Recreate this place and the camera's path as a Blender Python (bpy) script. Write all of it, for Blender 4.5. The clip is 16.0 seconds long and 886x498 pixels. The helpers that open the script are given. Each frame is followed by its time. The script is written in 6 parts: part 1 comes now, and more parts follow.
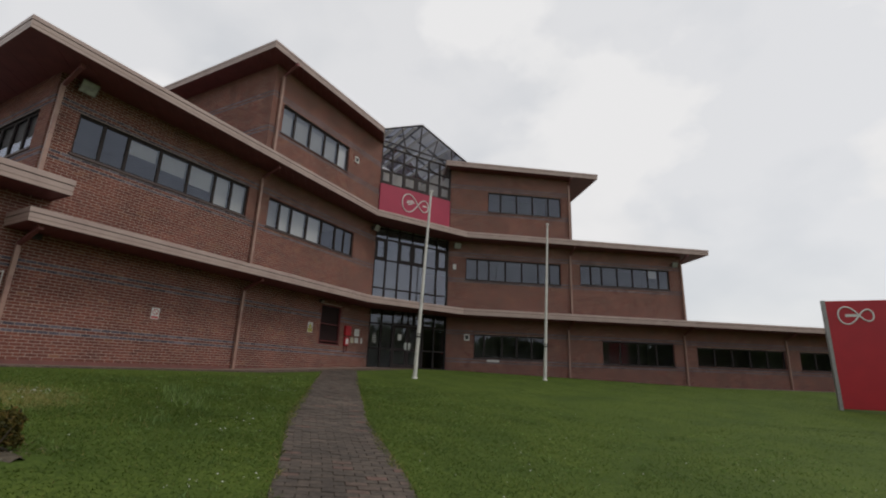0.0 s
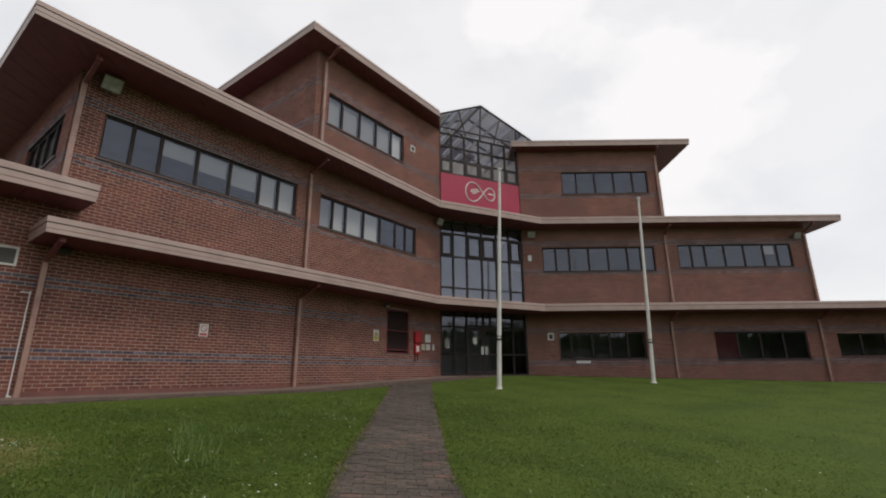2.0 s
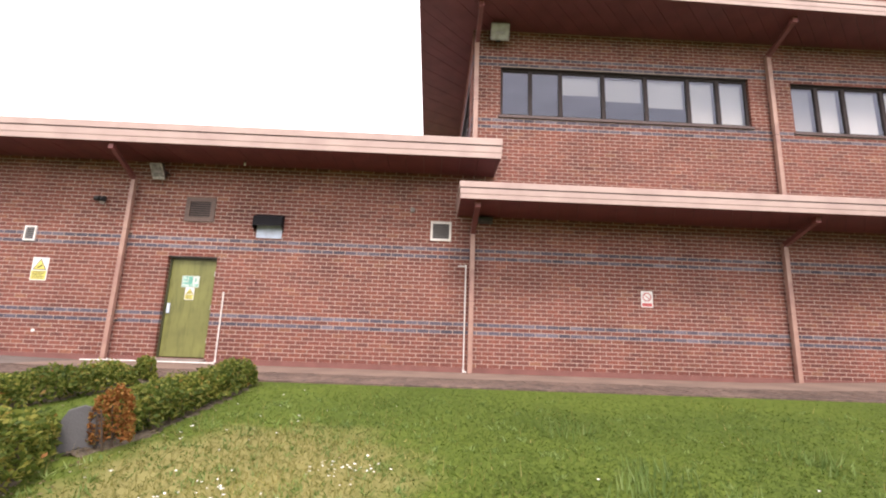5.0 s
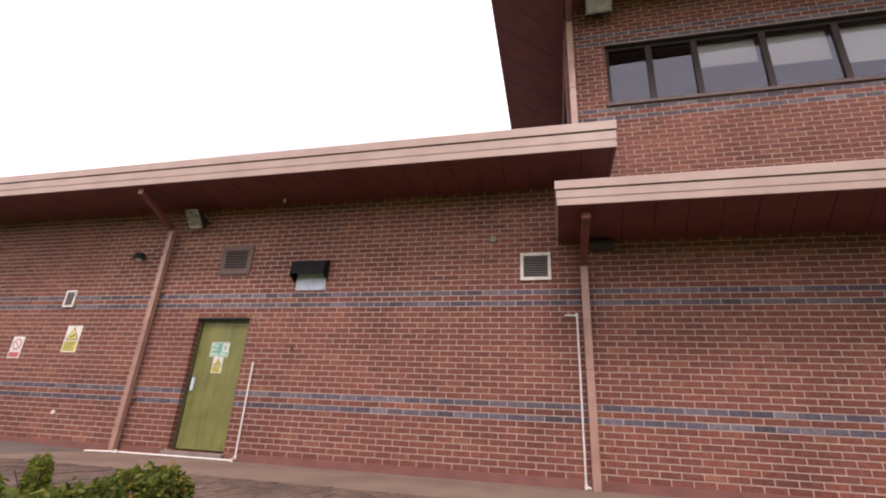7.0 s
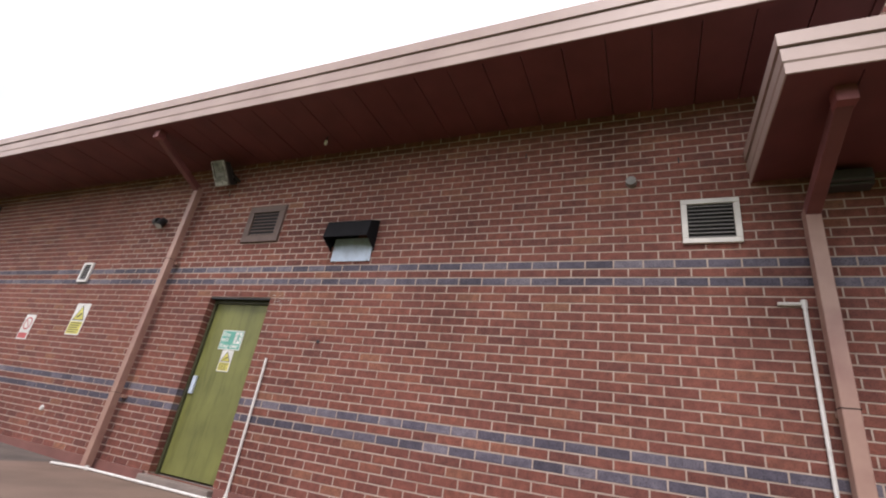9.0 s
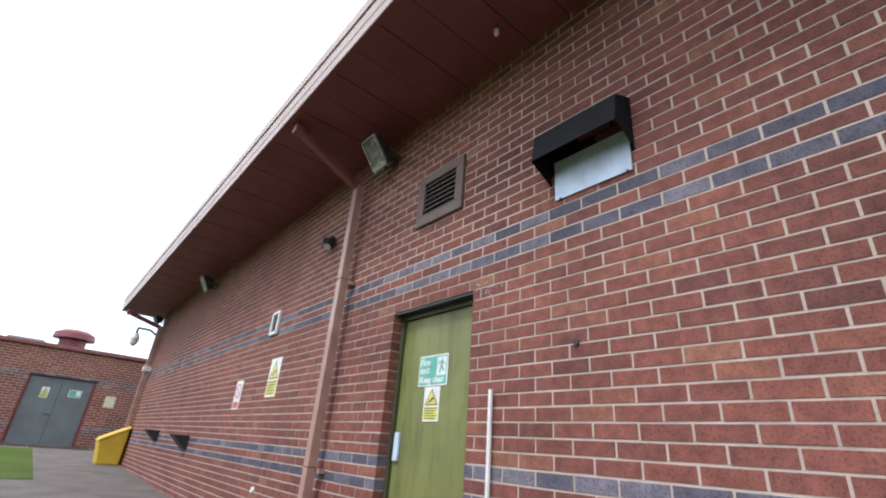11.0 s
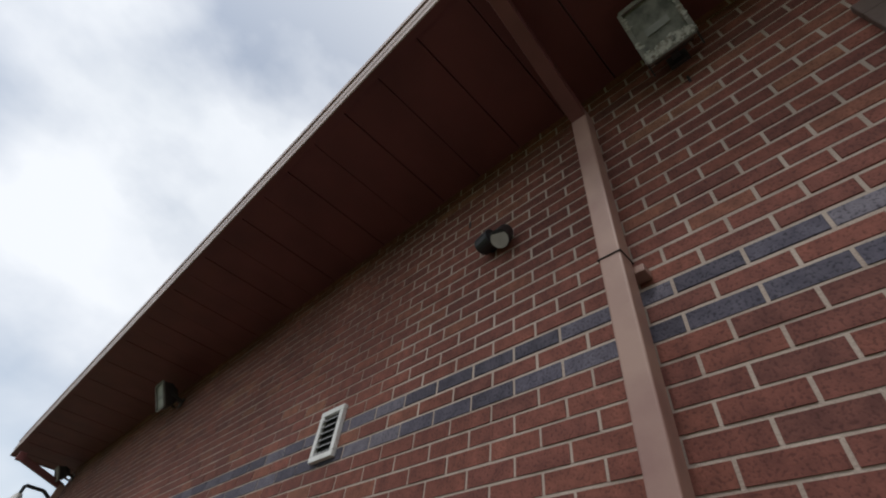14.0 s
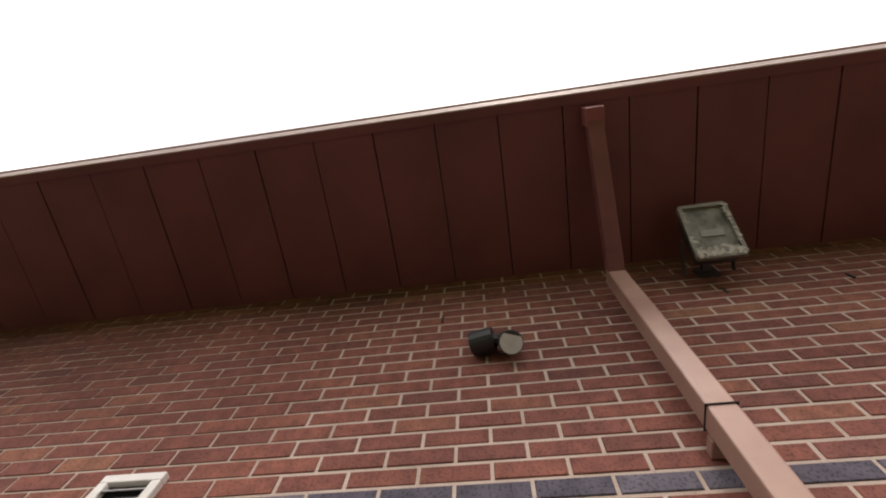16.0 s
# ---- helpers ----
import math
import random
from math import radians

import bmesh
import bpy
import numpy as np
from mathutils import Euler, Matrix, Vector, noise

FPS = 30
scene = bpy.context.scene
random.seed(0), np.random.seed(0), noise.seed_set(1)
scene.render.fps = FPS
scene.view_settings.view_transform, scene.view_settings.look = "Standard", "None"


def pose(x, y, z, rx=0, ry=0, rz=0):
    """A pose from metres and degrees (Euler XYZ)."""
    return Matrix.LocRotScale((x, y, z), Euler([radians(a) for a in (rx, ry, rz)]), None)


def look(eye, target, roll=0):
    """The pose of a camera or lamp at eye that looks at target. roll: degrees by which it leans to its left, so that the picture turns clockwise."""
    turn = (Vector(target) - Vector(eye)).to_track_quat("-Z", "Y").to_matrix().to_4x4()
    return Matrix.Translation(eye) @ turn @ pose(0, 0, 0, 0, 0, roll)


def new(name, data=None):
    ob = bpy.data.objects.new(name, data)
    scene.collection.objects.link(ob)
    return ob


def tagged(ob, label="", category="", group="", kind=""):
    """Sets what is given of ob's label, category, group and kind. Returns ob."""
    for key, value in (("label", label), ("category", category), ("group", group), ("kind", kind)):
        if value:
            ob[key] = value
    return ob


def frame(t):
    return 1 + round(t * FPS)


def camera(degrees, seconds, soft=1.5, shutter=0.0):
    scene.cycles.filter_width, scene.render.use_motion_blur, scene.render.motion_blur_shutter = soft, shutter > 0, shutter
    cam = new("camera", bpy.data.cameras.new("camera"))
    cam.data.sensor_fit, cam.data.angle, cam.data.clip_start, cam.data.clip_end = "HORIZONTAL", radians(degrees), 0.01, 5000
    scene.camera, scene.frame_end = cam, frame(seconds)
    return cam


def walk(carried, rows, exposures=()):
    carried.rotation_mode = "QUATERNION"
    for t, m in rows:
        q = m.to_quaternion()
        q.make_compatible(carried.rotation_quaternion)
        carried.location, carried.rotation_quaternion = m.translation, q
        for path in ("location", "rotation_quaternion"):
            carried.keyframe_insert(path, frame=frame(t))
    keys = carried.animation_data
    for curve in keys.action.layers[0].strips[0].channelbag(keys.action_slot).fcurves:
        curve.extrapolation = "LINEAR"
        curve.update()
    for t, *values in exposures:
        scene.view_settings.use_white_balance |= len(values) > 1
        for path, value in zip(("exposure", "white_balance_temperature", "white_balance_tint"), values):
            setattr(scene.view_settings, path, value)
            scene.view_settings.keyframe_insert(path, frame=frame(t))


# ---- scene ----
cam = camera(87.5, 16.0, 2.0)
PATH = [
    (0, (0.29, -0.234, 0.077), (-0.633, 1.463, 0.593), 2.1),
    (0.5, (-0.134, 0.246, 0.101), (-1.135, 1.892, 0.638), -0.3),
    (1, (-0.509, 0.698, 0.224), (-1.57, 2.345, 0.626), 0.2),
    (1.5, (-1.0, 1.301, 0.263), (-2.268, 2.746, 0.813), -1.8),
    (2, (-1.278, 1.795, 0.302), (-2.433, 3.342, 0.823), -0.5),
    (2.5, (-1.823, 2.314, 0.265), (-3.23, 3.63, 0.802), -1.7),
    (3, (-2.345, 2.713, 0.315), (-3.861, 3.95, 0.732), 1.2),
    (3.5, (-2.914, 3.11, 0.287), (-4.455, 4.335, 0.641), -0.7),
    (4, (-3.519, 3.322, 0.329), (-5.389, 3.924, 0.709), 1.6),
    (4.5, (-4.1, 3.482, 0.392), (-5.99, 4.059, 0.704), 5.5),
    (5, (-4.665, 3.607, 0.473), (-6.625, 3.652, 0.871), 2.1),
    (5.2, (-4.938, 3.636, 0.451), (-6.895, 3.765, 0.842), 3.4),
    (7.3, (-8.037, 4.013, 0.584), (-9.815, 3.48, 1.331), 4.6),
    (7.5, (-8.315, 3.946, 0.601), (-10.086, 3.413, 1.363), 6.2),
    (8, (-8.847, 3.772, 0.643), (-10.698, 3.411, 1.307), 5.3),
    (8.5, (-9.507, 3.578, 0.673), (-11.223, 2.857, 1.405), 4.9),
    (8.7, (-9.735, 3.458, 0.677), (-11.42, 2.703, 1.446), 7.3),
    (10.8, (-11.819, 1.79, 0.922), (-13.148, 0.488, 1.656), 4.3),
    (11, (-11.892, 1.543, 0.922), (-13.027, 0.112, 1.736), 4.8),
    (11.5, (-12.051, 0.956, 1.025), (-13.171, -0.42, 1.949), 8.9),
    (12, (-12.232, 0.327, 1.063), (-13.209, -1.088, 2.084), 4.2),
    (12.5, (-12.316, -0.3, 1.013), (-13.176, -1.815, 1.995), 4.1),
    (13, (-12.471, -0.9, 0.964), (-13.34, -2.431, 1.913), 5.3),
    (13.5, (-12.574, -1.506, 1.025), (-13.38, -2.924, 2.182), 6.4),
    (14, (-12.652, -2.074, 1.193), (-13.527, -3.144, 2.638), 8.5),
    (14.5, (-12.721, -2.575, 1.261), (-13.766, -3.243, 2.829), -3.7),
    (15, (-12.791, -2.969, 1.283), (-13.665, -3.185, 3.069), -7.5),
    (15.5, (-12.898, -3.13, 1.289), (-13.602, -3.322, 3.151), 4.4),
    (16, (-12.869, -3.18, 1.293), (-13.503, -3.389, 3.178), 10.7),
]
EXPOSURES = [(0.0, -1.05, 6500, 10), (0.5, -1.15, 6500, 10), (1.0, -1.12, 6500, 10), (2.0, -0.82, 6550, 11), (2.5, -0.8, 6600, 13), (3.0, -0.5, 6700, 15), (3.5, 0.15, 6950, 21), (4.0, 0.68, 6900, 23), (4.5, 0.72, 6900, 23), (5.0, 0.88, 6900, 23),
             (7.5, -0.04, 7100, 28), (8.0, -0.15, 7050, 28), (8.5, -0.02, 6800, 24), (11.0, 0.42, 5800, 11), (11.5, -0.06, 5950, 10), (12.0, -0.2, 5900, 8), (12.5, -0.74, 5850, 11), (13.0, -1.02, 5850, 8), (13.5, -0.95, 5950, 10), (14.0, -0.8, 6150, 9),
             (14.5, -0.68, 6250, 9), (15.0, -0.16, 6700, 12), (15.5, 0.2, 6900, 16), (16.0, 0.24, 7000, 19)]
walk(cam, [(t, look(eye, target, roll)) for t, eye, target, roll in PATH], EXPOSURES)

# ---- world and sun ----
world = bpy.data.worlds.new("overcast_sky")
scene.world = world
world.use_nodes = True
wn, wl = world.node_tree.nodes, world.node_tree.links
wn.clear()
w_out, w_bg, w_sky = wn.new("ShaderNodeOutputWorld"), wn.new("ShaderNodeBackground"), wn.new("ShaderNodeTexSky")
w_sky.sky_type, w_sky.sun_disc = "NISHITA", False
w_sky.sun_elevation, w_sky.sun_rotation = radians(52), radians(81.5)
w_tc, w_map, w_noise, w_noise2 = wn.new("ShaderNodeTexCoord"), wn.new("ShaderNodeMapping"), wn.new("ShaderNodeTexNoise"), wn.new("ShaderNodeTexNoise")
w_map.inputs["Scale"].default_value = (1.0, 1.0, 1.5)
w_noise.inputs["Scale"].default_value, w_noise.inputs["Detail"].default_value = 1.9, 6.0
w_noise2.inputs["Scale"].default_value, w_noise2.inputs["Detail"].default_value = 2.6, 6.0
w_cover, w_tone, w_mix = wn.new("ShaderNodeValToRGB"), wn.new("ShaderNodeValToRGB"), wn.new("ShaderNodeMixRGB")
w_cover.color_ramp.elements[0].position, w_cover.color_ramp.elements[1].position = 0.36, 0.6
w_cover.color_ramp.elements[0].color = (0.3, 0.3, 0.3, 1)
# closed cloud over the building, breaking up towards the yard
w_sep, w_side, w_max = wn.new("ShaderNodeSeparateXYZ"), wn.new("ShaderNodeMapRange"), wn.new("ShaderNodeMath")
w_side.inputs["From Min"].default_value, w_side.inputs["From Max"].default_value = -0.6, -0.15
w_side.inputs["To Min"].default_value, w_side.inputs["To Max"].default_value = 0.3, 0.88
w_max.operation = "MAXIMUM"
w_tone.color_ramp.elements[0].position, w_tone.color_ramp.elements[0].color = 0.34, (9.7, 9.85, 10.1, 1)
w_tone.color_ramp.elements[1].position, w_tone.color_ramp.elements[1].color = 0.52, (11.2, 11.15, 11.2, 1)
wl.new(w_tc.outputs["Generated"], w_map.inputs["Vector"])
wl.new(w_map.outputs["Vector"], w_noise.inputs["Vector"])
wl.new(w_map.outputs["Vector"], w_noise2.inputs["Vector"])
wl.new(w_noise.outputs["Fac"], w_cover.inputs["Fac"])
wl.new(w_noise2.outputs["Fac"], w_tone.inputs["Fac"])
wl.new(w_tc.outputs["Generated"], w_sep.inputs["Vector"])
wl.new(w_sep.outputs["Y"], w_side.inputs["Value"])
wl.new(w_cover.outputs["Color"], w_max.inputs[0])
wl.new(w_side.outputs["Result"], w_max.inputs[1])
wl.new(w_max.outputs["Value"], w_mix.inputs["Fac"])
w_gain = wn.new("ShaderNodeMixRGB")
w_gain.blend_type, w_gain.inputs["Fac"].default_value, w_gain.inputs["Color2"].default_value = "MULTIPLY", 1.0, (1.5, 1.5, 1.4, 1)
wl.new(w_sky.outputs["Color"], w_gain.inputs["Color1"])
wl.new(w_gain.outputs["Color"], w_mix.inputs["Color1"])
wl.new(w_tone.outputs["Color"], w_mix.inputs["Color2"])
wl.new(w_mix.outputs["Color"], w_bg.inputs["Color"])
w_bg.inputs["Strength"].default_value = 0.15
wl.new(w_bg.outputs["Background"], w_out.inputs["Surface"])

sun_data = bpy.data.lights.new("sun", "SUN")
sun_data.energy, sun_data.angle, sun_data.color = 1.75, radians(14), (1.0, 0.96, 0.9)
sun = new("sun", sun_data)
sun.matrix_world = look((20, 3, 26), (0, 0, 0))


# ---- materials ----
def node_material(name, colour, rough=0.7, metal=0.0, dark=None, scale=6.0, amount=0.5, bump=0.15, bump_scale=60.0, spec=0.5):
    """Surface with two scales of variation: broad stains between colour and dark, and a fine grain in the relief."""
    m = bpy.data.materials.new(name)
    m.use_nodes = True
    n, l = m.node_tree.nodes, m.node_tree.links
    b = n["Principled BSDF"]
    tc, n1, n2 = n.new("ShaderNodeTexCoord"), n.new("ShaderNodeTexNoise"), n.new("ShaderNodeTexNoise")
    n1.inputs["Scale"].default_value, n1.inputs["Detail"].default_value = scale, 5
    n2.inputs["Scale"].default_value, n2.inputs["Detail"].default_value = bump_scale, 4
    l.new(tc.outputs["Object"], n1.inputs["Vector"])
    l.new(tc.outputs["Object"], n2.inputs["Vector"])
    dark = dark or tuple(c * 0.72 for c in colour)
    ramp = n.new("ShaderNodeValToRGB")
    ramp.color_ramp.elements[0].position, ramp.color_ramp.elements[0].color = 0.5 - amount / 2, (*dark, 1)
    ramp.color_ramp.elements[1].position, ramp.color_ramp.elements[1].color = 0.5 + amount / 4, (*colour, 1)
    l.new(n1.outputs["Fac"], ramp.inputs["Fac"])
    l.new(ramp.outputs["Color"], b.inputs["Base Color"])
    bp = n.new("ShaderNodeBump")
    bp.inputs["Strength"].default_value, bp.inputs["Distance"].default_value = bump, 0.01
    l.new(n2.outputs["Fac"], bp.inputs["Height"])
    l.new(bp.outputs["Normal"], b.inputs["Normal"])
    b.inputs["Roughness"].default_value, b.inputs["Metallic"].default_value = rough, metal
    b.inputs["Specular IOR Level"].default_value = spec
    return m


def brick_material(name, stops, per_object, speckle=0.35):
    """Fired clay: each brick takes its own tone; dark specks, fine pits and pale smears of mortar over them."""
    m = bpy.data.materials.new(name)
    m.use_nodes = True
    n, l = m.node_tree.nodes, m.node_tree.links
    b = n["Principled BSDF"]
    if per_object:
        rnd = n.new("ShaderNodeObjectInfo").outputs["Random"]
    else:
        rnd = n.new("ShaderNodeNewGeometry").outputs["Random Per Island"]
    ramp = n.new("ShaderNodeValToRGB")
    while len(ramp.color_ramp.elements) < len(stops):
        ramp.color_ramp.elements.new(0.5)
    for e, (p, c) in zip(ramp.color_ramp.elements, stops):
        e.position, e.color = p, (*c, 1)
    l.new(rnd, ramp.inputs["Fac"])
    geo = n.new("ShaderNodeNewGeometry")
    big, fine, streak = n.new("ShaderNodeTexNoise"), n.new("ShaderNodeTexNoise"), n.new("ShaderNodeTexNoise")
    for node, s in ((big, 1.1), (fine, 95.0), (streak, 16.0)):
        node.inputs["Scale"].default_value, node.inputs["Detail"].default_value = s, 5
        l.new(geo.outputs["Position"], node.inputs["Vector"])
    r2 = n.new("ShaderNodeValToRGB")
    r2.color_ramp.elements[0].position, r2.color_ramp.elements[0].color = 0.3, (0.72, 0.7, 0.7, 1)
    r2.color_ramp.elements[1].position, r2.color_ramp.elements[1].color = 0.7, (1.15, 1.12, 1.1, 1)
    l.new(big.outputs["Fac"], r2.inputs["Fac"])
    mul = n.new("ShaderNodeMixRGB")
    mul.blend_type, mul.inputs["Fac"].default_value = "MULTIPLY", 1.0
    l.new(ramp.outputs["Color"], mul.inputs["Color1"])
    l.new(r2.outputs["Color"], mul.inputs["Color2"])
    r3 = n.new("ShaderNodeValToRGB")
    r3.color_ramp.elements[0].position, r3.color_ramp.elements[0].color = 0.36, (1 - speckle, 1 - speckle, 1 - speckle, 1)
    r3.color_ramp.elements[1].position, r3.color_ramp.elements[1].color = 0.48, (1, 1, 1, 1)
    l.new(fine.outputs["Fac"], r3.inputs["Fac"])
    mul2 = n.new("ShaderNodeMixRGB")
    mul2.blend_type, mul2.inputs["Fac"].default_value = "MULTIPLY", 1.0
    l.new(mul.outputs["Color"], mul2.inputs["Color1"])
    l.new(r3.outputs["Color"], mul2.inputs["Color2"])
    r4 = n.new("ShaderNodeValToRGB")
    r4.color_ramp.elements[0].position, r4.color_ramp.elements[0].color = 0.35, (0.78, 0.76, 0.76, 1)
    r4.color_ramp.elements[1].position, r4.color_ramp.elements[1].color = 0.68, (1.2, 1.17, 1.12, 1)
    l.new(streak.outputs["Fac"], r4.inputs["Fac"])
    mul3 = n.new("ShaderNodeMixRGB")
    mul3.blend_type, mul3.inputs["Fac"].default_value = "MULTIPLY", 1.0
    l.new(mul2.outputs["Color"], mul3.inputs["Color1"])
    l.new(r4.outputs["Color"], mul3.inputs["Color2"])
    l.new(mul3.outputs["Color"], b.inputs["Base Color"])
    bp = n.new("ShaderNodeBump")
    bp.inputs["Strength"].default_value, bp.inputs["Distance"].default_value = 0.35, 0.006
    l.new(fine.outputs["Fac"], bp.inputs["Height"])
    l.new(bp.outputs["Normal"], b.inputs["Normal"])
    b.inputs["Roughness"].default_value = 0.85
    b.inputs["Specular IOR Level"].default_value = 0.3
    return m


RED_STOPS = [(0.0, (0.152, 0.063, 0.053)), (0.12, (0.182, 0.071, 0.058)), (0.5, (0.206, 0.078, 0.061)), (0.88, (0.226, 0.087, 0.065)), (0.97, (0.246, 0.106, 0.073)), (1.0, (0.262, 0.128, 0.083))]
BLUE_STOPS = [(0.0, (0.078, 0.074, 0.1)), (0.4, (0.114, 0.108, 0.146)), (0.8, (0.15, 0.142, 0.182)), (1.0, (0.2, 0.188, 0.228))]
PAVE_STOPS = [(0.0, (0.078, 0.066, 0.056)), (0.4, (0.094, 0.078, 0.065)), (0.8, (0.11, 0.09, 0.074)), (0.95, (0.128, 0.1, 0.083)), (1.0, (0.155, 0.094, 0.078))]
M_BRICK = brick_material("red_brick", RED_STOPS, False)
M_BLUE = brick_material("blue_brick", BLUE_STOPS, False, 0.5)
M_BRICK1 = brick_material("red_brick_single", RED_STOPS, True)
M_BLUE1 = brick_material("blue_brick_single", BLUE_STOPS, True, 0.5)
M_PAVER = brick_material("block_paver", PAVE_STOPS, False, 0.4)
M_PAVER1 = brick_material("block_paver_single", PAVE_STOPS, True, 0.4)
M_MORTAR = node_material("mortar", (0.5, 0.405, 0.34), 0.95, dark=(0.365, 0.285, 0.235), scale=5, bump=0.5, bump_scale=140)
M_FASCIA = node_material("fascia_paint", (0.43, 0.32, 0.28), 0.45, dark=(0.35, 0.25, 0.22), scale=2.0, bump=0.05)
M_SOFFIT = node_material("soffit_board", (0.17, 0.05, 0.05), 0.5, dark=(0.125, 0.036, 0.037), scale=2.5, bump=0.06)
M_GROOVE = node_material("dark_gap", (0.02, 0.015, 0.015), 0.9)
M_PIPE = node_material("pipe_paint", (0.375, 0.235, 0.182), 0.42, dark=(0.27, 0.145, 0.12), scale=4, bump=0.05)
M_ROOF = node_material("roof_felt", (0.22, 0.2, 0.2), 0.9, scale=3, bump=0.3)
M_FRAME = node_material("window_frame", (0.04, 0.03, 0.029), 0.6, dark=(0.028, 0.021, 0.021), scale=8, bump=0.03, spec=0.25)
M_SILL = node_material("window_sill", (0.10, 0.065, 0.06), 0.6, scale=8)
M_BLIND = node_material("blind_fabric", (0.82, 0.79, 0.73), 0.9, dark=(0.74, 0.71, 0.66), scale=1.5, bump=0.02)
M_GREYBLIND = node_material("grey_blind_fabric", (0.46, 0.45, 0.43), 0.9, dark=(0.36, 0.355, 0.345), scale=1.5, bump=0.02)
M_ROOM = node_material("room_plaster", (0.42, 0.41, 0.4), 0.95, scale=1.0)
M_WHITE = node_material("white_plastic", (0.74, 0.73, 0.70), 0.4, dark=(0.6, 0.58, 0.54), scale=12, bump=0.04)
M_CREAM = node_material("white_pole_paint", (0.70, 0.68, 0.63), 0.4, dark=(0.52, 0.5, 0.46), scale=5, bump=0.04)
M_BLACK = node_material("black_plastic", (0.02, 0.02, 0.022), 0.45, scale=10, bump=0.05)
M_DGREY = node_material("dark_grey_metal", (0.055, 0.052, 0.052), 0.5, scale=8, bump=0.05)
M_GREY = node_material("grey_metal", (0.32, 0.31, 0.30), 0.45, 0.4, scale=14, bump=0.08)
M_RUST = node_material("weathered_lamp_metal", (0.27, 0.26, 0.24), 0.55, 0.2, dark=(0.16, 0.145, 0.13), scale=9, amount=0.4, bump=0.1)
M_GREEN = node_material("green_door_paint", (0.185, 0.195, 0.055), 0.5, dark=(0.12, 0.126, 0.036), scale=2.8, amount=0.6, bump=0.05)


def streaked(m, scale, lo, hi, dark):
    """Adds long vertical runs of dirt to a painted surface."""
    n, l = m.node_tree.nodes, m.node_tree.links
    b = n["Principled BSDF"]
    old = b.inputs["Base Color"].links[0].from_socket
    tc, mp, ns, rp, mx = n.new("ShaderNodeTexCoord"), n.new("ShaderNodeMapping"), n.new("ShaderNodeTexNoise"), n.new("ShaderNodeValToRGB"), n.new("ShaderNodeMixRGB")
    mp.inputs["Scale"].default_value = scale
    ns.inputs["Scale"].default_value, ns.inputs["Detail"].default_value, ns.inputs["Distortion"].default_value = 1.0, 6, 0.6
    l.new(tc.outputs["Object"], mp.inputs["Vector"])
    l.new(mp.outputs["Vector"], ns.inputs["Vector"])
    rp.color_ramp.elements[0].position, rp.color_ramp.elements[0].color = lo, (*dark, 1)
    rp.color_ramp.elements[1].position, rp.color_ramp.elements[1].color = hi, (1, 1, 1, 1)
    l.new(ns.outputs["Fac"], rp.inputs["Fac"])
    mx.blend_type, mx.inputs["Fac"].default_value = "MULTIPLY", 1.0
    l.new(old, mx.inputs["Color1"])
    l.new(rp.outputs["Color"], mx.inputs["Color2"])
    l.new(mx.outputs["Color"], b.inputs["Base Color"])


streaked(M_GREEN, (16, 16, 2.2), 0.3, 0.5, (0.72, 0.72, 0.68))
# door green again, darkened to carry the shade of the brick reveal
M_DOORFRAME = node_material("shaded_green_frame_paint", (0.06, 0.062, 0.028), 0.5, dark=(0.035, 0.036, 0.02), scale=6, bump=0.05)
M_GDOOR = node_material("grey_door_paint", (0.13, 0.15, 0.155), 0.5, scale=2.0, bump=0.05)
M_PINK = node_material("magenta_banner", (0.38, 0.02, 0.06), 0.5, dark=(0.33, 0.016, 0.052), scale=1.2, bump=0.02)
M_RED = node_material("red_sign", (0.42, 0.012, 0.022), 0.4, dark=(0.36, 0.01, 0.02), scale=1.5, bump=0.02)
M_REDP = node_material("red_plastic", (0.5, 0.02, 0.03), 0.4, scale=4)
M_YELLOW = node_material("yellow_plastic", (0.62, 0.42, 0.03), 0.5, dark=(0.5, 0.33, 0.03), scale=5, bump=0.06)
M_SIGNY = node_material("yellow_sign_print", (0.68, 0.62, 0.14), 0.5, scale=10, bump=0.01)
M_SIGNG = node_material("green_sign_print", (0.13, 0.42, 0.33), 0.5, scale=10, bump=0.01)
M_SIGNW = node_material("white_sign_print", (0.76, 0.76, 0.72), 0.5, scale=10, bump=0.01)
M_SIGNR = node_material("red_sign_print", (0.52, 0.1, 0.1), 0.5, scale=10, bump=0.01)
M_SIGNK = node_material("black_sign_print", (0.025, 0.025, 0.025), 0.5, scale=10, bump=0.01)
M_CREAMS = node_material("cream_sign_print", (0.62, 0.58, 0.42), 0.5, scale=10, bump=0.01)
M_MAROON = node_material("maroon_steel", (0.17, 0.035, 0.035), 0.5, scale=6, bump=0.05)
M_STEP = node_material("concrete", (0.23, 0.19, 0.165), 0.9, dark=(0.15, 0.12, 0.105), scale=5, bump=0.4)
M_SLAB = node_material("grey_slab", (0.11, 0.11, 0.112), 0.95, dark=(0.07, 0.07, 0.072), scale=4, bump=0.3)
M_SOIL = node_material("soil", (0.1, 0.08, 0.055), 0.95, dark=(0.055, 0.045, 0.03), scale=18, bump=0.8, bump_scale=40)
M_STEEL = node_material("polished_steel", (0.62, 0.62, 0.6), 0.28, 1.0, scale=10, bump=0.02)
# bare steel plates; the blue of reflected sky is put into the base colour
M_PLATE = node_material("sky_tinted_plate", (0.56, 0.66, 0.78), 0.4, 0.1, scale=9, bump=0.03)
M_ASPHALT = node_material("asphalt", (0.15, 0.125, 0.108), 0.95, dark=(0.092, 0.077, 0.068), scale=2.0, bump=0.6, bump_scale=120)


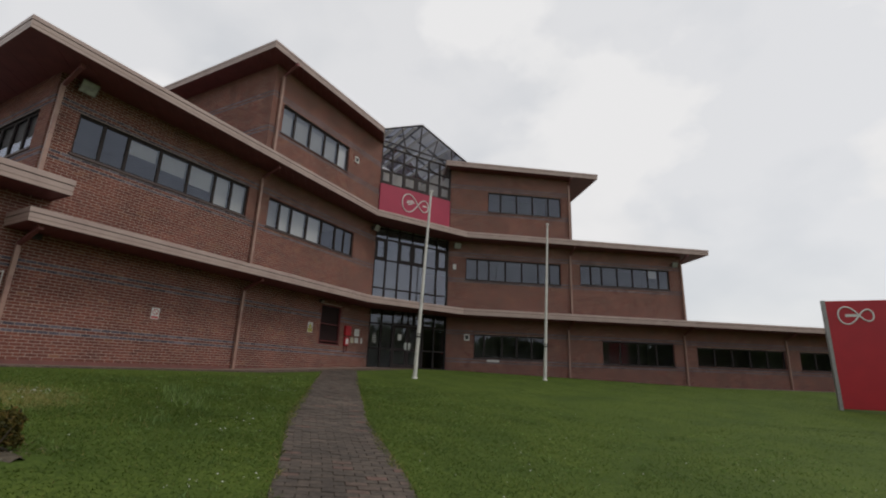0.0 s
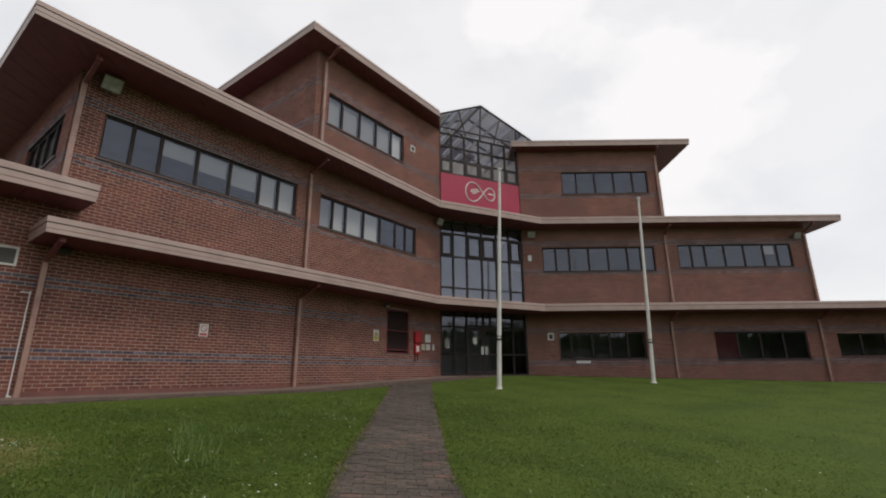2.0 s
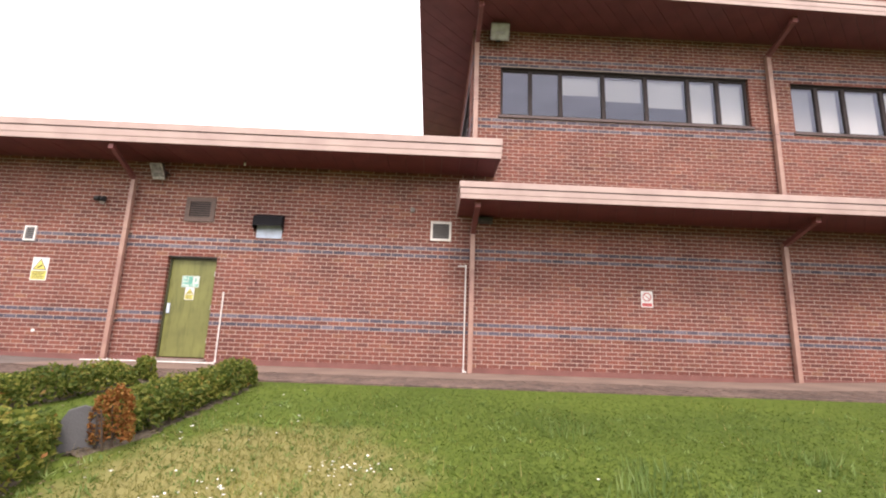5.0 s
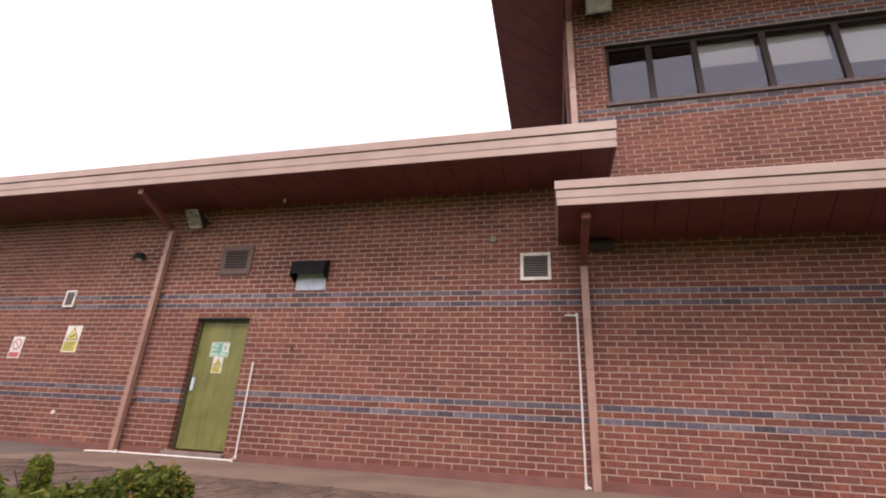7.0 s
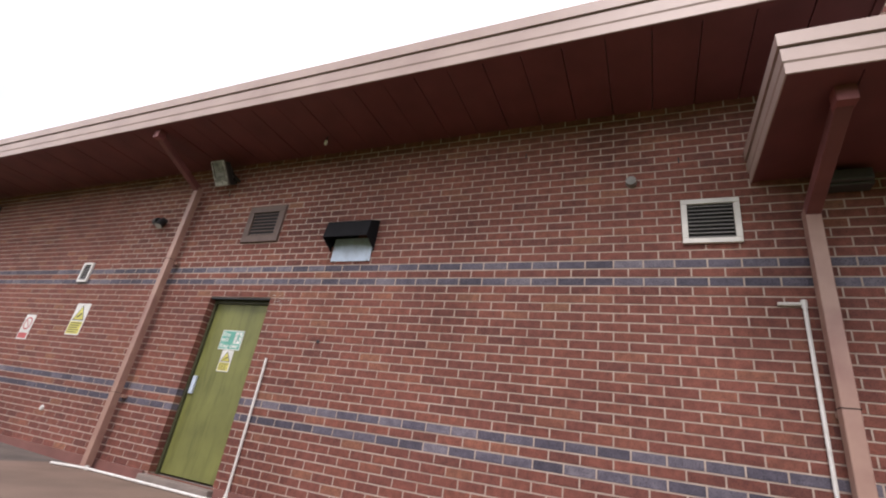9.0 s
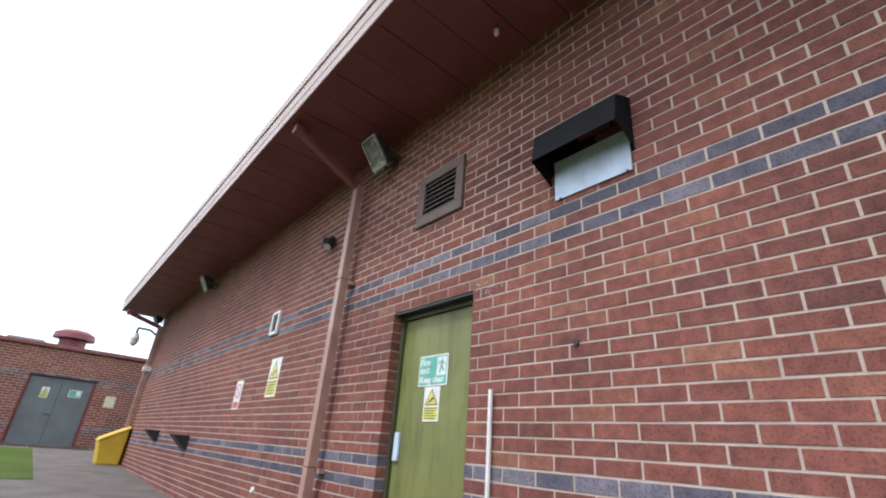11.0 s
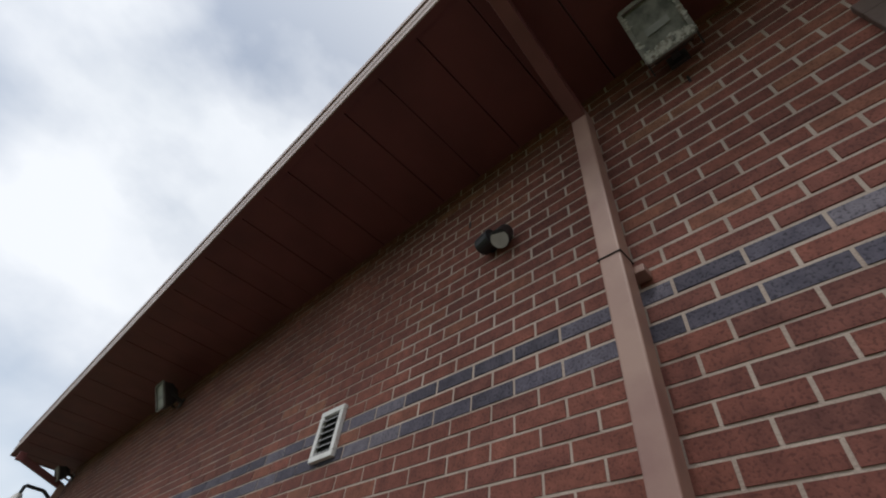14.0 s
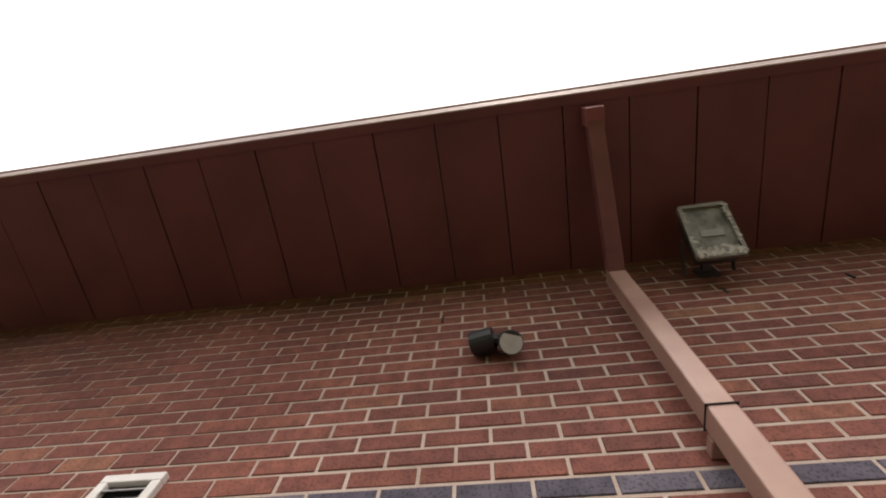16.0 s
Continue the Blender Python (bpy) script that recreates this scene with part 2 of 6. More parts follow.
def glass_material(name, ior, tint=(0.85, 0.87, 0.88, 1)):
    m = bpy.data.materials.new(name)
    m.use_nodes = True
    n, l = m.node_tree.nodes, m.node_tree.links
    n.clear()
    out, mix, tr, gl, fr = n.new("ShaderNodeOutputMaterial"), n.new("ShaderNodeMixShader"), n.new("ShaderNodeBsdfTransparent"), n.new("ShaderNodeBsdfGlossy"), n.new("ShaderNodeFresnel")
    tr.inputs["Color"].default_value = tint
    gl.inputs["Roughness"].default_value = 0.02
    gl.inputs["Color"].default_value = (0.76, 0.82, 0.98, 1)
    fr.inputs["IOR"].default_value = ior
    l.new(fr.outputs["Fac"], mix.inputs["Fac"])
    l.new(tr.outputs["BSDF"], mix.inputs[1])
    l.new(gl.outputs["BSDF"], mix.inputs[2])
    l.new(mix.outputs["Shader"], out.inputs["Surface"])
    return m


def leafy_material(name, stops, rough=0.6):
    m = bpy.data.materials.new(name)
    m.use_nodes = True
    n, l = m.node_tree.nodes, m.node_tree.links
    b = n["Principled BSDF"]
    geo, ramp, big = n.new("ShaderNodeNewGeometry"), n.new("ShaderNodeValToRGB"), n.new("ShaderNodeTexNoise")
    while len(ramp.color_ramp.elements) < len(stops):
        ramp.color_ramp.elements.new(0.5)
    for e, (p, c) in zip(ramp.color_ramp.elements, stops):
        e.position, e.color = p, (*c, 1)
    l.new(geo.outputs["Random Per Island"], ramp.inputs["Fac"])
    big.inputs["Scale"].default_value, big.inputs["Detail"].default_value = 1.3, 4
    l.new(geo.outputs["Position"], big.inputs["Vector"])
    r2, mul = n.new("ShaderNodeValToRGB"), n.new("ShaderNodeMixRGB")
    r2.color_ramp.elements[0].position, r2.color_ramp.elements[0].color = 0.35, (0.74, 0.8, 0.7, 1)
    r2.color_ramp.elements[1].position, r2.color_ramp.elements[1].color = 0.65, (1.14, 1.14, 1.0, 1)
    l.new(big.outputs["Fac"], r2.inputs["Fac"])
    mul.blend_type, mul.inputs["Fac"].default_value = "MULTIPLY", 1.0
    l.new(ramp.outputs["Color"], mul.inputs["Color1"])
    l.new(r2.outputs["Color"], mul.inputs["Color2"])
    l.new(mul.outputs["Color"], b.inputs["Base Color"])
    b.inputs["Roughness"].default_value = rough
    b.inputs["Specular IOR Level"].default_value = 0.2
    out, thin, both = n["Material Output"], n.new("ShaderNodeBsdfTranslucent"), n.new("ShaderNodeMixShader")
    l.new(mul.outputs["Color"], thin.inputs["Color"])
    both.inputs["Fac"].default_value = 0.42
    l.new(b.outputs["BSDF"], both.inputs[1])
    l.new(thin.outputs["BSDF"], both.inputs[2])
    l.new(both.outputs["Shader"], out.inputs["Surface"])
    return m


M_GLASS = glass_material("window_glass", 1.85)
M_SOLAR = glass_material("solar_glass", 2.3)
M_SMOKED = glass_material("smoked_glass", 1.5, (0.6, 0.59, 0.6, 1))
M_GRASS = leafy_material("grass_blade", [(0.0, (0.06, 0.098, 0.016)), (0.5, (0.077, 0.121, 0.019)), (0.88, (0.1, 0.146, 0.026)), (1.0, (0.18, 0.175, 0.06))])
M_TALLBLADE = leafy_material("tall_leaf", [(0.0, (0.13, 0.2, 0.06)), (0.6, (0.19, 0.27, 0.09)), (1.0, (0.26, 0.33, 0.14))])
M_HEDGE = leafy_material("hedge_leaf", [(0.0, (0.045, 0.075, 0.016)), (0.4, (0.1, 0.14, 0.027)), (0.75, (0.19, 0.205, 0.045)), (0.97, (0.31, 0.29, 0.08)), (1.0, (0.3, 0.14, 0.05))])
M_BROWNLEAF = leafy_material("brown_leaf", [(0.0, (0.16, 0.06, 0.02)), (0.5, (0.3, 0.12, 0.04)), (0.85, (0.36, 0.18, 0.06)), (1.0, (0.22, 0.2, 0.05))])
M_DRYLEAF = leafy_material("dry_hedge_leaf", [(0.0, (0.035, 0.035, 0.014)), (0.4, (0.09, 0.08, 0.024)), (0.8, (0.16, 0.13, 0.04)), (1.0, (0.22, 0.13, 0.05))])
M_PETAL = node_material("daisy_petal", (0.78, 0.78, 0.72), 0.7, scale=20)
M_TWIG = node_material("twig_bark", (0.09, 0.065, 0.045), 0.9, scale=20, bump=0.5)


def lawn_material():
    m = node_material("lawn_turf", (0.08, 0.114, 0.019), 0.9, dark=(0.05, 0.08, 0.014), scale=0.8, bump=0.3, bump_scale=70)
    n, l = m.node_tree.nodes, m.node_tree.links
    b = n["Principled BSDF"]
    old = b.inputs["Base Color"].links[0].from_socket
    geo, fine, ramp, mul = n.new("ShaderNodeNewGeometry"), n.new("ShaderNodeTexNoise"), n.new("ShaderNodeValToRGB"), n.new("ShaderNodeMixRGB")
    fine.inputs["Scale"].default_value, fine.inputs["Detail"].default_value = 22.0, 6
    l.new(geo.outputs["Position"], fine.inputs["Vector"])
    ramp.color_ramp.elements[0].position, ramp.color_ramp.elements[0].color = 0.35, (0.66, 0.7, 0.6, 1)
    ramp.color_ramp.elements[1].position, ramp.color_ramp.elements[1].color = 0.62, (1.15, 1.12, 1.05, 1)
    l.new(fine.outputs["Fac"], ramp.inputs["Fac"])
    mul.blend_type, mul.inputs["Fac"].default_value = "MULTIPLY", 1.0
    l.new(old, mul.inputs["Color1"])
    l.new(ramp.outputs["Color"], mul.inputs["Color2"])
    l.new(mul.outputs["Color"], b.inputs["Base Color"])
    b.inputs["Specular IOR Level"].default_value = 0.15
    # the dry, yellowed patch where the turf is worn
    sub, lng, edge = n.new("ShaderNodeVectorMath"), n.new("ShaderNodeVectorMath"), n.new("ShaderNodeTexNoise")
    sub.operation, lng.operation = "SUBTRACT", "LENGTH"
    sub.inputs[1].default_value = (-7.95, 2.5, -0.4)
    l.new(geo.outputs["Position"], sub.inputs[0])
    l.new(sub.outputs["Vector"], lng.inputs[0])
    edge.inputs["Scale"].default_value, edge.inputs["Detail"].default_value = 2.6, 5
    l.new(geo.outputs["Position"], edge.inputs["Vector"])
    add = n.new("ShaderNodeMath")
    add.operation = "ADD"
    l.new(lng.outputs["Value"], add.inputs[0])
    l.new(edge.outputs["Fac"], add.inputs[1])
    mask, mx = n.new("ShaderNodeMapRange"), n.new("ShaderNodeMixRGB")
    mask.inputs["From Min"].default_value, mask.inputs["From Max"].default_value = 1.7, 1.25
    l.new(add.outputs["Value"], mask.inputs["Value"])
    l.new(mask.outputs["Result"], mx.inputs["Fac"])
    l.new(mul.outputs["Color"], mx.inputs["Color1"])
    mx.inputs["Color2"].default_value = (0.185, 0.172, 0.062, 1)
    l.new(mx.outputs["Color"], b.inputs["Base Color"])
    return m


M_LAWN = lawn_material()


# ---- building helpers ----
class Mesh:
    """Collects corners and faces in world metres; every face has a material slot."""

    def __init__(self):
        self.v, self.f, self.m = [], [], []

    def face(self, pts, mat=0):
        k = len(self.v)
        self.v.extend(tuple(p) for p in pts)
        self.f.append(tuple(range(k, k + len(pts))))
        self.m.append(mat)

    def hexa(self, p, mat=0, skip=()):
        """Eight corners: four below in a ring, four above in the same ring."""
        k = len(self.v)
        self.v.extend(tuple(q) for q in p)
        for i, q in enumerate(((3, 2, 1, 0), (4, 5, 6, 7), (0, 1, 5, 4), (1, 2, 6, 5), (2, 3, 7, 6), (3, 0, 4, 7))):
            if i not in skip:
                self.f.append(tuple(k + j for j in q))
                self.m.append(mat)

    def box(self, x0, x1, y0, y1, z0, z1, mat=0):
        self.hexa([(x0, y0, z0), (x1, y0, z0), (x1, y1, z0), (x0, y1, z0), (x0, y0, z1), (x1, y0, z1), (x1, y1, z1), (x0, y1, z1)], mat)

    def fbox(self, fr, s0, s1, o0, o1, z0, z1, mat=0, skip=()):
        """Box in a facade's frame: along, outward, up."""
        self.hexa([fr(s0, o1, z0), fr(s1, o1, z0), fr(s1, o0, z0), fr(s0, o0, z0), fr(s0, o1, z1), fr(s1, o1, z1), fr(s1, o0, z1), fr(s0, o0, z1)], mat, skip)

    def tube(self, a, b, r0, r1=None, n=12, mat=0, caps=True):
        a, b = Vector(a), Vector(b)
        r1 = r0 if r1 is None else r1
        w = (b - a).normalized()
        u = w.orthogonal().normalized()
        t = w.cross(u)
        k = len(self.v)
        for p, r in ((a, r0), (b, r1)):
            for i in range(n):
                q = p + r * (math.cos(2 * math.pi * i / n) * u + math.sin(2 * math.pi * i / n) * t)
                self.v.append(tuple(q))
        for i in range(n):
            j = (i + 1) % n
            self.f.append((k + i, k + j, k + n + j, k + n + i))
            self.m.append(mat)
        if caps:
            self.f.append(tuple(k + i for i in reversed(range(n))))
            self.f.append(tuple(k + n + i for i in range(n)))
            self.m.extend((mat, mat))

    def bar(self, a, b, w, d, side, mat=0):
        """Square bar from a to b, w wide along side, d deep across it."""
        a, b, side = Vector(a), Vector(b), Vector(side).normalized()
        ax = (b - a).normalized()
        up = ax.cross(side).normalized()
        c = [(-w / 2, -d / 2), (w / 2, -d / 2), (w / 2, d / 2), (-w / 2, d / 2)]
        self.hexa([a + i * side + j * up for i, j in c] + [b + i * side + j * up for i, j in c], mat)


def link_mesh(name, me, mats, base=(0, 0, 0), bevel=0.0):
    data = bpy.data.meshes.new(name)
    off = np.array(me.v, dtype=float) - np.array(base, dtype=float)
    data.from_pydata(off.tolist(), [], me.f)
    for mt in mats:
        data.materials.append(mt)
    if len(mats) > 1:
        data.polygons.foreach_set("material_index", me.m)
    data.update()
    ob = new(name, data)
    if bevel:
        mod = ob.modifiers.new("bevel", "BEVEL")
        mod.width, mod.segments, mod.limit_method = bevel, 2, "ANGLE"
    return ob


def thing(name, base, label, category, group="", kind=""):
    ob = new(name)
    ob.location = base
    return tagged(ob, label, category, group, kind)


def part(name, me, mats, parent, label="", bevel=0.0, kind=""):
    root = parent
    while root.parent:
        root = root.parent
    mats = mats if isinstance(mats, (list, tuple)) else [mats]
    ob = link_mesh(name, me, mats, root.location, bevel)
    ob.parent = parent
    return tagged(ob, label, kind=kind)


def solid(name, me, mats, label, category, kind="", bevel=0.0, base=None):
    """A thing of one mesh, its origin at its base."""
    mats = mats if isinstance(mats, (list, tuple)) else [mats]
    if base is None:
        p = np.array(me.v)
        base = (*((p.min(0) + p.max(0)) / 2)[:2], p.min(0)[2])
    ob = link_mesh(name, me, mats, base, bevel)
    ob.location = base
    return tagged(ob, label, category, kind=kind)


def facade(origin, degrees):
    a = radians(degrees)
    d, n = (math.cos(a), math.sin(a)), (math.sin(a), -math.cos(a))
    return lambda s, o, z: Vector((origin[0] + s * d[0] + o * n[0], origin[1] + s * d[1] + o * n[1], z))


# ---- the plan ----
COURSE, BAND = 0.0795, 2.40          # brick course with its joint; top of the upper blue band
BRICK, JOINT = 0.2364, 0.0125
FL = facade((-14.0, 0.0), 90)        # long left front: s is y
FE = facade((-14.0, 18.6), 61.2)     # glazed entrance bay
FR = facade((-11.763, 22.666), 36)   # right wing
FL2 = facade((-24.0, 4.34), 0)       # end of the first floor
FL3 = facade((-24.0, 11.04), 0)      # end of the second floor
R2E, R3E = FR(14.51, 0, 0), FR(7.51, 0, 0)
FR2 = facade(R2E[:2], 126)
FR3 = facade(R3E[:2], 126)
EY = 4.64


def base_level(y_like):
    """Height of the paving at the foot of the left front."""
    if y_like < -3:
        return -0.1 + 0.3 * min(1, (-3 - y_like) / 15)
    if y_like < 10:
        return -0.1
    return -0.1 + 0.3 * min(1, (y_like - 10) / 8.6)


CRX, CRY = -11.763, 22.666


def ground_z(x, y):
    d_l = x + 14.0
    px, py = x - CRX, y - CRY
    s_r = px * 0.809 + py * 0.588
    d_r = px * 0.588 - py * 0.809
    b_r = 0.2 - 0.4 * min(1.0, max(0.0, s_r / 14.0))
    b_l = base_level(y)
    if s_r < -2:
        d, b = d_l, b_l
    else:
        w = min(1.0, max(0.0, (d_l - d_r) / 4 + 0.5))
        d, b = min(d_l, d_r), b_l * (1 - w) + b_r * w
    drop = 0.095 * min(10.4, max(0.0, d - 3.0))
    if y < -2:
        drop *= max(0.0, 1 - (-2 - y) / 10)
    hollow = 0.035 * math.exp(-((x + 7.7) ** 2 + (y - 3.2) ** 2) / 1.6)
    return b - drop - hollow


# ---- walls ----
def cut(lo, hi, holes):
    spans = [(lo, hi)]
    for a, b in sorted(holes):
        spans = [q for p, r in spans for q in ((p, min(r, a)), (max(p, b), r)) if q[1] - q[0] > 0.012]
    return spans


def masonry(name, fr, s0, s1, z0, z1, holes, label, singles=None, bond=0.0):
    """A wall with openings right through it: recessed mortar, and every brick laid in stretcher bond with two pairs of blue courses."""
    wall = Mesh()
    zs = sorted({z0, z1, *(min(max(h[2] - 0.006, z0), z1) for h in holes), *(min(max(h[3] + 0.006, z0), z1) for h in holes)})
    for a, b in zip(zs, zs[1:]):
        mid = (a + b) / 2
        for p, q in cut(s0, s1, [(h[0] - 0.006, h[1] + 0.006) for h in holes if h[2] - 0.006 < mid < h[3] + 0.006]):
            wall.fbox(fr, p, q, -0.3, -0.0036, a, b)
    ob = tagged(link_mesh(name, wall, [M_MORTAR]), label, "wall", kind="structure")
    me = Mesh()
    lone = []
    k0 = math.floor((z0 - BAND) / COURSE)
    k1 = math.ceil((z1 - BAND) / COURSE)
    rng = random.Random(name)
    for k in range(k0, k1):
        zb, zt = BAND + k * COURSE + JOINT / 2, BAND + (k + 1) * COURSE - JOINT / 2
        zb, zt = max(zb, z0), min(zt, z1)
        if zt - zb < 0.02:
            continue
        blue = k in (-1, -3, -20, -22, 34, 36, 53, 55, 86, 88, 106, 108)
        mid = (zb + zt) / 2
        spans = cut(s0, s1, [h[:2] for h in holes if h[2] < mid < h[3]])
        off = ((k % 2) / 2 + bond) * BRICK
        for p, q in spans:
            i0, i1 = math.floor((p - off) / BRICK), math.ceil((q - off) / BRICK)
            cuts = [off + i * BRICK for i in range(i0, i1 + 1) if p + 0.05 < off + i * BRICK < q - 0.05]
            for a, b in zip([p - JOINT / 2] + cuts, cuts + [q + JOINT / 2]):
                a, b = a + JOINT / 2, b - JOINT / 2
                out = rng.uniform(-0.0015, 0.0015)
                deep = -0.1 if holes and (a - p < 0.001 or q - b < 0.001) else -0.03
                if singles and singles[0] < a < singles[1] and singles[2] < zb < singles[3]:
                    lone.append((a, b, zb, zt, blue))
                    continue
                tilt = rng.uniform(-0.0012, 0.0012)
                me.hexa([fr(a, out, zb), fr(b, out, zb + tilt), fr(b, deep, zb + tilt), fr(a, deep, zb), fr(a, out, zt), fr(b, out, zt + tilt), fr(b, deep, zt + tilt), fr(a, deep, zt)], 1 if blue else 0, (4,))
    bw = link_mesh("brickwork", me, [M_BRICK, M_BLUE])
    bw.parent = ob
    tagged(bw, kind="stuff")
    shared = {}
    for a, b, zb, zt, blue in lone:
        key = (round(b - a, 3), round(zt - zb, 3), blue)
        if key not in shared:
            w, h = (b - a) / 2, (zt - zb) / 2
            bm = Mesh()
            c = 0.003
            o = fr(0, 0, 0)
            bm.hexa([q - o for q in (fr(-w, -0.003, -h), fr(w, -0.003, -h), fr(w, -0.03, -h), fr(-w, -0.03, -h), fr(-w, -0.003, h), fr(w, -0.003, h), fr(w, -0.03, h), fr(-w, -0.03, h))], 0, (2, 4))
            rim = [fr(-w, -0.003, -h) - o, fr(w, -0.003, -h) - o, fr(w, -0.003, h) - o, fr(-w, -0.003, h) - o]
            top = [fr(-w + c, 0, -h + c) - o, fr(w - c, 0, -h + c) - o, fr(w - c, 0, h - c) - o, fr(-w + c, 0, h - c) - o]
            bm.face(top)
            for i in range(4):
                j = (i + 1) % 4
                bm.face([rim[i], rim[j], top[j], top[i]])
            data = bpy.data.meshes.new("brick")
            data.from_pydata([tuple(v) for v in bm.v], [], bm.f)
            data.materials.append(M_BLUE1 if blue else M_BRICK1)
            shared[key] = data
        br = new("brick", shared[key])
        br.location = fr((a + b) / 2, rng.uniform(-0.0015, 0.0015), (zb + zt) / 2)
        br.parent = ob
    return ob


WINDOWS_L = [(4.97, 10.6, 5.42, 6.6), (11.57, 16.84, 5.34, 6.55)]
WINDOW_L3 = (11.67, 15.95, 9.44, 10.74)
WINDOWS_R = [(1.0, 6.72, 5.25, 6.53), (7.92, 13.65, 5.38, 6.6), (1.55, 5.75, 0.92, 2.22), (9.1, 13.55, 0.84, 2.17)]
WINDOWS_R1 = [(15.0, 20.8, 0.93, 2.06), (21.8, 27.4, 0.93, 2.06)]
WINDOW_R3 = (2.27, 6.86, 9.46, 10.73)
DOOR = (-1.7, -0.73, 0.0, 1.9975)
HATCH = (15.11, 16.45, 1.07, 2.84)
WINDOW_END = (6.0, 9.3, 5.42, 6.6)

masonry("wall_left_ground", FL, -13.6, 4.35, -0.7, 4.03, [DOOR], "red brick ground floor wall with two blue brick bands", (-4.15, -0.25, 2.2, 3.6), 0.22)
masonry("wall_left_main", FL, 4.35, 18.6, -0.7, 7.6, WINDOWS_L + [HATCH], "two-storey red brick wall beside the glazed entrance", bond=0.22)
masonry("wall_left_upper", FL, 11.05, 18.6, 7.6, 12.3, [WINDOW_L3], "red brick wall of the top storey")
masonry("wall_first_floor_end", FL2, 0.0, 9.994, 3.9, 7.6, [WINDOW_END], "red brick end wall of the first floor")
masonry("wall_top_floor_end", FL3, 0.0, 9.994, 7.6, 12.3, [], "red brick end wall of the top storey")
masonry("wall_right_main", FR, 0.0, 14.5, -0.9, 7.6, WINDOWS_R, "two-storey red brick wall of the right wing")
masonry("wall_right_upper", FR, 0.0, 7.5, 7.6, 11.97, [WINDOW_R3], "red brick wall of the right wing's top storey")
masonry("wall_right_low", FR, 14.5, 40.0, -0.9, 3.2, WINDOWS_R1, "single-storey red brick wall of the right wing")
masonry("wall_right_first_end", FR2, 0.006, 10.0, 3.2, 7.6, [], "red brick end wall of the right wing's first floor")
masonry("wall_right_top_end", FR3, 0.006, 10.0, 7.6, 11.97, [], "red brick end wall of the right wing's top storey")

# plinth course of darker brick-red concrete at the foot of the near walls
pl = Mesh()
pl.fbox(FL, -13.6, DOOR[0] - 0.05, 0.002, 0.03, -0.7, 0.02)
pl.fbox(FL, DOOR[1] + 0.05, 18.5, 0.002, 0.03, -0.7, 0.02)
solid("plinth", pl, node_material("plinth_paint", (0.20, 0.085, 0.07), 0.8, scale=3, bump=0.3), "red-brown painted plinth along the foot of the wall", "plinth", "structure", 0.006)

# dark rooms behind the openings
rooms = Mesh()
for fr, s0, s1, z0, z1 in ((FL, 4.6, 18.0, 4.3, 7.3), (FL, 11.3, 18.0, 8.2, 12.0), (FR, 0.9, 14.2, 4.3, 7.3), (FR, 0.9, 14.2, 0.3, 3.0), (FR, 0.9, 7.3, 8.2, 11.8), (FR, 14.6, 30, 0.3, 3.0)):
    rooms.fbox(fr, s0, s1, -4.0, -3.9, z0, z1)
    rooms.fbox(fr, s0, s1, -3.9, -0.31, z0 - 0.1, z0)
    rooms.fbox(fr, s0, s1, -3.9, -0.31, z1, z1 + 0.1)
    rooms.fbox(fr, s0 - 0.1, s0, -3.9, -0.31, z0, z1)
    rooms.fbox(fr, s1, s1 + 0.1, -3.9, -0.31, z0, z1)
tagged(link_mesh("wall_rooms_inside", rooms, [M_ROOM]), "plain grey plaster walls of the rooms inside", "wall", kind="structure")

# core that closes the buildings behind the fronts
core = Mesh()
core.box(-24.2, -23.9, -13.6, 40, -1, 3.9)
core.box(-24.0, -14.3, -13.9, -13.6, -0.9, 3.9)
core.box(-24.2, -23.9, 4.35, 40, 3.9, 12.3)
core.fbox(FR, -6, 40, -10.3, -10.0, -1, 3.2)
core.fbox(FR, -6, 14.5, -10.3, -10.0, 3.2, 7.6)
core.fbox(FR, -6, 7.5, -10.3, -10.0, 7.6, 11.9)
core.fbox(FR, 39.7, 40, -10.0, -0.3, -1, 3.2)
tagged(link_mesh("wall_rear", core, [M_BRICK]), "plain rear walls of the office building", "wall", kind="structure")


# ---- roofs ----
def offset_line(pts, d):
    """The open line moved outward by d, mitred."""
    res = []
    for i, p in enumerate(pts):
        n = []
        if i > 0:
            a = (Vector(p) - Vector(pts[i - 1])).normalized()
            n.append(Vector((a.y, -a.x)))
        if i < len(pts) - 1:
            a = (Vector(pts[i + 1]) - Vector(p)).normalized()
            n.append(Vector((a.y, -a.x)))
        if len(n) == 2:
            m = (n[0] + n[1]).normalized()
            res.append(Vector(p) + m * (d / max(0.2, m.dot(n[0]))))
        else:
            res.append(Vector(p) + n[0] * d)
    return res


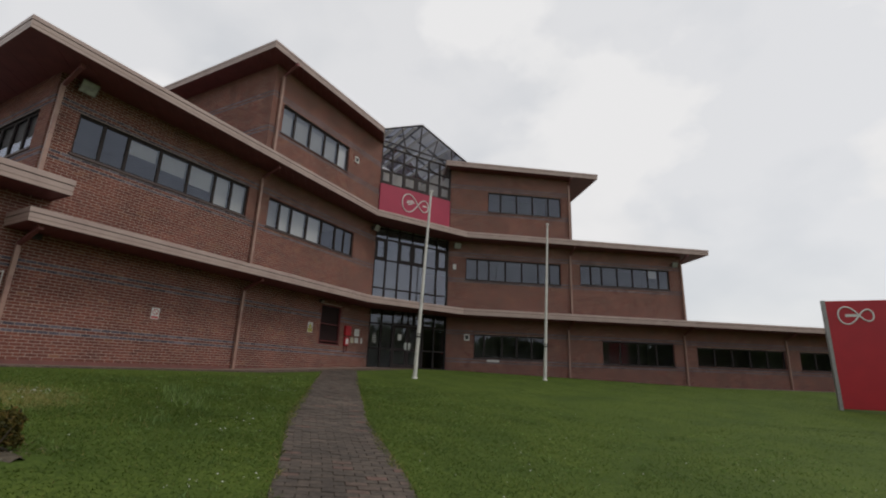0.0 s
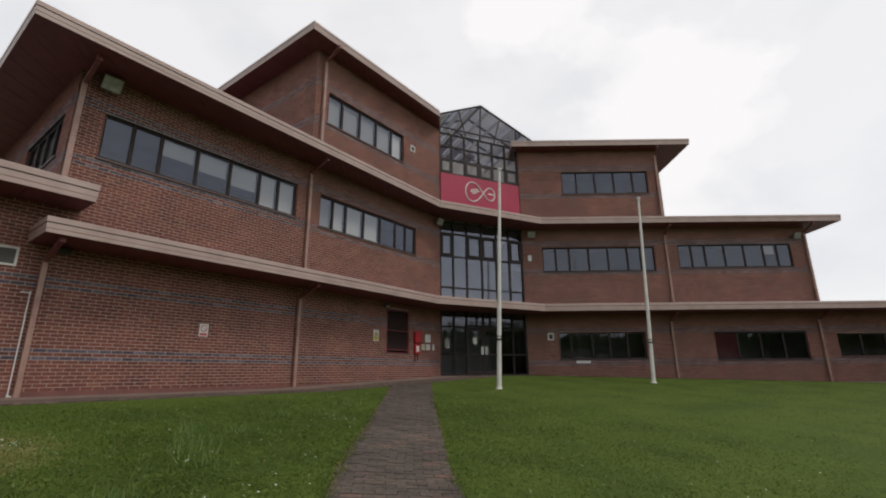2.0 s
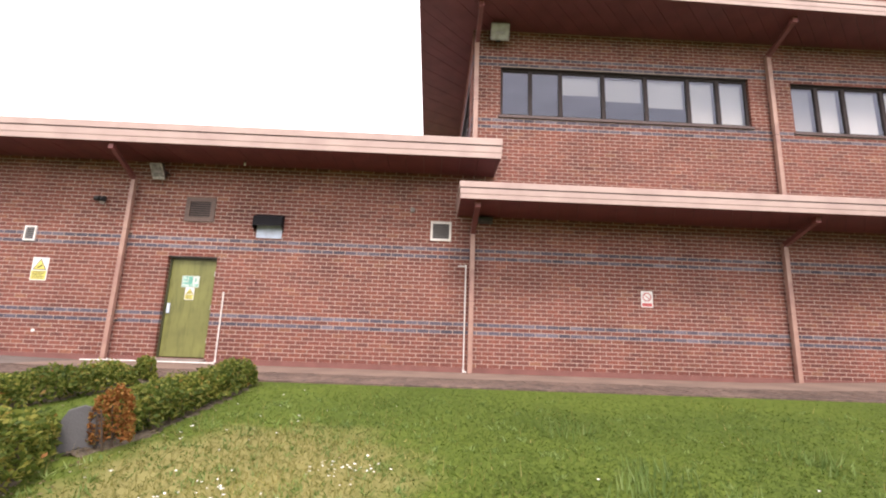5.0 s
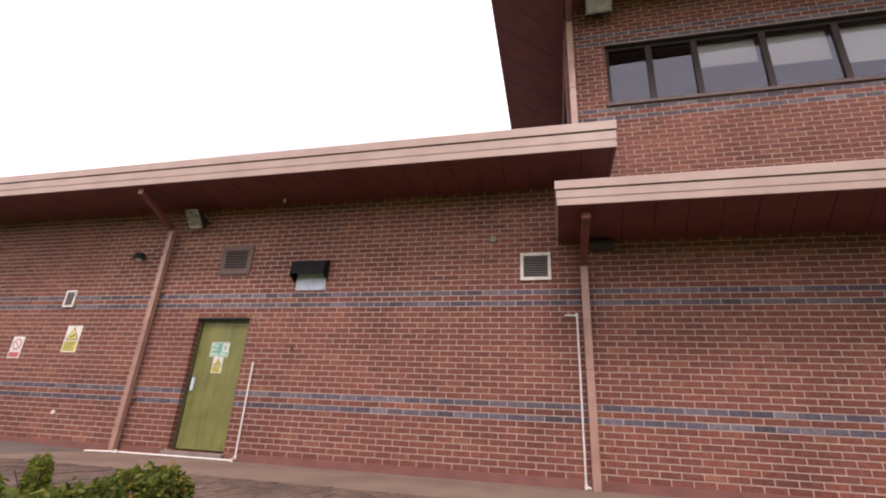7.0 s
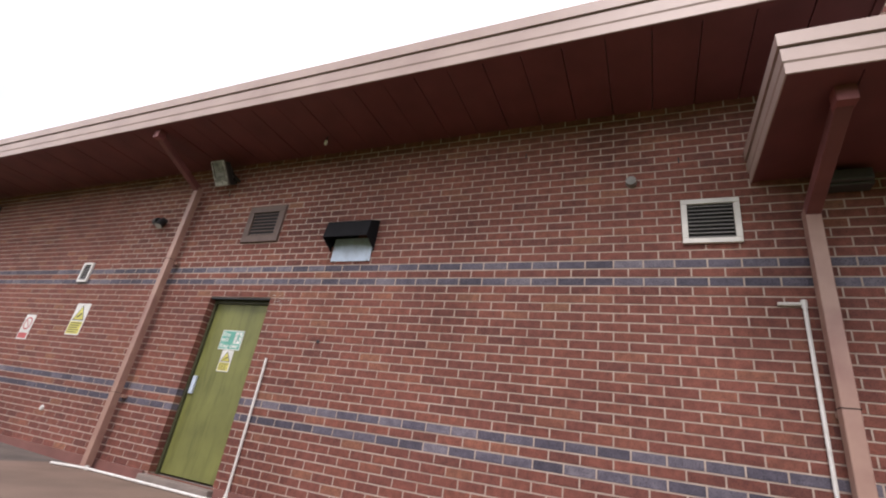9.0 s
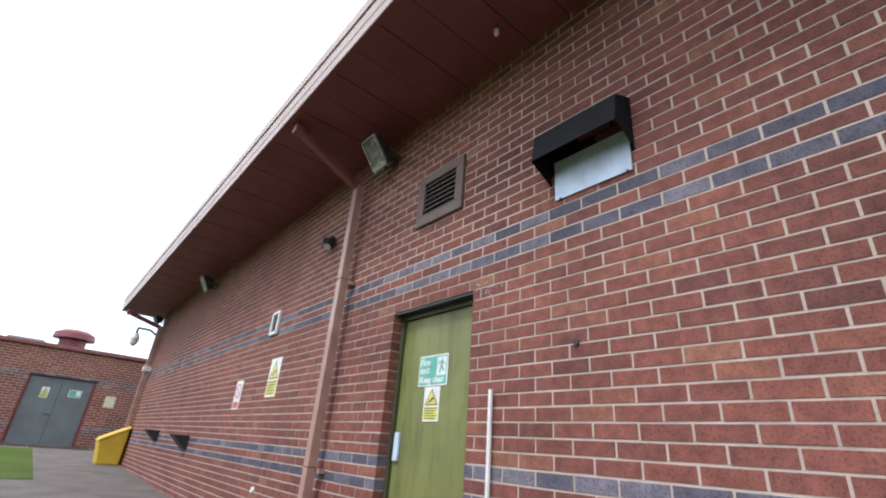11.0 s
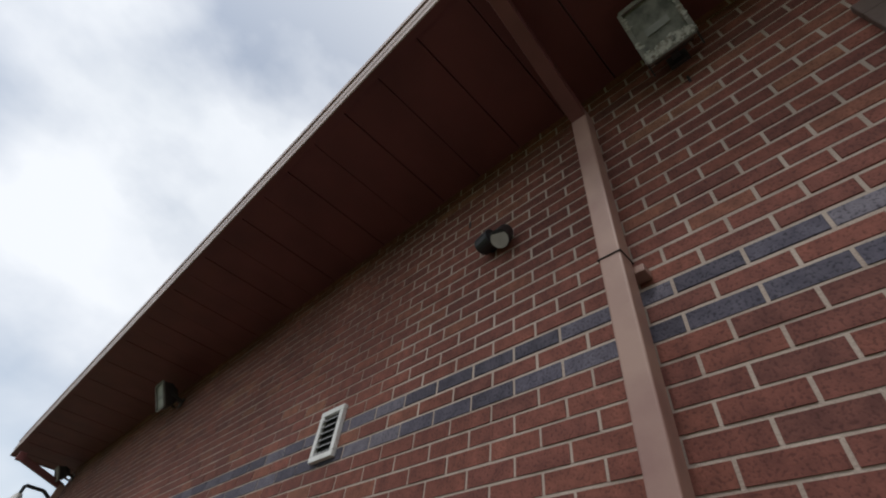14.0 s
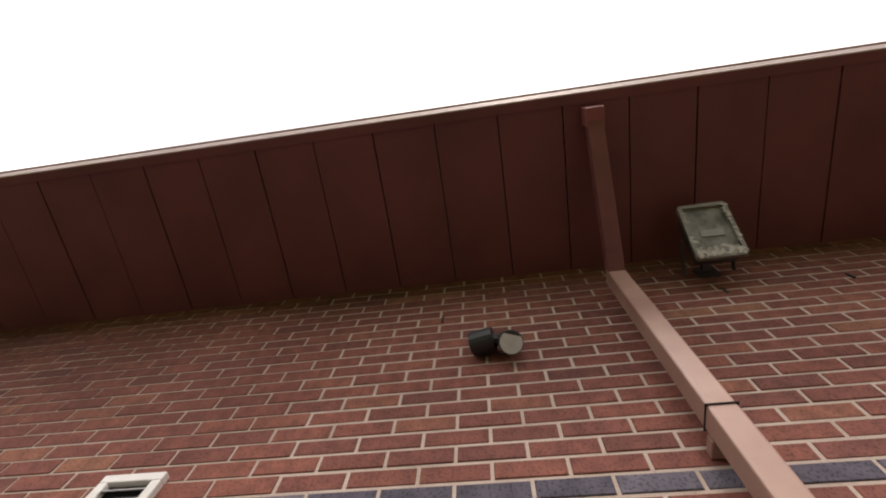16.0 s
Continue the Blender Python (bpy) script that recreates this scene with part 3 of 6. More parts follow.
def roof(name, edge, z0, z1, wall_line, label, step=0.36):
    """Flat roof: felt top, a fascia in two boards with a dark gap, and a soffit of narrow boards from the wall line out to the edge."""
    r = tagged(new(name), label, "roof", kind="structure")
    top = Mesh()
    inner = offset_line(edge, -0.05)
    top.face([(p.x, p.y, z1 - 0.03) for p in inner])
    top.face([(p.x, p.y, z0 + 0.05) for p in reversed(inner)])
    part("roof_deck", top, M_ROOF, r, "grey felt roof deck")
    h = z1 - z0
    prof_lip = [(-0.06, z0 + 0.03), (-0.06, z0), (-0.008, z0)]
    prof_low = [(-0.008, z0), (0.0, z0 + 0.004), (0.0, z0 + 0.26 * h), (0.008, z0 + 0.30 * h), (0.008, z0 + 0.60 * h), (-0.05, z0 + 0.60 * h)]
    prof_gap = [(-0.012, z0 + 0.58 * h), (-0.012, z0 + 0.70 * h)]
    prof_up = [(-0.05, z0 + 0.66 * h), (0.02, z0 + 0.66 * h), (0.02, z1 - 0.012), (0.012, z1), (-0.09, z1), (-0.09, z1 - 0.06)]
    for nm, prof, mat, lab in (("fascia_lip", prof_lip, M_SOFFIT, "maroon underside of the fascia"), ("fascia_lower", prof_low, M_FASCIA, "pinkish-beige lower fascia board"), ("fascia_gap", prof_gap, M_GROOVE, "dark gap between the fascia boards"), ("fascia_upper", prof_up, M_FASCIA, "pinkish-beige upper fascia board")):
        me = Mesh()
        lines = [offset_line(edge[:-1], o) for o, _ in prof]
        for a in range(len(prof) - 1):
            for i in range(len(edge) - 2):
                me.face([(*lines[a][i], prof[a][1]), (*lines[a][i + 1], prof[a][1]), (*lines[a + 1][i + 1], prof[a + 1][1]), (*lines[a + 1][i], prof[a + 1][1])])
        part(nm, me, mat, r, lab)
    sf = Mesh()
    for (ea, eb), (wa, wb) in wall_line:
        ea, eb, wa, wb = (Vector(p) for p in (ea, eb, wa, wb))
        n = max(1, round((eb - ea).length / step))
        for i in range(n):
            t0, t1 = i / n, (i + 1) / n
            g = 0.004 / max(0.01, (eb - ea).length)
            a, b = ea.lerp(eb, t0 + g), ea.lerp(eb, t1 - g)
            c, d = wa.lerp(wb, t0 + g), wa.lerp(wb, t1 - g)
            lo, hi = z0 + 0.012 + 0.003 * (i % 2), z0 + 0.045
            sf.hexa([(*a, lo), (*c, lo), (*d, lo), (*b, lo), (*a, hi), (*c, hi), (*d, hi), (*b, hi)])
    part("soffit", sf, M_SOFFIT, r, "dark maroon boarded soffit")
    return r


def xy(v):
    return (v[0], v[1])


# low roof over the door side
AX = -12.97
roof("roof_low", [(-24.0, -14.2), (AX, -14.2), (AX, 4.85), (-14.0, 4.85), (-24.0, 4.3)], 3.97, 4.37,
     [(((AX - 0.06, -14.14), (AX - 0.06, 4.79)), ((-14.02, -14.14), (-14.02, 4.79)))], "low flat roof with a deep maroon soffit and beige fascia")
# roof between ground and first floor
KGL, KGR = (-12.72, 16.75), (-10.36, 21.85)
G_END = (KGR[0] + 0.809 * 40, KGR[1] + 0.588 * 40)
CLW, CRW = (-14.0, 18.6), (-11.763, 22.666)
roof("roof_ground_floor", [(-14.2, 4.08), (-12.76, 4.08), KGL, KGR, G_END, (G_END[0] - 7, G_END[1] + 10), (-18, 30)], 3.08, 3.41,
     [(((-12.83, 4.12), (-12.79, 16.75)), ((-14.02, 4.12), (-14.02, 18.6))),
      (((-12.79, 16.75), (-10.42, 21.88)), ((-14.02, 18.6), CRW)),
      (((-10.42, 21.88), G_END), (CRW, xy(FR(40, -0.02, 0))))], "projecting roof band between the ground and first floors")
KML, KMR, R2C = (-13.0, 17.3), (-10.47, 22.32), (1.5, 31.15)
bk = (-0.588, 0.809)
roof("roof_first_floor", [(-24.0, 3.12), (-12.62, 3.12), KML, KMR, R2C, (R2C[0] + 11 * bk[0], R2C[1] + 11 * bk[1]), (-24, 36)], 7.49, 7.815,
     [(((-23.9, 3.18), (-12.68, 3.18)), ((-23.9, 4.36), (-14.0, 4.36))),
      (((-12.68, 3.18), (-13.06, 17.3)), ((-14.02, 4.36), (-14.02, 18.6))),
      (((-13.06, 17.3), (-10.53, 22.35)), ((-14.02, 18.6), CRW)),
      (((-10.53, 22.35), (R2C[0] - 0.03, R2C[1] + 0.04)), (CRW, xy(FR(14.5, -0.02, 0)))),
      (((R2C[0] - 0.05, R2C[1] + 0.05), (R2C[0] + 10 * bk[0], R2C[1] + 10 * bk[1])), (xy(FR(14.48, 0, 0)), xy(FR(14.48, -10, 0))))], "flat roof over the first floor with wide maroon eaves")
roof("roof_top_left", [(-24.0, 10.2), (-13.22, 10.2), (-13.22, 17.6), (-14.0, 18.7), (-24.0, 18.7)], 12.25, 12.57,
     [(((-23.9, 10.26), (-13.28, 10.26)), ((-23.9, 11.06), (-14.0, 11.06))), (((-13.28, 10.26), (-13.28, 17.55)), ((-14.02, 11.06), (-14.02, 18.6)))], "flat roof over the top storey of the left wing")
R3A, R3C = FR(-0.4, 0.7, 0), FR(9.0, 0.66, 0)
roof("roof_top_right", [xy(FR(-0.3, -3, 0)), xy(R3A), xy(R3C), xy(FR(9.0, -9.9, 0)), xy(FR(-1.5, -9.9, 0))], 11.93, 12.25,
     [((xy(FR(-0.35, 0.64, 0)), xy(FR(8.94, 0.6, 0))), (xy(FR(0, -0.02, 0)), xy(FR(7.5, -0.02, 0)))), ((xy(FR(8.94, 0.6, 0)), xy(FR(8.94, -9.8, 0))), (xy(FR(7.48, 0, 0)), xy(FR(7.48, -9.8, 0))))], "flat roof over the top storey of the right wing")


# ---- windows ----
WCOUNT = [0]


def window(fr, rect, widths, label, blinds=(), depth=0.09):
    WCOUNT[0] += 1
    s0, s1, z0, z1 = rect
    w = tagged(new("window_%d" % WCOUNT[0]), label, "window", kind="structure")
    w.location = fr((s0 + s1) / 2, 0, z0)
    tot = sum(widths)
    cuts = [s0]
    for k in widths:
        cuts.append(cuts[-1] + (s1 - s0) * k / tot)
    fm = Mesh()
    f0, f1 = -depth - 0.05, -depth + 0.02
    fm.fbox(fr, s0, s1, f0, f1, z1 - 0.07, z1)
    fm.fbox(fr, s0, s1, f0, f1, z0, z0 + 0.07)
    for i, c in enumerate(cuts):
        a = c if i == 0 else c - 0.06 if i == len(cuts) - 1 else c - 0.045
        b = c + 0.06 if i == 0 else c if i == len(cuts) - 1 else c + 0.045
        fm.fbox(fr, a, b, f0, f1 + 0.004, z0 + 0.07, z1 - 0.07)
    part("window_frame", fm, M_FRAME, w, "dark brown metal window frame", 0.006)
    sl = Mesh()
    sl.fbox(fr, s0 - 0.04, s1 + 0.04, -depth, 0.035, z0 - 0.06, z0)
    part("window_sill", sl, M_SILL, w, "", 0.006)
    hd = Mesh()
    hd.fbox(fr, s0 + 0.002, s1 - 0.002, -depth, -0.004, z1 - 0.02, z1 - 0.002)
    part("head_flashing", hd, M_FRAME, w)
    for i, (a, b) in enumerate(zip(cuts, cuts[1:])):
        g = Mesh()
        g.face([fr(a + 0.02, -depth - 0.01, z0 + 0.05), fr(b - 0.02, -depth - 0.01, z0 + 0.05), fr(b - 0.02, -depth - 0.01, z1 - 0.05), fr(a + 0.02, -depth - 0.01, z1 - 0.05)])
        pane = part("pane", g, M_GLASS, w)
        pane.visible_shadow = False
    for i, drop, *cloth in blinds:
        a, b = cuts[i], cuts[i + 1]
        bl = Mesh()
        bl.fbox(fr, a + 0.06, b - 0.06, -depth - 0.13, -depth - 0.12, z1 - 0.07 - (z1 - z0 - 0.1) * drop, z1 - 0.06)
        part("blind", bl, cloth[0] if cloth else M_BLIND, w, "dull grey window blind" if cloth else "off-white window blind")
    return w


P7 = (0.7, 0.7, 1, 1, 1, 0.7, 0.7)
window(FL, WINDOWS_L[0], P7, "seven-pane dark-framed window with half-drawn pale blinds", [(2, 0.4), (3, 0.5), (4, 0.6), (5, 0.95), (6, 0.97)])
window(FL, WINDOWS_L[1], P7, "seven-pane dark-framed window with pale blinds in four panes", [(0, 0.97, M_GREYBLIND), (1, 0.97), (2, 0.97), (3, 0.97)])
window(FL, WINDOW_L3, (0.8, 1, 1, 1, 0.8), "five-pane dark-framed window of the top storey", [(0, 0.97, M_GREYBLIND), (1, 0.97, M_GREYBLIND), (2, 0.97, M_GREYBLIND), (3, 0.97, M_GREYBLIND), (4, 0.97)])
window(FL2, WINDOW_END, (1, 1, 1, 1), "dark-framed window in the end wall")
window(FR, WINDOWS_R[0], P7, "seven-pane dark-framed window reflecting the sky")
window(FR, WINDOWS_R[1], P7, "seven-pane dark-framed window with a lit sheet inside", [(5, 0.4)])
window(FR, WINDOWS_R[2], (0.7, 1.2, 1, 1, 1), "wide dark window near the lawn")
window(FR, WINDOWS_R[3], (1, 1, 1, 1), "wide dark ground floor window of the right wing")
window(FR, WINDOWS_R1[0], (1, 1, 1, 1, 1), "wide dark ground floor window of the low wing")
window(FR, WINDOWS_R1[1], (1, 1, 1, 1, 1), "wide dark ground floor window of the low wing")
window(FR, WINDOW_R3, (0.8, 1, 1, 1, 0.8), "five-pane dark-framed window of the top storey")


# ---- glazed entrance bay ----
def glazing(name, z0, z1, rows, cols, label, out=-0.05, glass=None, sash_row=-1):
    """Curtain wall: cols and rows are the mullion lines."""
    g = tagged(new(name), label, "glazing", kind="structure")
    g.location = FE(EY / 2, 0, z0)
    fm = Mesh()
    for s in cols:
        fm.fbox(FE, s - 0.035, s + 0.035, out - 0.1, out + 0.03, z0, z1)
    for z in rows:
        for a, b in zip(cols, cols[1:]):
            fm.fbox(FE, a + 0.036, b - 0.036, out - 0.1, out + 0.025, z - 0.035, z + 0.035)
    part("window_frame", fm, M_FRAME, g, "dark bronze mullions and transoms", 0.004)
    for a, b in zip(cols, cols[1:]):
        for c, d in zip(rows, rows[1:]):
            q = Mesh()
            q.face([FE(a + 0.02, out - 0.03, c + 0.02), FE(b - 0.02, out - 0.03, c + 0.02), FE(b - 0.02, out - 0.03, d - 0.02), FE(a + 0.02, out - 0.03, d - 0.02)])
            pn = part("pane", q, glass or M_GLASS, g)
            pn.visible_shadow = False
    # opening lights: a second, inner frame in some of the bays
    for k in (0, 2, 3, 5) if sash_row >= 0 else ():
        a, b, c, d = cols[k] + 0.036, cols[k + 1] - 0.036, rows[sash_row] + 0.036, rows[sash_row + 1] - 0.036
        sm = Mesh()
        sm.fbox(FE, a, b, out - 0.025, out + 0.035, c, c + 0.1)
        sm.fbox(FE, a, b, out - 0.025, out + 0.035, d - 0.09, d)
        sm.fbox(FE, a, a + 0.1, out - 0.025, out + 0.035, c + 0.1, d - 0.09)
        sm.fbox(FE, b - 0.1, b, out - 0.025, out + 0.035, c + 0.1, d - 0.09)
        part("sash", sm, M_FRAME, g, "", 0.004)
    return g


GX = [0.04, 0.71, 1.44, 2.27, 3.09, 3.85, 4.6]
glazing("glazing_ground", 0.2, 3.12, [0.24, 1.15, 2.38, 3.09], [0.04, 0.7, 1.35], "dark glazed screen beside the entrance doors")
glazing("glazing_ground_right", 0.2, 3.12, [0.24, 1.15, 2.38, 3.09], [3.15, 3.85, 4.6], "dark glazed screen beside the entrance doors")
glazing("glazing_over_doors", 2.42, 3.12, [2.45, 3.09], [1.35, 1.9, 2.25, 2.6, 3.15], "dark glazed fanlight over the entrance doors")
glazing("glazing_first_floor", 3.45, 7.49, [3.5, 4.2, 5.7, 6.83, 7.4], GX, "tall dark-framed glazing of the stair hall", glass=M_SOLAR, sash_row=2)
glazing("glazing_top", 9.95, 12.2, [9.98, 10.75, 11.45, 12.16], GX, "dark-framed glazing under the roof lantern", glass=M_SMOKED, sash_row=0)
hall = Mesh()
hall.fbox(FE, -0.5, 5.2, -3.6, -3.5, 0.1, 9.9)
hall.fbox(FE, -0.5, 5.2, -3.5, -0.2, 0.1, 0.2)
hall.fbox(FE, -0.5, 5.2, -3.5, -0.2, 3.2, 3.42)
hall.fbox(FE, -0.5, 5.2, -3.5, -0.2, 7.5, 7.8)
tagged(link_mesh("wall_hall_inside", hall, [M_ROOM]), "plain grey walls and floors of the stair hall", "wall", kind="structure")

# pale box added behind the lantern panes, standing in for bright sky beyond
attic = Mesh()
attic.fbox(FE, -0.4, 5.1, -4.6, -4.5, 9.95, 13.0)
attic.fbox(FE, -0.4, 5.1, -4.5, -0.2, 9.82, 9.93)
attic.fbox(FE, -0.5, -0.4, -4.5, -0.2, 9.95, 12.6)
attic.fbox(FE, 5.1, 5.2, -4.5, -0.2, 9.95, 12.6)
tagged(link_mesh("wall_lantern_fill", attic, [M_BLIND]), "pale walls added under the glazed lantern to brighten its panes", "wall", kind="structure")

# the entrance doors
for i, (a, b) in enumerate(((1.39, 2.24), (2.26, 3.11))):
    d = thing("entrance_door", FE((a + b) / 2, -0.06, 0.2), "closed dark bronze glazed entrance door", "door", "entrance doors")
    fm = Mesh()
    for p, q, r, t in ((a, a + 0.1, 0.21, 2.38), (b - 0.1, b, 0.21, 2.38), (a + 0.1, b - 0.1, 0.21, 0.42), (a + 0.1, b - 0.1, 2.24, 2.38), (a + 0.1, b - 0.1, 1.08, 1.22)):
        fm.fbox(FE, p, q, -0.13, -0.06, r, t)
    df = part("door_frame", fm, M_FRAME, d, "", 0.004)
    for r, t in ((0.42, 1.08), (1.22, 2.24)):
        q = Mesh()
        q.face([FE(a + 0.09, -0.1, r), FE(b - 0.09, -0.1, r), FE(b - 0.09, -0.1, t), FE(a + 0.09, -0.1, t)])
        part("pane", q, M_GLASS, d).visible_shadow = False
    h = Mesh()
    x = b - 0.1 if i == 0 else a + 0.1
    h.fbox(FE, x - 0.07, x + 0.07, -0.055, -0.03, 1.15, 1.52)
    part("push_plate", h, M_STEEL, df, "bright steel push plate", 0.004)
    if i == 0:
        n = Mesh()
        n.fbox(FE, a + 0.28, a + 0.5, -0.058, -0.052, 1.62, 1.92)
        part("notice", n, M_SIGNW, d, "white paper notice")
step = Mesh()
step.fbox(FE, -0.1, 4.7, -0.2, 0.5, -0.2, 0.16)
solid("entrance_step", step, M_STEP, "low concrete step under the entrance doors", "step", "structure", 0.01)
ml = Mesh()
for k in range(5):
    wdt = (0.08, 0.22, 0.24, 0.24, 0.24)[k]
    ml.fbox(FE, 0.25 - wdt / 2 + 0.1, 0.25 + wdt / 2 + 0.1, -0.052, -0.046, 1.84 - k * 0.1, 1.88 - k * 0.1)
solid("door_lettering", ml, M_SIGNW, "white bars of lettering on the entrance glass", "lettering")

# pink board with the looped outline
bn = thing("banner_board", FE(EY / 2, 0.02, 8.4), "magenta board with a white looped outline above the entrance", "sign")
me = Mesh()
me.fbox(FE, 0.05, 4.6, -0.12, 0.02, 8.0, 9.93)
part("board", me, M_PINK, bn, "", 0.01)


def loop_curve(fr, cx, cz, w, out, thick, mat, parent, name="loop_outline"):
    """A sideways figure of eight with a large and a small loop, as a thin tube."""
    me = Mesh()
    pts = []
    for i in range(64):
        t = 2 * math.pi * i / 64
        k = w * (0.6 if math.cos(t) < 0 else 0.4) / (1 + math.sin(t) ** 2)
        pts.append(fr(cx + k * math.cos(t), out, cz - 1.45 * k * math.sin(t) * math.cos(t)))
    for a, b in zip(pts, pts[1:] + pts[:1]):
        me.tube(a, b, thick, n=6)
    return part(name, me, mat, parent, "white looped outline")


loop_curve(FE, 2.42, 9.16, 1.68, 0.03, 0.03, M_SIGNW, bn)
me = Mesh()
for k, (a, b, dz) in enumerate(((1.72, 2.12, 0.09), (1.68, 2.2, 0.0), (1.78, 2.04, -0.1))):
    me.hexa([FE(a, 0.022, 9.14 + dz), FE(b, 0.022, 9.22 + dz), FE(b, 0.04, 9.22 + dz), FE(a, 0.04, 9.14 + dz), FE(a, 0.022, 9.19 + dz), FE(b, 0.022, 9.27 + dz), FE(b, 0.04, 9.27 + dz), FE(a, 0.04, 9.19 + dz)])
me.fbox(FE, 2.72, 3.1, 0.022, 0.035, 9.15, 9.21)
part("lettering", me, M_SIGNW, bn, "white bars of lettering", kind="stuff")

# glazed lantern over the hall
lan = thing("roof_lantern", FE(EY / 2, -1.5, 12.2), "glazed pitched lantern with dark bars over the stair hall", "lantern", kind="structure")
EL, ER, AP = FE(-1.2, 0.0, 12.62), FE(6.08, 0.0, 12.62), FE(2.44, 0.0, 14.22)
BLk, BRk, APB = FE(-1.2, -6, 12.62), FE(6.08, -6, 12.62), FE(2.44, -6, 14.22)
bars = Mesh()
for a, b, w in ((EL, AP, 0.08), (ER, AP, 0.08), (AP, APB, 0.08), (FE(2.34, 0, 12.2), AP, 0.06), (EL, BLk, 0.06), (ER, BRk, 0.06), (BLk, APB, 0.06), (BRk, APB, 0.06), (FE(0.04, 0, 12.2), FE(0.04, 0, 13.1), 0.06),
                (FE(4.6, 0, 12.2), FE(4.6, 0, 13.2), 0.06), (FE(1.5, 0, 12.2), FE(1.12, 0, 13.6), 0.05), (FE(3.2, 0, 12.2), FE(3.6, 0, 13.68), 0.05), (FE(-0.6, 0, 12.45), FE(5.4, 0, 12.45), 0.06)):
    bars.bar(a, b, w, w, FE(0, 1, 0) - FE(0, 0, 0) if abs((b - a).normalized().dot(FE(0, 1, 0) - FE(0, 0, 0))) < 0.9 else (0, 0, 1))
for k in range(1, 4):
    t = k / 4
    bars.bar(EL.lerp(BLk, t), AP.lerp(APB, t), 0.06, 0.05, FE(0, 1, 0) - FE(0, 0, 0))
    bars.bar(ER.lerp(BRk, t), AP.lerp(APB, t), 0.06, 0.05, FE(0, 1, 0) - FE(0, 0, 0))
part("bars", bars, M_FRAME, lan)
for t in (0.22, 0.45, 0.68, 0.88):
    for e, b in ((EL, BLk), (ER, BRk)):
        pu = Mesh()
        pu.bar(e.lerp(AP, t) - Vector((0, 0, 0.1)), b.lerp(APB, t) - Vector((0, 0, 0.1)), 0.3, 0.05, FE(1, 0, 0.4) - FE(0, 0, 0))
        part("purlin", pu, M_WHITE, lan, "white painted purlin")
for nm, p in (("pane", (FE(-0.2, 0, 12.2), FE(4.84, 0, 12.2), ER, AP, EL)), ("pane", (EL, AP, APB, BLk)), ("pane", (ER, BRk, APB, AP)), ("pane", (BLk, APB, BRk))):
    q = Mesh()
    q.face([v + Vector((0, 0, 0.03)) for v in p])
    part(nm, q, M_SMOKED, lan).visible_shadow = False


# ---- ground ----
def axis(lo, hi, step, far):
    near = list(np.arange(lo, hi + 0.01, step))
    out, k = [], step
    while k < far:
        k *= 1.6
        out.append(k)
    return [lo - k for k in reversed(out)] + near + [hi + k for k in out]


def sheet(name, xs, ys, lift, mat, label, category):
    me = Mesh()
    for y in ys:
        for x in xs:
            me.v.append((x, y, ground_z(min(max(x, -40), 40), min(max(y, -40), 60)) + lift))
    w = len(xs)
    for j in range(len(ys) - 1):
        for i in range(w - 1):
            me.f.append((j * w + i, j * w + i + 1, (j + 1) * w + i + 1, (j + 1) * w + i))
            me.m.append(0)
    ob = tagged(link_mesh(name, me, [mat]), label, category, kind="structure")
    ob.data.polygons.foreach_set("use_smooth", [True] * len(ob.data.polygons))
    return ob


sheet("ground", axis(-30, 30, 0.5, 900), axis(-30, 50, 0.5, 900), 0.0, M_LAWN, "mown green lawn sloping up to the building", "lawn")
sheet("pavement_yard", list(np.arange(-14.0, -9.4, 0.5)) + [-9.4], list(np.arange(-30, -2.4, 0.5)), 0.012, M_ASPHALT, "worn grey-brown tarmac beside the building", "pavement")
sheet("ground_verge", list(np.arange(-12.3, -9.2, 0.5)), list(np.arange(-17.4, -8.9, 0.5)), 0.02, M_LAWN, "strip of mown green grass beside the yard", "lawn")

PATH_LINE = [(3.2, -3.4), (0.2, 0.3), (-2.93, 3.75), (-4.87, 5.72), (-6.1, 7.2), (-8.83, 10.5), (-11.2, 13.4)]


def path_frames(step):
    pts = [Vector(p) for p in PATH_LINE]
    seg = [(b - a).length for a, b in zip(pts, pts[1:])]
    s = 0.0
    while s < sum(seg):
        k, r = 0, s
        while r > seg[k]:
            r -= seg[k]
            k += 1
        p = pts[k].lerp(pts[k + 1], r / seg[k])
        d0 = (pts[k + 1] - pts[k]).normalized()
        if r > seg[k] / 2 and k + 1 < len(seg):
            d1, t = (pts[k + 2] - pts[k + 1]).normalized(), r / seg[k] - 0.5
        elif r <= seg[k] / 2 and k > 0:
            d1, t = (pts[k] - pts[k - 1]).normalized(), 0.5 - r / seg[k]
        else:
            d1, t = d0, 0.0
        yield s, p, d0.lerp(d1, t).normalized()
        s += step


def laid(me, cx, cy, dx, dy, ln, wd, lift, rng, drop=0.06):
    """One paver: ln along (dx, dy), wd across, its top following the ground."""
    nx, ny = -dy, dx
    ln, wd = ln - 0.008, wd - 0.008
    c = [(cx + i * dx * ln / 2 + j * nx * wd / 2, cy + i * dy * ln / 2 + j * ny * wd / 2) for i, j in ((-1, -1), (1, -1), (1, 1), (-1, 1))]
    j = rng.uniform(-0.004, 0.004)
    tz = [ground_z(*p) + lift + j + rng.uniform(-0.002, 0.002) for p in c]
    me.hexa([(*p, z - drop) for p, z in zip(c, tz)] + [(*p, z) for p, z in zip(c, tz)], 0, (0,))


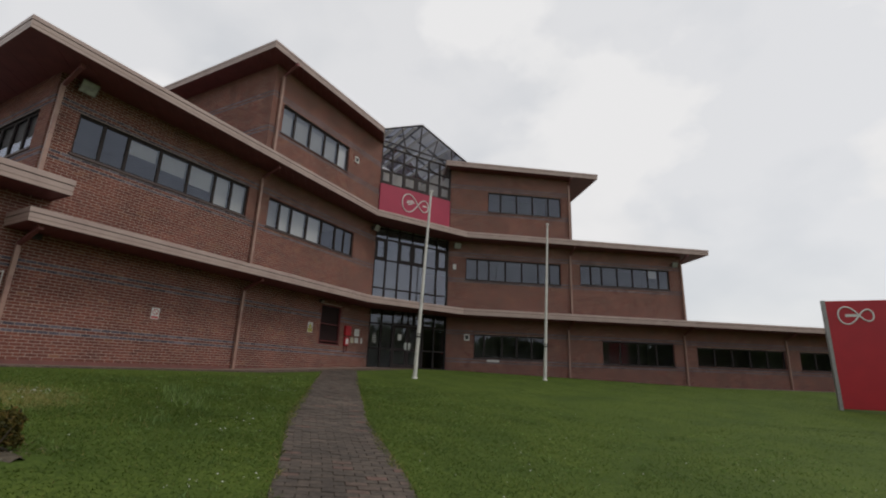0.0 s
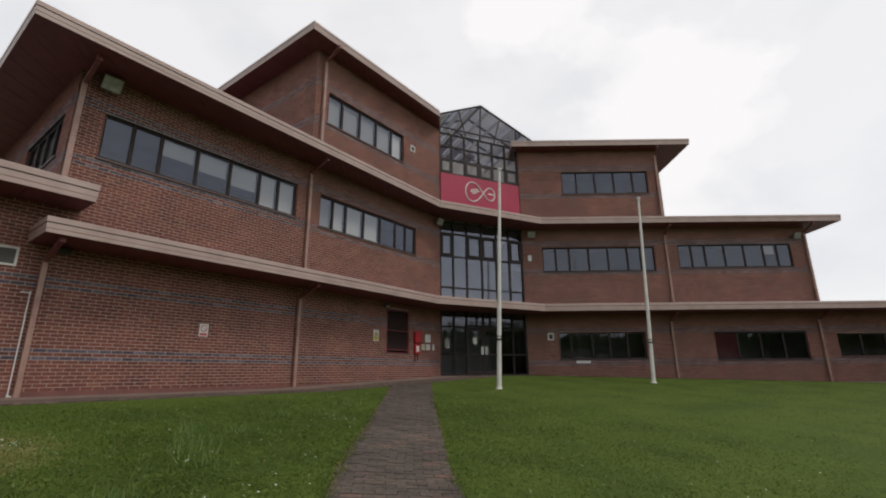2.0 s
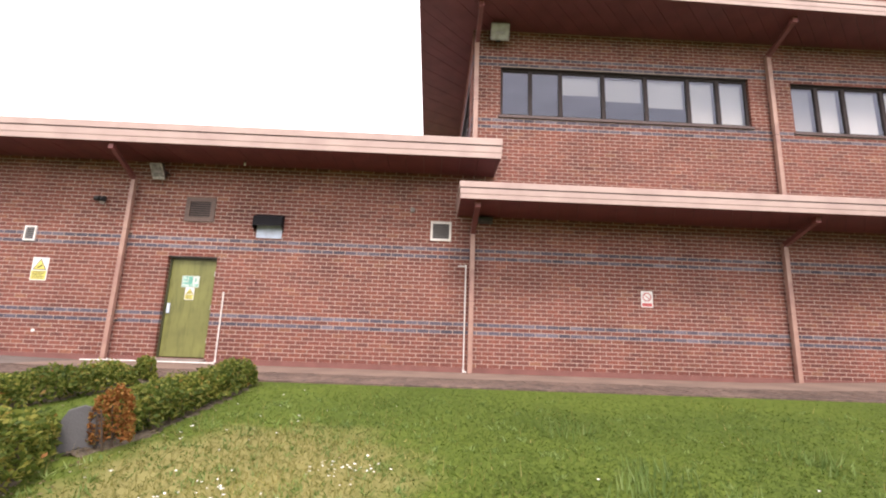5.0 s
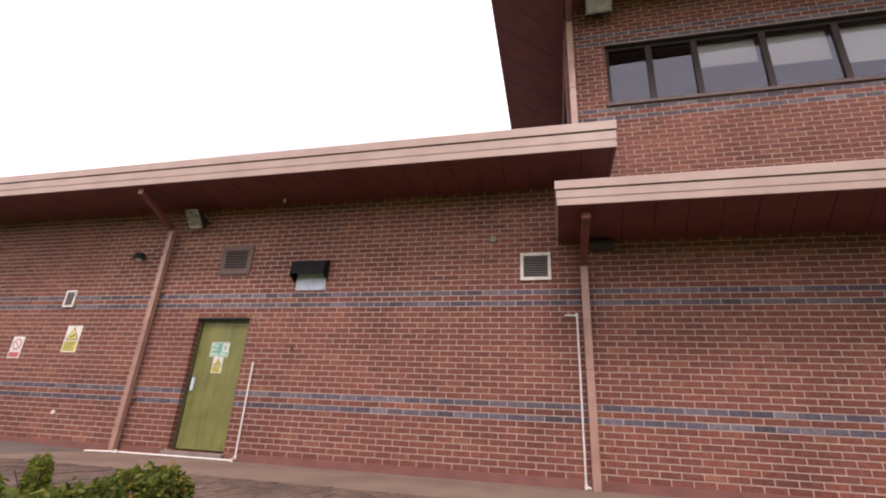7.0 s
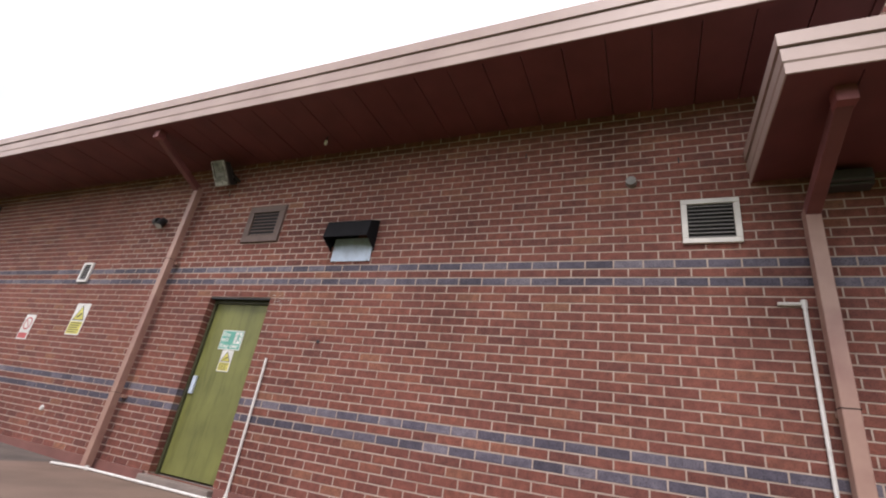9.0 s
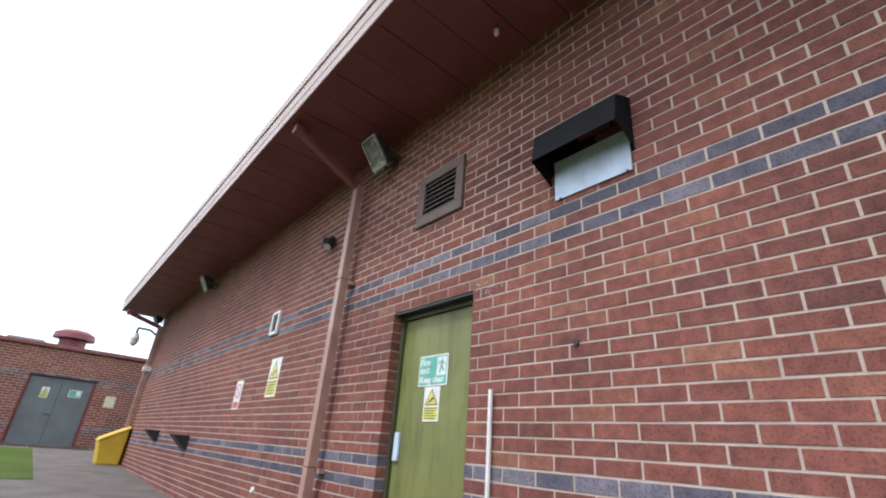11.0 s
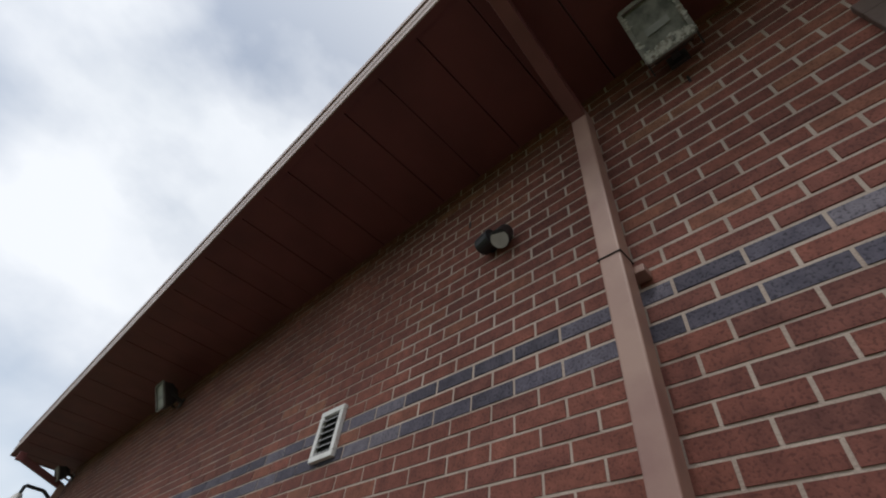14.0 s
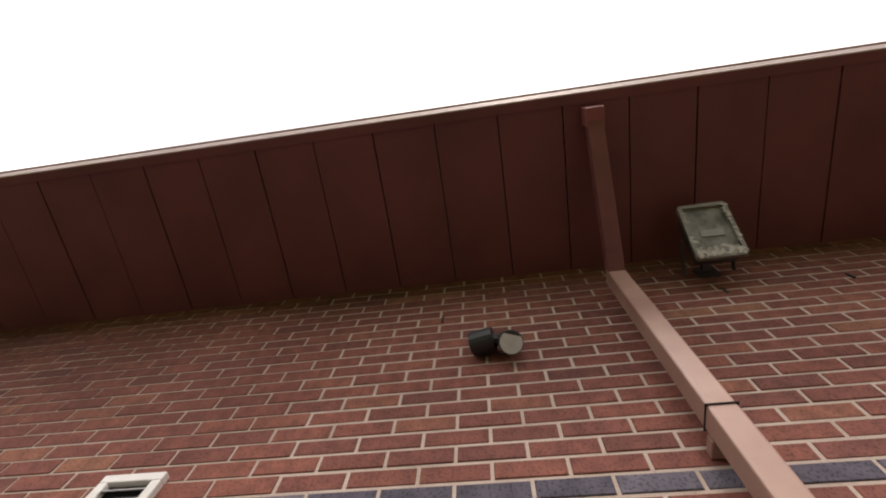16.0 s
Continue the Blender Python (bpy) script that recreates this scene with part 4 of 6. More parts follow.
def ribbon(me, width, lift):
    prev = None
    for s, p, d in path_frames(0.4):
        n = Vector((-d.y, d.x))
        a, b = p - n * width / 2, p + n * width / 2
        cur = ((a.x, a.y, ground_z(*a) + lift), (b.x, b.y, ground_z(*b) + lift))
        if prev:
            me.face([prev[0], cur[0], cur[1], prev[1]])
        prev = cur


bed = Mesh()
ribbon(bed, 1.22, 0.006)
path_bed = tagged(link_mesh("pavement_path", bed, [M_SOIL]), "narrow brown block-paved path through the lawn with mossy edges", "path", kind="structure")
rng = random.Random(5)
stuff, singles = Mesh(), []
row = 0
for s, p, d in path_frames(0.1):
    n = Vector((-d.y, d.x))
    k = -0.6
    while k < 0.59:
        w = 0.2 if not (row % 2 and k < -0.59) else 0.1
        w = min(w, 0.6 - k)
        c = p + n * (k + w / 2)
        if w > 0.05:
            if 6.2 < s < 11.0 and len(singles) < 290 and abs(w - 0.2) < 0.01:
                singles.append((c, d))
            else:
                laid(stuff, c.x, c.y, n.x, n.y, w, 0.1, 0.02, rng)
        k += w
    row += 1
ob = link_mesh("path_blocks", stuff, [M_PAVER])
ob.parent = path_bed
tagged(ob, kind="stuff")
pm = Mesh()
a, b = 0.096, 0.046
pm.hexa([(-a, -b, -0.05), (a, -b, -0.05), (a, b, -0.05), (-a, b, -0.05), (-a, -b, -0.004), (a, -b, -0.004), (a, b, -0.004), (-a, b, -0.004)], 0, (0, 1))
pm.hexa([(-a, -b, -0.004), (a, -b, -0.004), (a, b, -0.004), (-a, b, -0.004), (-a + 0.005, -b + 0.005, 0), (a - 0.005, -b + 0.005, 0), (a - 0.005, b - 0.005, 0), (-a + 0.005, b - 0.005, 0)], 0, (0,))
pdata = bpy.data.meshes.new("paver")
pdata.from_pydata(pm.v, [], pm.f)
pdata.materials.append(M_PAVER1)
for c, d in singles:
    pv = new("paver", pdata)
    gx = (ground_z(c.x + 0.1, c.y) - ground_z(c.x - 0.1, c.y)) / 0.2
    gy = (ground_z(c.x, c.y + 0.1) - ground_z(c.x, c.y - 0.1)) / 0.2
    up = Vector((-gx, -gy, 1)).normalized()
    n = Vector((-d.y, d.x, 0))
    n = (n - up * n.dot(up)).normalized()
    m = Matrix((n, up.cross(n), up)).transposed().to_4x4()
    m.translation = (c.x, c.y, ground_z(c.x, c.y) + 0.02 + rng.uniform(-0.004, 0.004))
    pv.matrix_world = m
    pv.parent = path_bed

# paved strip along the foot of the building
strip = Mesh()
for i in range(0, 7):
    for j in range(-6, 46):
        x0, y0 = -14.0 + i * 0.425, j * 0.5
        q = [(x0, y0), (x0 + 0.425, y0), (x0 + 0.425, y0 + 0.5), (x0, y0 + 0.5)]
        strip.face([(*p, ground_z(*p) + 0.0155) for p in q])
for i in range(0, 34):
    for j in range(0, 7):
        q = [FR(-2 + i, 3.0 - j * 0.43, 0), FR(-1 + i, 3.0 - j * 0.43, 0), FR(-1 + i, 2.57 - j * 0.43, 0), FR(-2 + i, 2.57 - j * 0.43, 0)]
        if q[0].x + 14.0 > 3.35:
            strip.face([(p.x, p.y, ground_z(p.x, p.y) + 0.004) for p in q])
M_STRIP = node_material("strip_paver", (0.13, 0.097, 0.08), 0.9, dark=(0.095, 0.07, 0.058), scale=1.4, bump=0.3)
strip_ob = tagged(link_mesh("pavement_strip", strip, [M_STRIP]), "brown block paving along the foot of the wall", "pavement", kind="structure")
stuff = Mesh()
y, row = -3.0, 0
while y < 18.4:
    x = -12.36
    while x < -10.97:
        w = 0.1 if row % 2 and (x < -12.35 or x > -11.07) else 0.2
        laid(stuff, x + w / 2, y + 0.05, 1, 0, w + 0.005, 0.105, 0.02, rng, 0.04)
        x += w
    y += 0.1
    row += 1
inner = Mesh()
for j in range(-3, 19):
    for i in range(4):
        x0 = -14.0 + 0.41 * i
        q = [(x0, j + 0.0), (x0 + 0.41, j + 0.0), (x0 + 0.41, j + 1.0), (x0, j + 1.0)]
        inner.face([(*p, ground_z(*p) + 0.018) for p in q])
tagged(link_mesh("pavement_apron", inner, [node_material("brown_concrete", (0.215, 0.15, 0.115), 0.9, dark=(0.145, 0.1, 0.077), scale=1.6, bump=0.4)]), "smooth brown concrete apron at the foot of the wall", "pavement", kind="structure")
M_STRIPB = brick_material("strip_block", [(0.0, (0.115, 0.086, 0.072)), (0.5, (0.14, 0.104, 0.086)), (1.0, (0.17, 0.122, 0.1))], False, 0.3)
ob = link_mesh("strip_blocks", stuff, [M_STRIPB])
ob.parent = strip_ob
tagged(ob, kind="stuff")


# ---- grass, daisies, hedges ----
def blades(name, pts, mats_idx, heights, widths, mats, label, seed, lean=0.5):
    g = np.random.RandomState(seed)
    n = len(pts)
    ang = g.uniform(0, 2 * math.pi, n)
    side = np.stack([np.cos(ang), np.sin(ang), np.zeros(n)], 1) * widths[:, None]
    tip = np.stack([g.normal(0, lean, n) * heights, g.normal(0, lean, n) * heights, heights], 1)
    v = np.stack([pts - side, pts + side, pts + tip], 1).reshape(-1, 3)
    data = bpy.data.meshes.new(name)
    data.vertices.add(3 * n)
    data.vertices.foreach_set("co", v.ravel())
    data.loops.add(3 * n)
    data.loops.foreach_set("vertex_index", np.arange(3 * n))
    data.polygons.add(n)
    data.polygons.foreach_set("loop_start", np.arange(0, 3 * n, 3))
    for m in mats:
        data.materials.append(m)
    data.polygons.foreach_set("material_index", mats_idx)
    data.update()
    return tagged(new(name, data), label, "grass", kind="stuff")


GZ = np.vectorize(ground_z)
PL = np.array(PATH_LINE)


def path_distance(x, y):
    best = np.full(x.shape, 99.0)
    for a, b in zip(PL, PL[1:]):
        d = b - a
        t = np.clip(((x - a[0]) * d[0] + (y - a[1]) * d[1]) / (d @ d), 0, 1)
        best = np.minimum(best, np.hypot(x - a[0] - t * d[0], y - a[1] - t * d[1]))
    return best


M_STRAW = leafy_material("dry_grass_blade", [(0.0, (0.14, 0.15, 0.035)), (0.5, (0.24, 0.22, 0.075)), (1.0, (0.38, 0.33, 0.15))])
g = np.random.RandomState(3)
N = 150000
M = 250000
gx = np.concatenate([g.triangular(-11.0, -7.0, 2.0, N), g.uniform(-11.0, 14.0, M)])
gy = np.concatenate([g.triangular(-2.5, 4.0, 14.0, N), g.uniform(-3.0, 29.0, M)])


def ragged(x, y):
    """Uneven creep of the turf over a paved edge, in metres."""
    return 0.05 * np.sin(3.1 * x + 1.7 * y) + 0.04 * np.sin(7.3 * y - 4.1 * x + 1.0) + 0.03 * np.sin(15.7 * x + 12.9 * y)


keep = path_distance(gx, gy) > 0.56 + 0.7 * ragged(gx, gy)
for ax_, ay_, bx_, by_, wd in ((-10.95, 1.3, -8.1, 1.2, 0.2), (-10.9, 0.12, -8.0, -0.85, 0.2), (-8.0, 0.95, -4.5, 1.7, 0.2)):
    t_ = np.clip(((gx - ax_) * (bx_ - ax_) + (gy - ay_) * (by_ - ay_)) / ((bx_ - ax_) ** 2 + (by_ - ay_) ** 2), 0, 1)
    keep &= np.hypot(gx - ax_ - t_ * (bx_ - ax_), gy - ay_ - t_ * (by_ - ay_)) > wd
rr = (gx + 11.763) * 0.588 - (gy - 22.666) * 0.809
keep &= (rr > 3.05 + ragged(gx, gy)) & ~((gy > 12.7) & (gx < -10.0)) & (gx > -10.95 + 1.5 * ragged(gx, gy))
gx, gy = gx[keep], gy[keep]
edge = np.exp(-((path_distance(gx, gy) - 0.56) / 0.07) ** 2)
worn = np.exp(-(((gx + 7.95) / 0.95) ** 4 + ((gy - 2.5) / 0.95) ** 4)) * 0.75 + 0.45 * edge
tuft = np.clip(np.sin(1.9 * gx + 0.8 * gy) * np.sin(2.3 * gy - 1.1 * gx + 2.0) + 0.35 * np.sin(5.1 * gx - 3.7 * gy), 0, 1)
idx = (g.uniform(0, 1, len(gx)) < worn + 0.05 * tuft).astype(np.int32)
hg = g.uniform(0.010, 0.022, len(gx)) * (1 + 0.4 * (worn > 0.4) + 0.5 * tuft) + 0.02 * edge
blades("grass", np.stack([gx, gy, GZ(gx, gy) + 0.014 * (path_distance(gx, gy) < 0.62)], 1), idx, hg, g.uniform(0.003, 0.007, len(gx)), [M_GRASS, M_STRAW], "green mown grass with a yellowed worn patch", 8, 1.3)

# taller clumps of narrow leaves in the lawn
cl = []
for cx, cy, n in ((-8.0, 5.2, 60), (-7.4, 5.5, 50), (-7.0, 4.9, 40), (-8.4, 6.6, 50), (-7.9, 7.4, 40), (-6.8, 4.43, 60), (-7.3, 4.73, 60), (-7.8, 5.0, 50), (-9.05, 4.9, 40), (-6.2, 4.4, 40), (-9.0, 8.7, 40), (-5.6, 3.4, 40)):
    p = np.stack([cx + g.normal(0, 0.12, n), cy + g.normal(0, 0.12, n)], 1)
    cl.append(np.stack([p[:, 0], p[:, 1], GZ(p[:, 0], p[:, 1])], 1))
cl = np.concatenate(cl)
blades("leaf_clumps", cl, np.zeros(len(cl), np.int32), g.uniform(0.07, 0.17, len(cl)), np.full(len(cl), 0.0068), [M_TALLBLADE], "clumps of tall narrow green leaves in the lawn", 9, 0.25)

sx = np.concatenate([g.normal(-7.9, 0.75, 900), g.uniform(-10.4, -5.0, 260)])
sy = np.concatenate([g.normal(2.5, 0.65, 900), g.uniform(2.0, 9.0, 260)])
ok = path_distance(sx, sy) > 0.7
sx, sy = sx[ok], sy[ok]
blades("seed_stalks", np.stack([sx, sy, GZ(sx, sy)], 1), np.zeros(len(sx), np.int32), g.uniform(0.05, 0.13, len(sx)), np.full(len(sx), 0.0028), [M_STRAW], "thin straw-coloured seed stalks in the worn turf", 10, 0.22)
cx_ = np.concatenate([g.normal(-7.9, 0.8, 200), g.uniform(-10.3, 2.0, 800)])
cy_ = np.concatenate([g.normal(2.5, 0.7, 200), g.uniform(2.0, 12.0, 800)])
ok = path_distance(cx_, cy_) > 0.8
cx_, cy_ = np.repeat(cx_[ok], 9), np.repeat(cy_[ok], 9)
cx_, cy_ = cx_ + g.normal(0, 0.025, len(cx_)), cy_ + g.normal(0, 0.025, len(cy_))
blades("weed_tufts", np.stack([cx_, cy_, GZ(cx_, cy_)], 1), np.zeros(len(cx_), np.int32), g.uniform(0.02, 0.05, len(cx_)), g.uniform(0.004, 0.009, len(cx_)), [M_TALLBLADE], "low pale green weed tufts in the lawn", 13, 0.7)

dz = Mesh()
rd = random.Random(12)
spots = [(-7.51, 2.33, 0.15, 34), (-7.98, 3.04, 0.12, 34), (-7.4, 7.18, 0.2, 18), (-3.25, 2.47, 0.25, 14), (-5.22, 4.48, 0.3, 10), (-8.9, 2.2, 0.7, 22), (-7.4, 2.2, 0.8, 16), (-7.6, 7.3, 0.9, 22), (-8.6, 9.2, 0.8, 20), (-6.3, 5.9, 0.9, 20), (-5.4, 4.9, 0.7, 30), (-4.3, 4.3, 0.8, 20), (-3.2, 6.5, 1.0, 14), (-1.2, 5.0, 1.2, 18), (-0.5, 8.0, 1.5, 20), (1.2, 7.0, 1.4, 18), (-4.0, 9.0, 1.4, 14), (-2.2, 2.0, 0.6, 14)]
for cx, cy, sp, n in spots:
    for _ in range(n):
        x, y = cx + rd.gauss(0, sp), cy + rd.gauss(0, sp)
        if float(path_distance(np.array([x]), np.array([y]))[0]) < 0.7 or x < -10.4:
            continue
        z, r = ground_z(x, y) + rd.uniform(0.035, 0.06), rd.uniform(0.006, 0.011)
        dz.face([(x + r * math.cos(a), y + r * math.sin(a), z + rd.uniform(-0.004, 0.004)) for a in (0, 1.05, 2.1, 3.14, 4.2, 5.24)])
tagged(link_mesh("daisies", dz, [M_PETAL]), "small white daisies scattered over the lawn", "flowers", kind="stuff")


def shrub(name, a, b, width, height, n, mat, label, seed, leaf=0.027, category="hedge"):
    """A clipped low hedge: stems, then leaf blades over an uneven shell and inside it."""
    r = random.Random(seed)
    a, b = Vector(a), Vector(b)
    mid = (a + b) / 2
    h = thing(name, (mid.x, mid.y, ground_z(mid.x, mid.y)), label, category)
    ax = (b - a)
    ln = ax.length
    ax = ax.normalized() if ln > 0 else Vector((1, 0))
    sd = Vector((-ax.y, ax.x))
    st = Mesh()
    for _ in range(max(5, int(9 * ln))):
        p = a + ax * r.uniform(0, ln) + sd * r.uniform(-0.3, 0.3) * width
        z = ground_z(p.x, p.y)
        q = p + Vector((r.uniform(-0.12, 0.12), r.uniform(-0.12, 0.12)))
        st.tube((p.x, p.y, z - 0.02), (q.x, q.y, z + height * r.uniform(0.6, 0.9)), 0.009, 0.004, 5)
    part("stems", st, M_TWIG, h, "thin brown stems", kind="stuff")
    me = Mesh()
    for _ in range(int(n * 1.5)):
        t = r.uniform(-0.05, 1.05)
        u = r.uniform(-1, 1)
        w = r.uniform(0.2, 1)
        rim = 1 + 0.42 * noise.noise(Vector((t * ln * 3.1, u * 2, w * 3 + seed)))
        if r.random() < 0.75:
            k = r.random()
            if k < 0.45:
                w = 1.0
            else:
                u = math.copysign(1.0, u)
        end = 1 - max(0, abs(t - 0.5) * 2 - 0.85) * 2.2
        wide = width / 2 * rim * (1 - 0.25 * w * w) * end
        p = a + ax * t * ln + sd * u * wide
        z = ground_z(p.x, p.y) + height * w * rim * (1 - 0.18 * u * u) * min(1, end + 0.15) + r.uniform(-0.03, 0.05) * r.random()
        d1 = Vector((r.gauss(0, 1), r.gauss(0, 1), r.gauss(0.3, 0.7))).normalized()
        d2 = d1.cross(Vector((r.gauss(0, 1), r.gauss(0, 1), r.gauss(0, 1)))).normalized()
        s = leaf * r.uniform(0.6, 1.3)
        c = Vector((p.x, p.y, z))
        me.face([c - d1 * s, c + d2 * s * 0.45, c + d1 * s, c - d2 * s * 0.45])
    part("leaves", me, mat, h, "")
    return h


shrub("low_hedge", (-10.8, 1.27), (-8.55, 1.17), 0.46, 0.26, 6600, M_HEDGE, "low clipped green hedge with yellow-tipped leaves", 2)
shrub("shrub", (-8.34, 1.31), (-8.24, 1.33), 0.27, 0.37, 1000, M_BROWNLEAF, "small shrub with rust-brown dying leaves", 3, 0.019, category="shrub")
shrub("low_hedge", (-10.4, 0.02), (-8.1, -0.8), 0.5, 0.26, 6200, M_HEDGE, "low clipped green hedge behind the brown shrub", 4)
shrub("shrub", (-10.8, 0.1), (-10.7, 0.06), 0.28, 0.25, 1000, M_HEDGE, "small rounded green bush at the end of a hedge", 5, category="shrub")
shrub("low_hedge", (-7.98, 0.98), (-5.0, 1.58), 0.5, 0.35, 8000, M_HEDGE, "low green hedge at the edge of the lawn", 6)
shrub("shrub", (-4.86, 1.6), (-4.74, 1.63), 0.34, 0.27, 1300, M_DRYLEAF, "small yellow-brown shrub at the hedge's end", 16, category="shrub")


def bed_strip(name, a, b, width, seed):
    """A strip of bare soil with ragged edges, and the litter of dead leaves and small stones on it."""
    r = random.Random(seed)
    a, b = Vector(a), Vector(b)
    n = (b - a).normalized()
    sd = Vector((-n.y, n.x)) * width / 2
    k = max(4, int((b - a).length / 0.06))
    rows = []
    for i in range(k + 1):
        p = a.lerp(b, i / k)
        taper = min(1.0, 4 * i / k + 0.3, 4 * (k - i) / k + 0.3)
        l = p - sd * taper * r.uniform(0.8, 1.2)
        m = p + sd * taper * r.uniform(0.8, 1.2)
        rows.append([(q.x, q.y, ground_z(q.x, q.y) + h) for q, h in ((l, -0.004), (p, 0.02 + r.uniform(0, 0.01)), (m, -0.004))])
    me = Mesh()
    for u, v in zip(rows, rows[1:]):
        for c in (0, 1):
            me.face([u[c], v[c], v[c + 1], u[c + 1]])
    bed = tagged(link_mesh(name, me, [M_SOIL]), "bare brown soil under a low hedge", "soil", kind="structure")
    lit = Mesh()
    for _ in range(int(330 * (b - a).length)):
        q = a.lerp(b, r.random()) + sd * r.gauss(0, 0.75)
        z, t, w = ground_z(q.x, q.y) + r.uniform(0.015, 0.035), r.uniform(0, 6.28), r.uniform(0.006, 0.02)
        u = Vector((math.cos(t), math.sin(t), r.uniform(-0.4, 0.4))) * w
        v = Vector((-math.sin(t), math.cos(t), r.uniform(-0.4, 0.4))) * w * 0.55
        c = Vector((q.x, q.y, z))
        lit.face([c - u, c + v, c + u, c - v])
    ob = link_mesh("leaf_litter", lit, [M_LITTER])
    ob.parent = bed
    tagged(ob, "dead brown leaves and grey chips", kind="stuff")


M_LITTER = leafy_material("leaf_litter", [(0.0, (0.07, 0.045, 0.03)), (0.5, (0.16, 0.11, 0.07)), (0.8, (0.24, 0.2, 0.16)), (1.0, (0.36, 0.34, 0.31))])
bed_strip("ground_bed", (-10.95, 1.3), (-8.1, 1.2), 0.5, 31)
bed_strip("ground_bed_rear", (-10.9, 0.12), (-8.0, -0.85), 0.5, 32)
bed_strip("ground_bed_front", (-8.1, 0.98), (-4.5, 1.7), 0.5, 33)
zz = ground_z(-8.17, 1.08)
sl = Mesh()
prof = [(-0.13, -0.05), (0.13, -0.05), (0.13, 0.2), (0.09, 0.28), (0.0, 0.31), (-0.09, 0.28), (-0.13, 0.2)]
fa = facade((-8.24, 1.15), 122)
sl.face([fa(u, 0.03, zz + w) for u, w in prof])
sl.face([fa(u, -0.03, zz + w) for u, w in reversed(prof)])
for (u0, w0), (u1, w1) in zip(prof, prof[1:] + prof[:1]):
    sl.face([fa(u0, 0.03, zz + w0), fa(u0, -0.03, zz + w0), fa(u1, -0.03, zz + w1), fa(u1, 0.03, zz + w1)])
solid("stone_marker", sl, M_SLAB, "upright grey slab with a rounded top between the hedges", "stone", bevel=0.01)


# ---- pipes, vents and lamps on the fronts ----
M_NECK = node_material("maroon_pipe_paint", (0.19, 0.064, 0.06), 0.5, dark=(0.14, 0.048, 0.045), scale=4, bump=0.05)


M_OUTLET = node_material("red_outlet_paint", (0.25, 0.08, 0.078), 0.5, scale=6, bump=0.05)


def downpipe(fr, s, z0, z1, reach, top, label, joints=(), size=0.1, off=0.035):
    """Square rainwater pipe with clips, joints and a slanting neck up to the eaves."""
    p = thing("downpipe", fr(s, 0.08, z0), label, "downpipe")
    me = Mesh()
    me.fbox(fr, s - size / 2, s + size / 2, off, off + size, z0, z1)
    me.hexa([fr(s - size / 2, off + size, z0), fr(s + size / 2, off + size, z0), fr(s + size / 2, off, z0), fr(s - size / 2, off, z0),
             fr(s - size * 0.46, 0.085 + off + size, z0 - 0.05), fr(s + size * 0.46, 0.085 + off + size, z0 - 0.05), fr(s + size * 0.46, off + 0.015, z0 - 0.05), fr(s - size * 0.46, off + 0.015, z0 - 0.05)])
    pipe = part("pipe", me, M_PIPE, p, "", 0.008)
    nk = Mesh()
    a, b = fr(s, off + size / 2, z1 - 0.03), fr(s, reach, top - 0.045)
    nk.bar(a, b, size * 0.95, size * 0.95, fr(1, 0, 0) - fr(0, 0, 0))
    neck = part("neck", nk, M_NECK, p, "darker maroon offset", 0.006)
    ot = Mesh()
    ot.fbox(fr, s - size * 0.56, s + size * 0.56, reach - size * 0.56, reach + size * 0.56, top - 0.1, top + 0.03)
    part("outlet", ot, M_OUTLET, neck, "red-painted square outlet", 0.006)
    for j in joints:
        c = Mesh()
        c.fbox(fr, s - size / 2 - 0.004, s + size / 2 + 0.004, off - 0.005, off + 0.005 + size, j - 0.0018, j + 0.0018)
        part("joint", c, M_GROOVE, pipe)
        k = Mesh()
        k.fbox(fr, s - size / 2 - 0.002, s + size / 2 + 0.035, 0.002, off - 0.004, j - 0.05, j - 0.015)
        part("clip", k, M_PIPE, pipe, "", 0.004)
    return p


downpipe(FL, -2.565, -0.1, 3.58, 0.9, 3.96, "square red-brown downpipe beside the green fire door", (0.75, 2.475), 0.088, 0.07)
downpipe(FL, 4.42, -0.1, 2.75, 1.0, 3.08, "square red-brown downpipe at the step in the roofs", (1.3,))
downpipe(FL, 10.95, -0.1, 2.75, 0.95, 3.08, "square red-brown downpipe in the middle of the brick wall", (1.3,))
downpipe(FL, 4.42, 4.2, 7.15, 0.9, 7.47, "square red-brown downpipe on the first floor corner", (5.7,))
downpipe(FL, 11.05, 3.42, 7.15, 0.9, 7.47, "square red-brown downpipe between two windows", (5.2,))
downpipe(FL, 11.38, 7.82, 11.9, 0.8, 12.23, "square red-brown downpipe on the top storey corner", (9.8,))
downpipe(FR, 7.05, -0.1, 2.75, 0.9, 3.08, "square red-brown downpipe on the angled wing", (1.3,))
downpipe(FR, 7.3, 3.42, 7.15, 0.8, 7.47, "square red-brown downpipe on the angled wing's first floor", (5.2,))
downpipe(FR, 7.35, 7.82, 11.6, 0.55, 11.91, "square red-brown downpipe on the angled wing's top storey", (9.8,))
downpipe(FR, 14.2, -0.3, 2.75, 0.9, 3.08, "square red-brown downpipe on the low wing", (1.3,))
downpipe(FR, 14.4, 3.42, 7.15, 0.8, 7.47, "square red-brown downpipe at the end of the first floor", (5.2,))
downpipe(FR, 20.9, -0.3, 2.75, 0.9, 3.08, "square red-brown downpipe on the low wing", (1.3,))
downpipe(FL, -13.3, 0.1, 3.6, 0.9, 3.84, "square red-brown downpipe at the far corner", (1.3, 2.6))


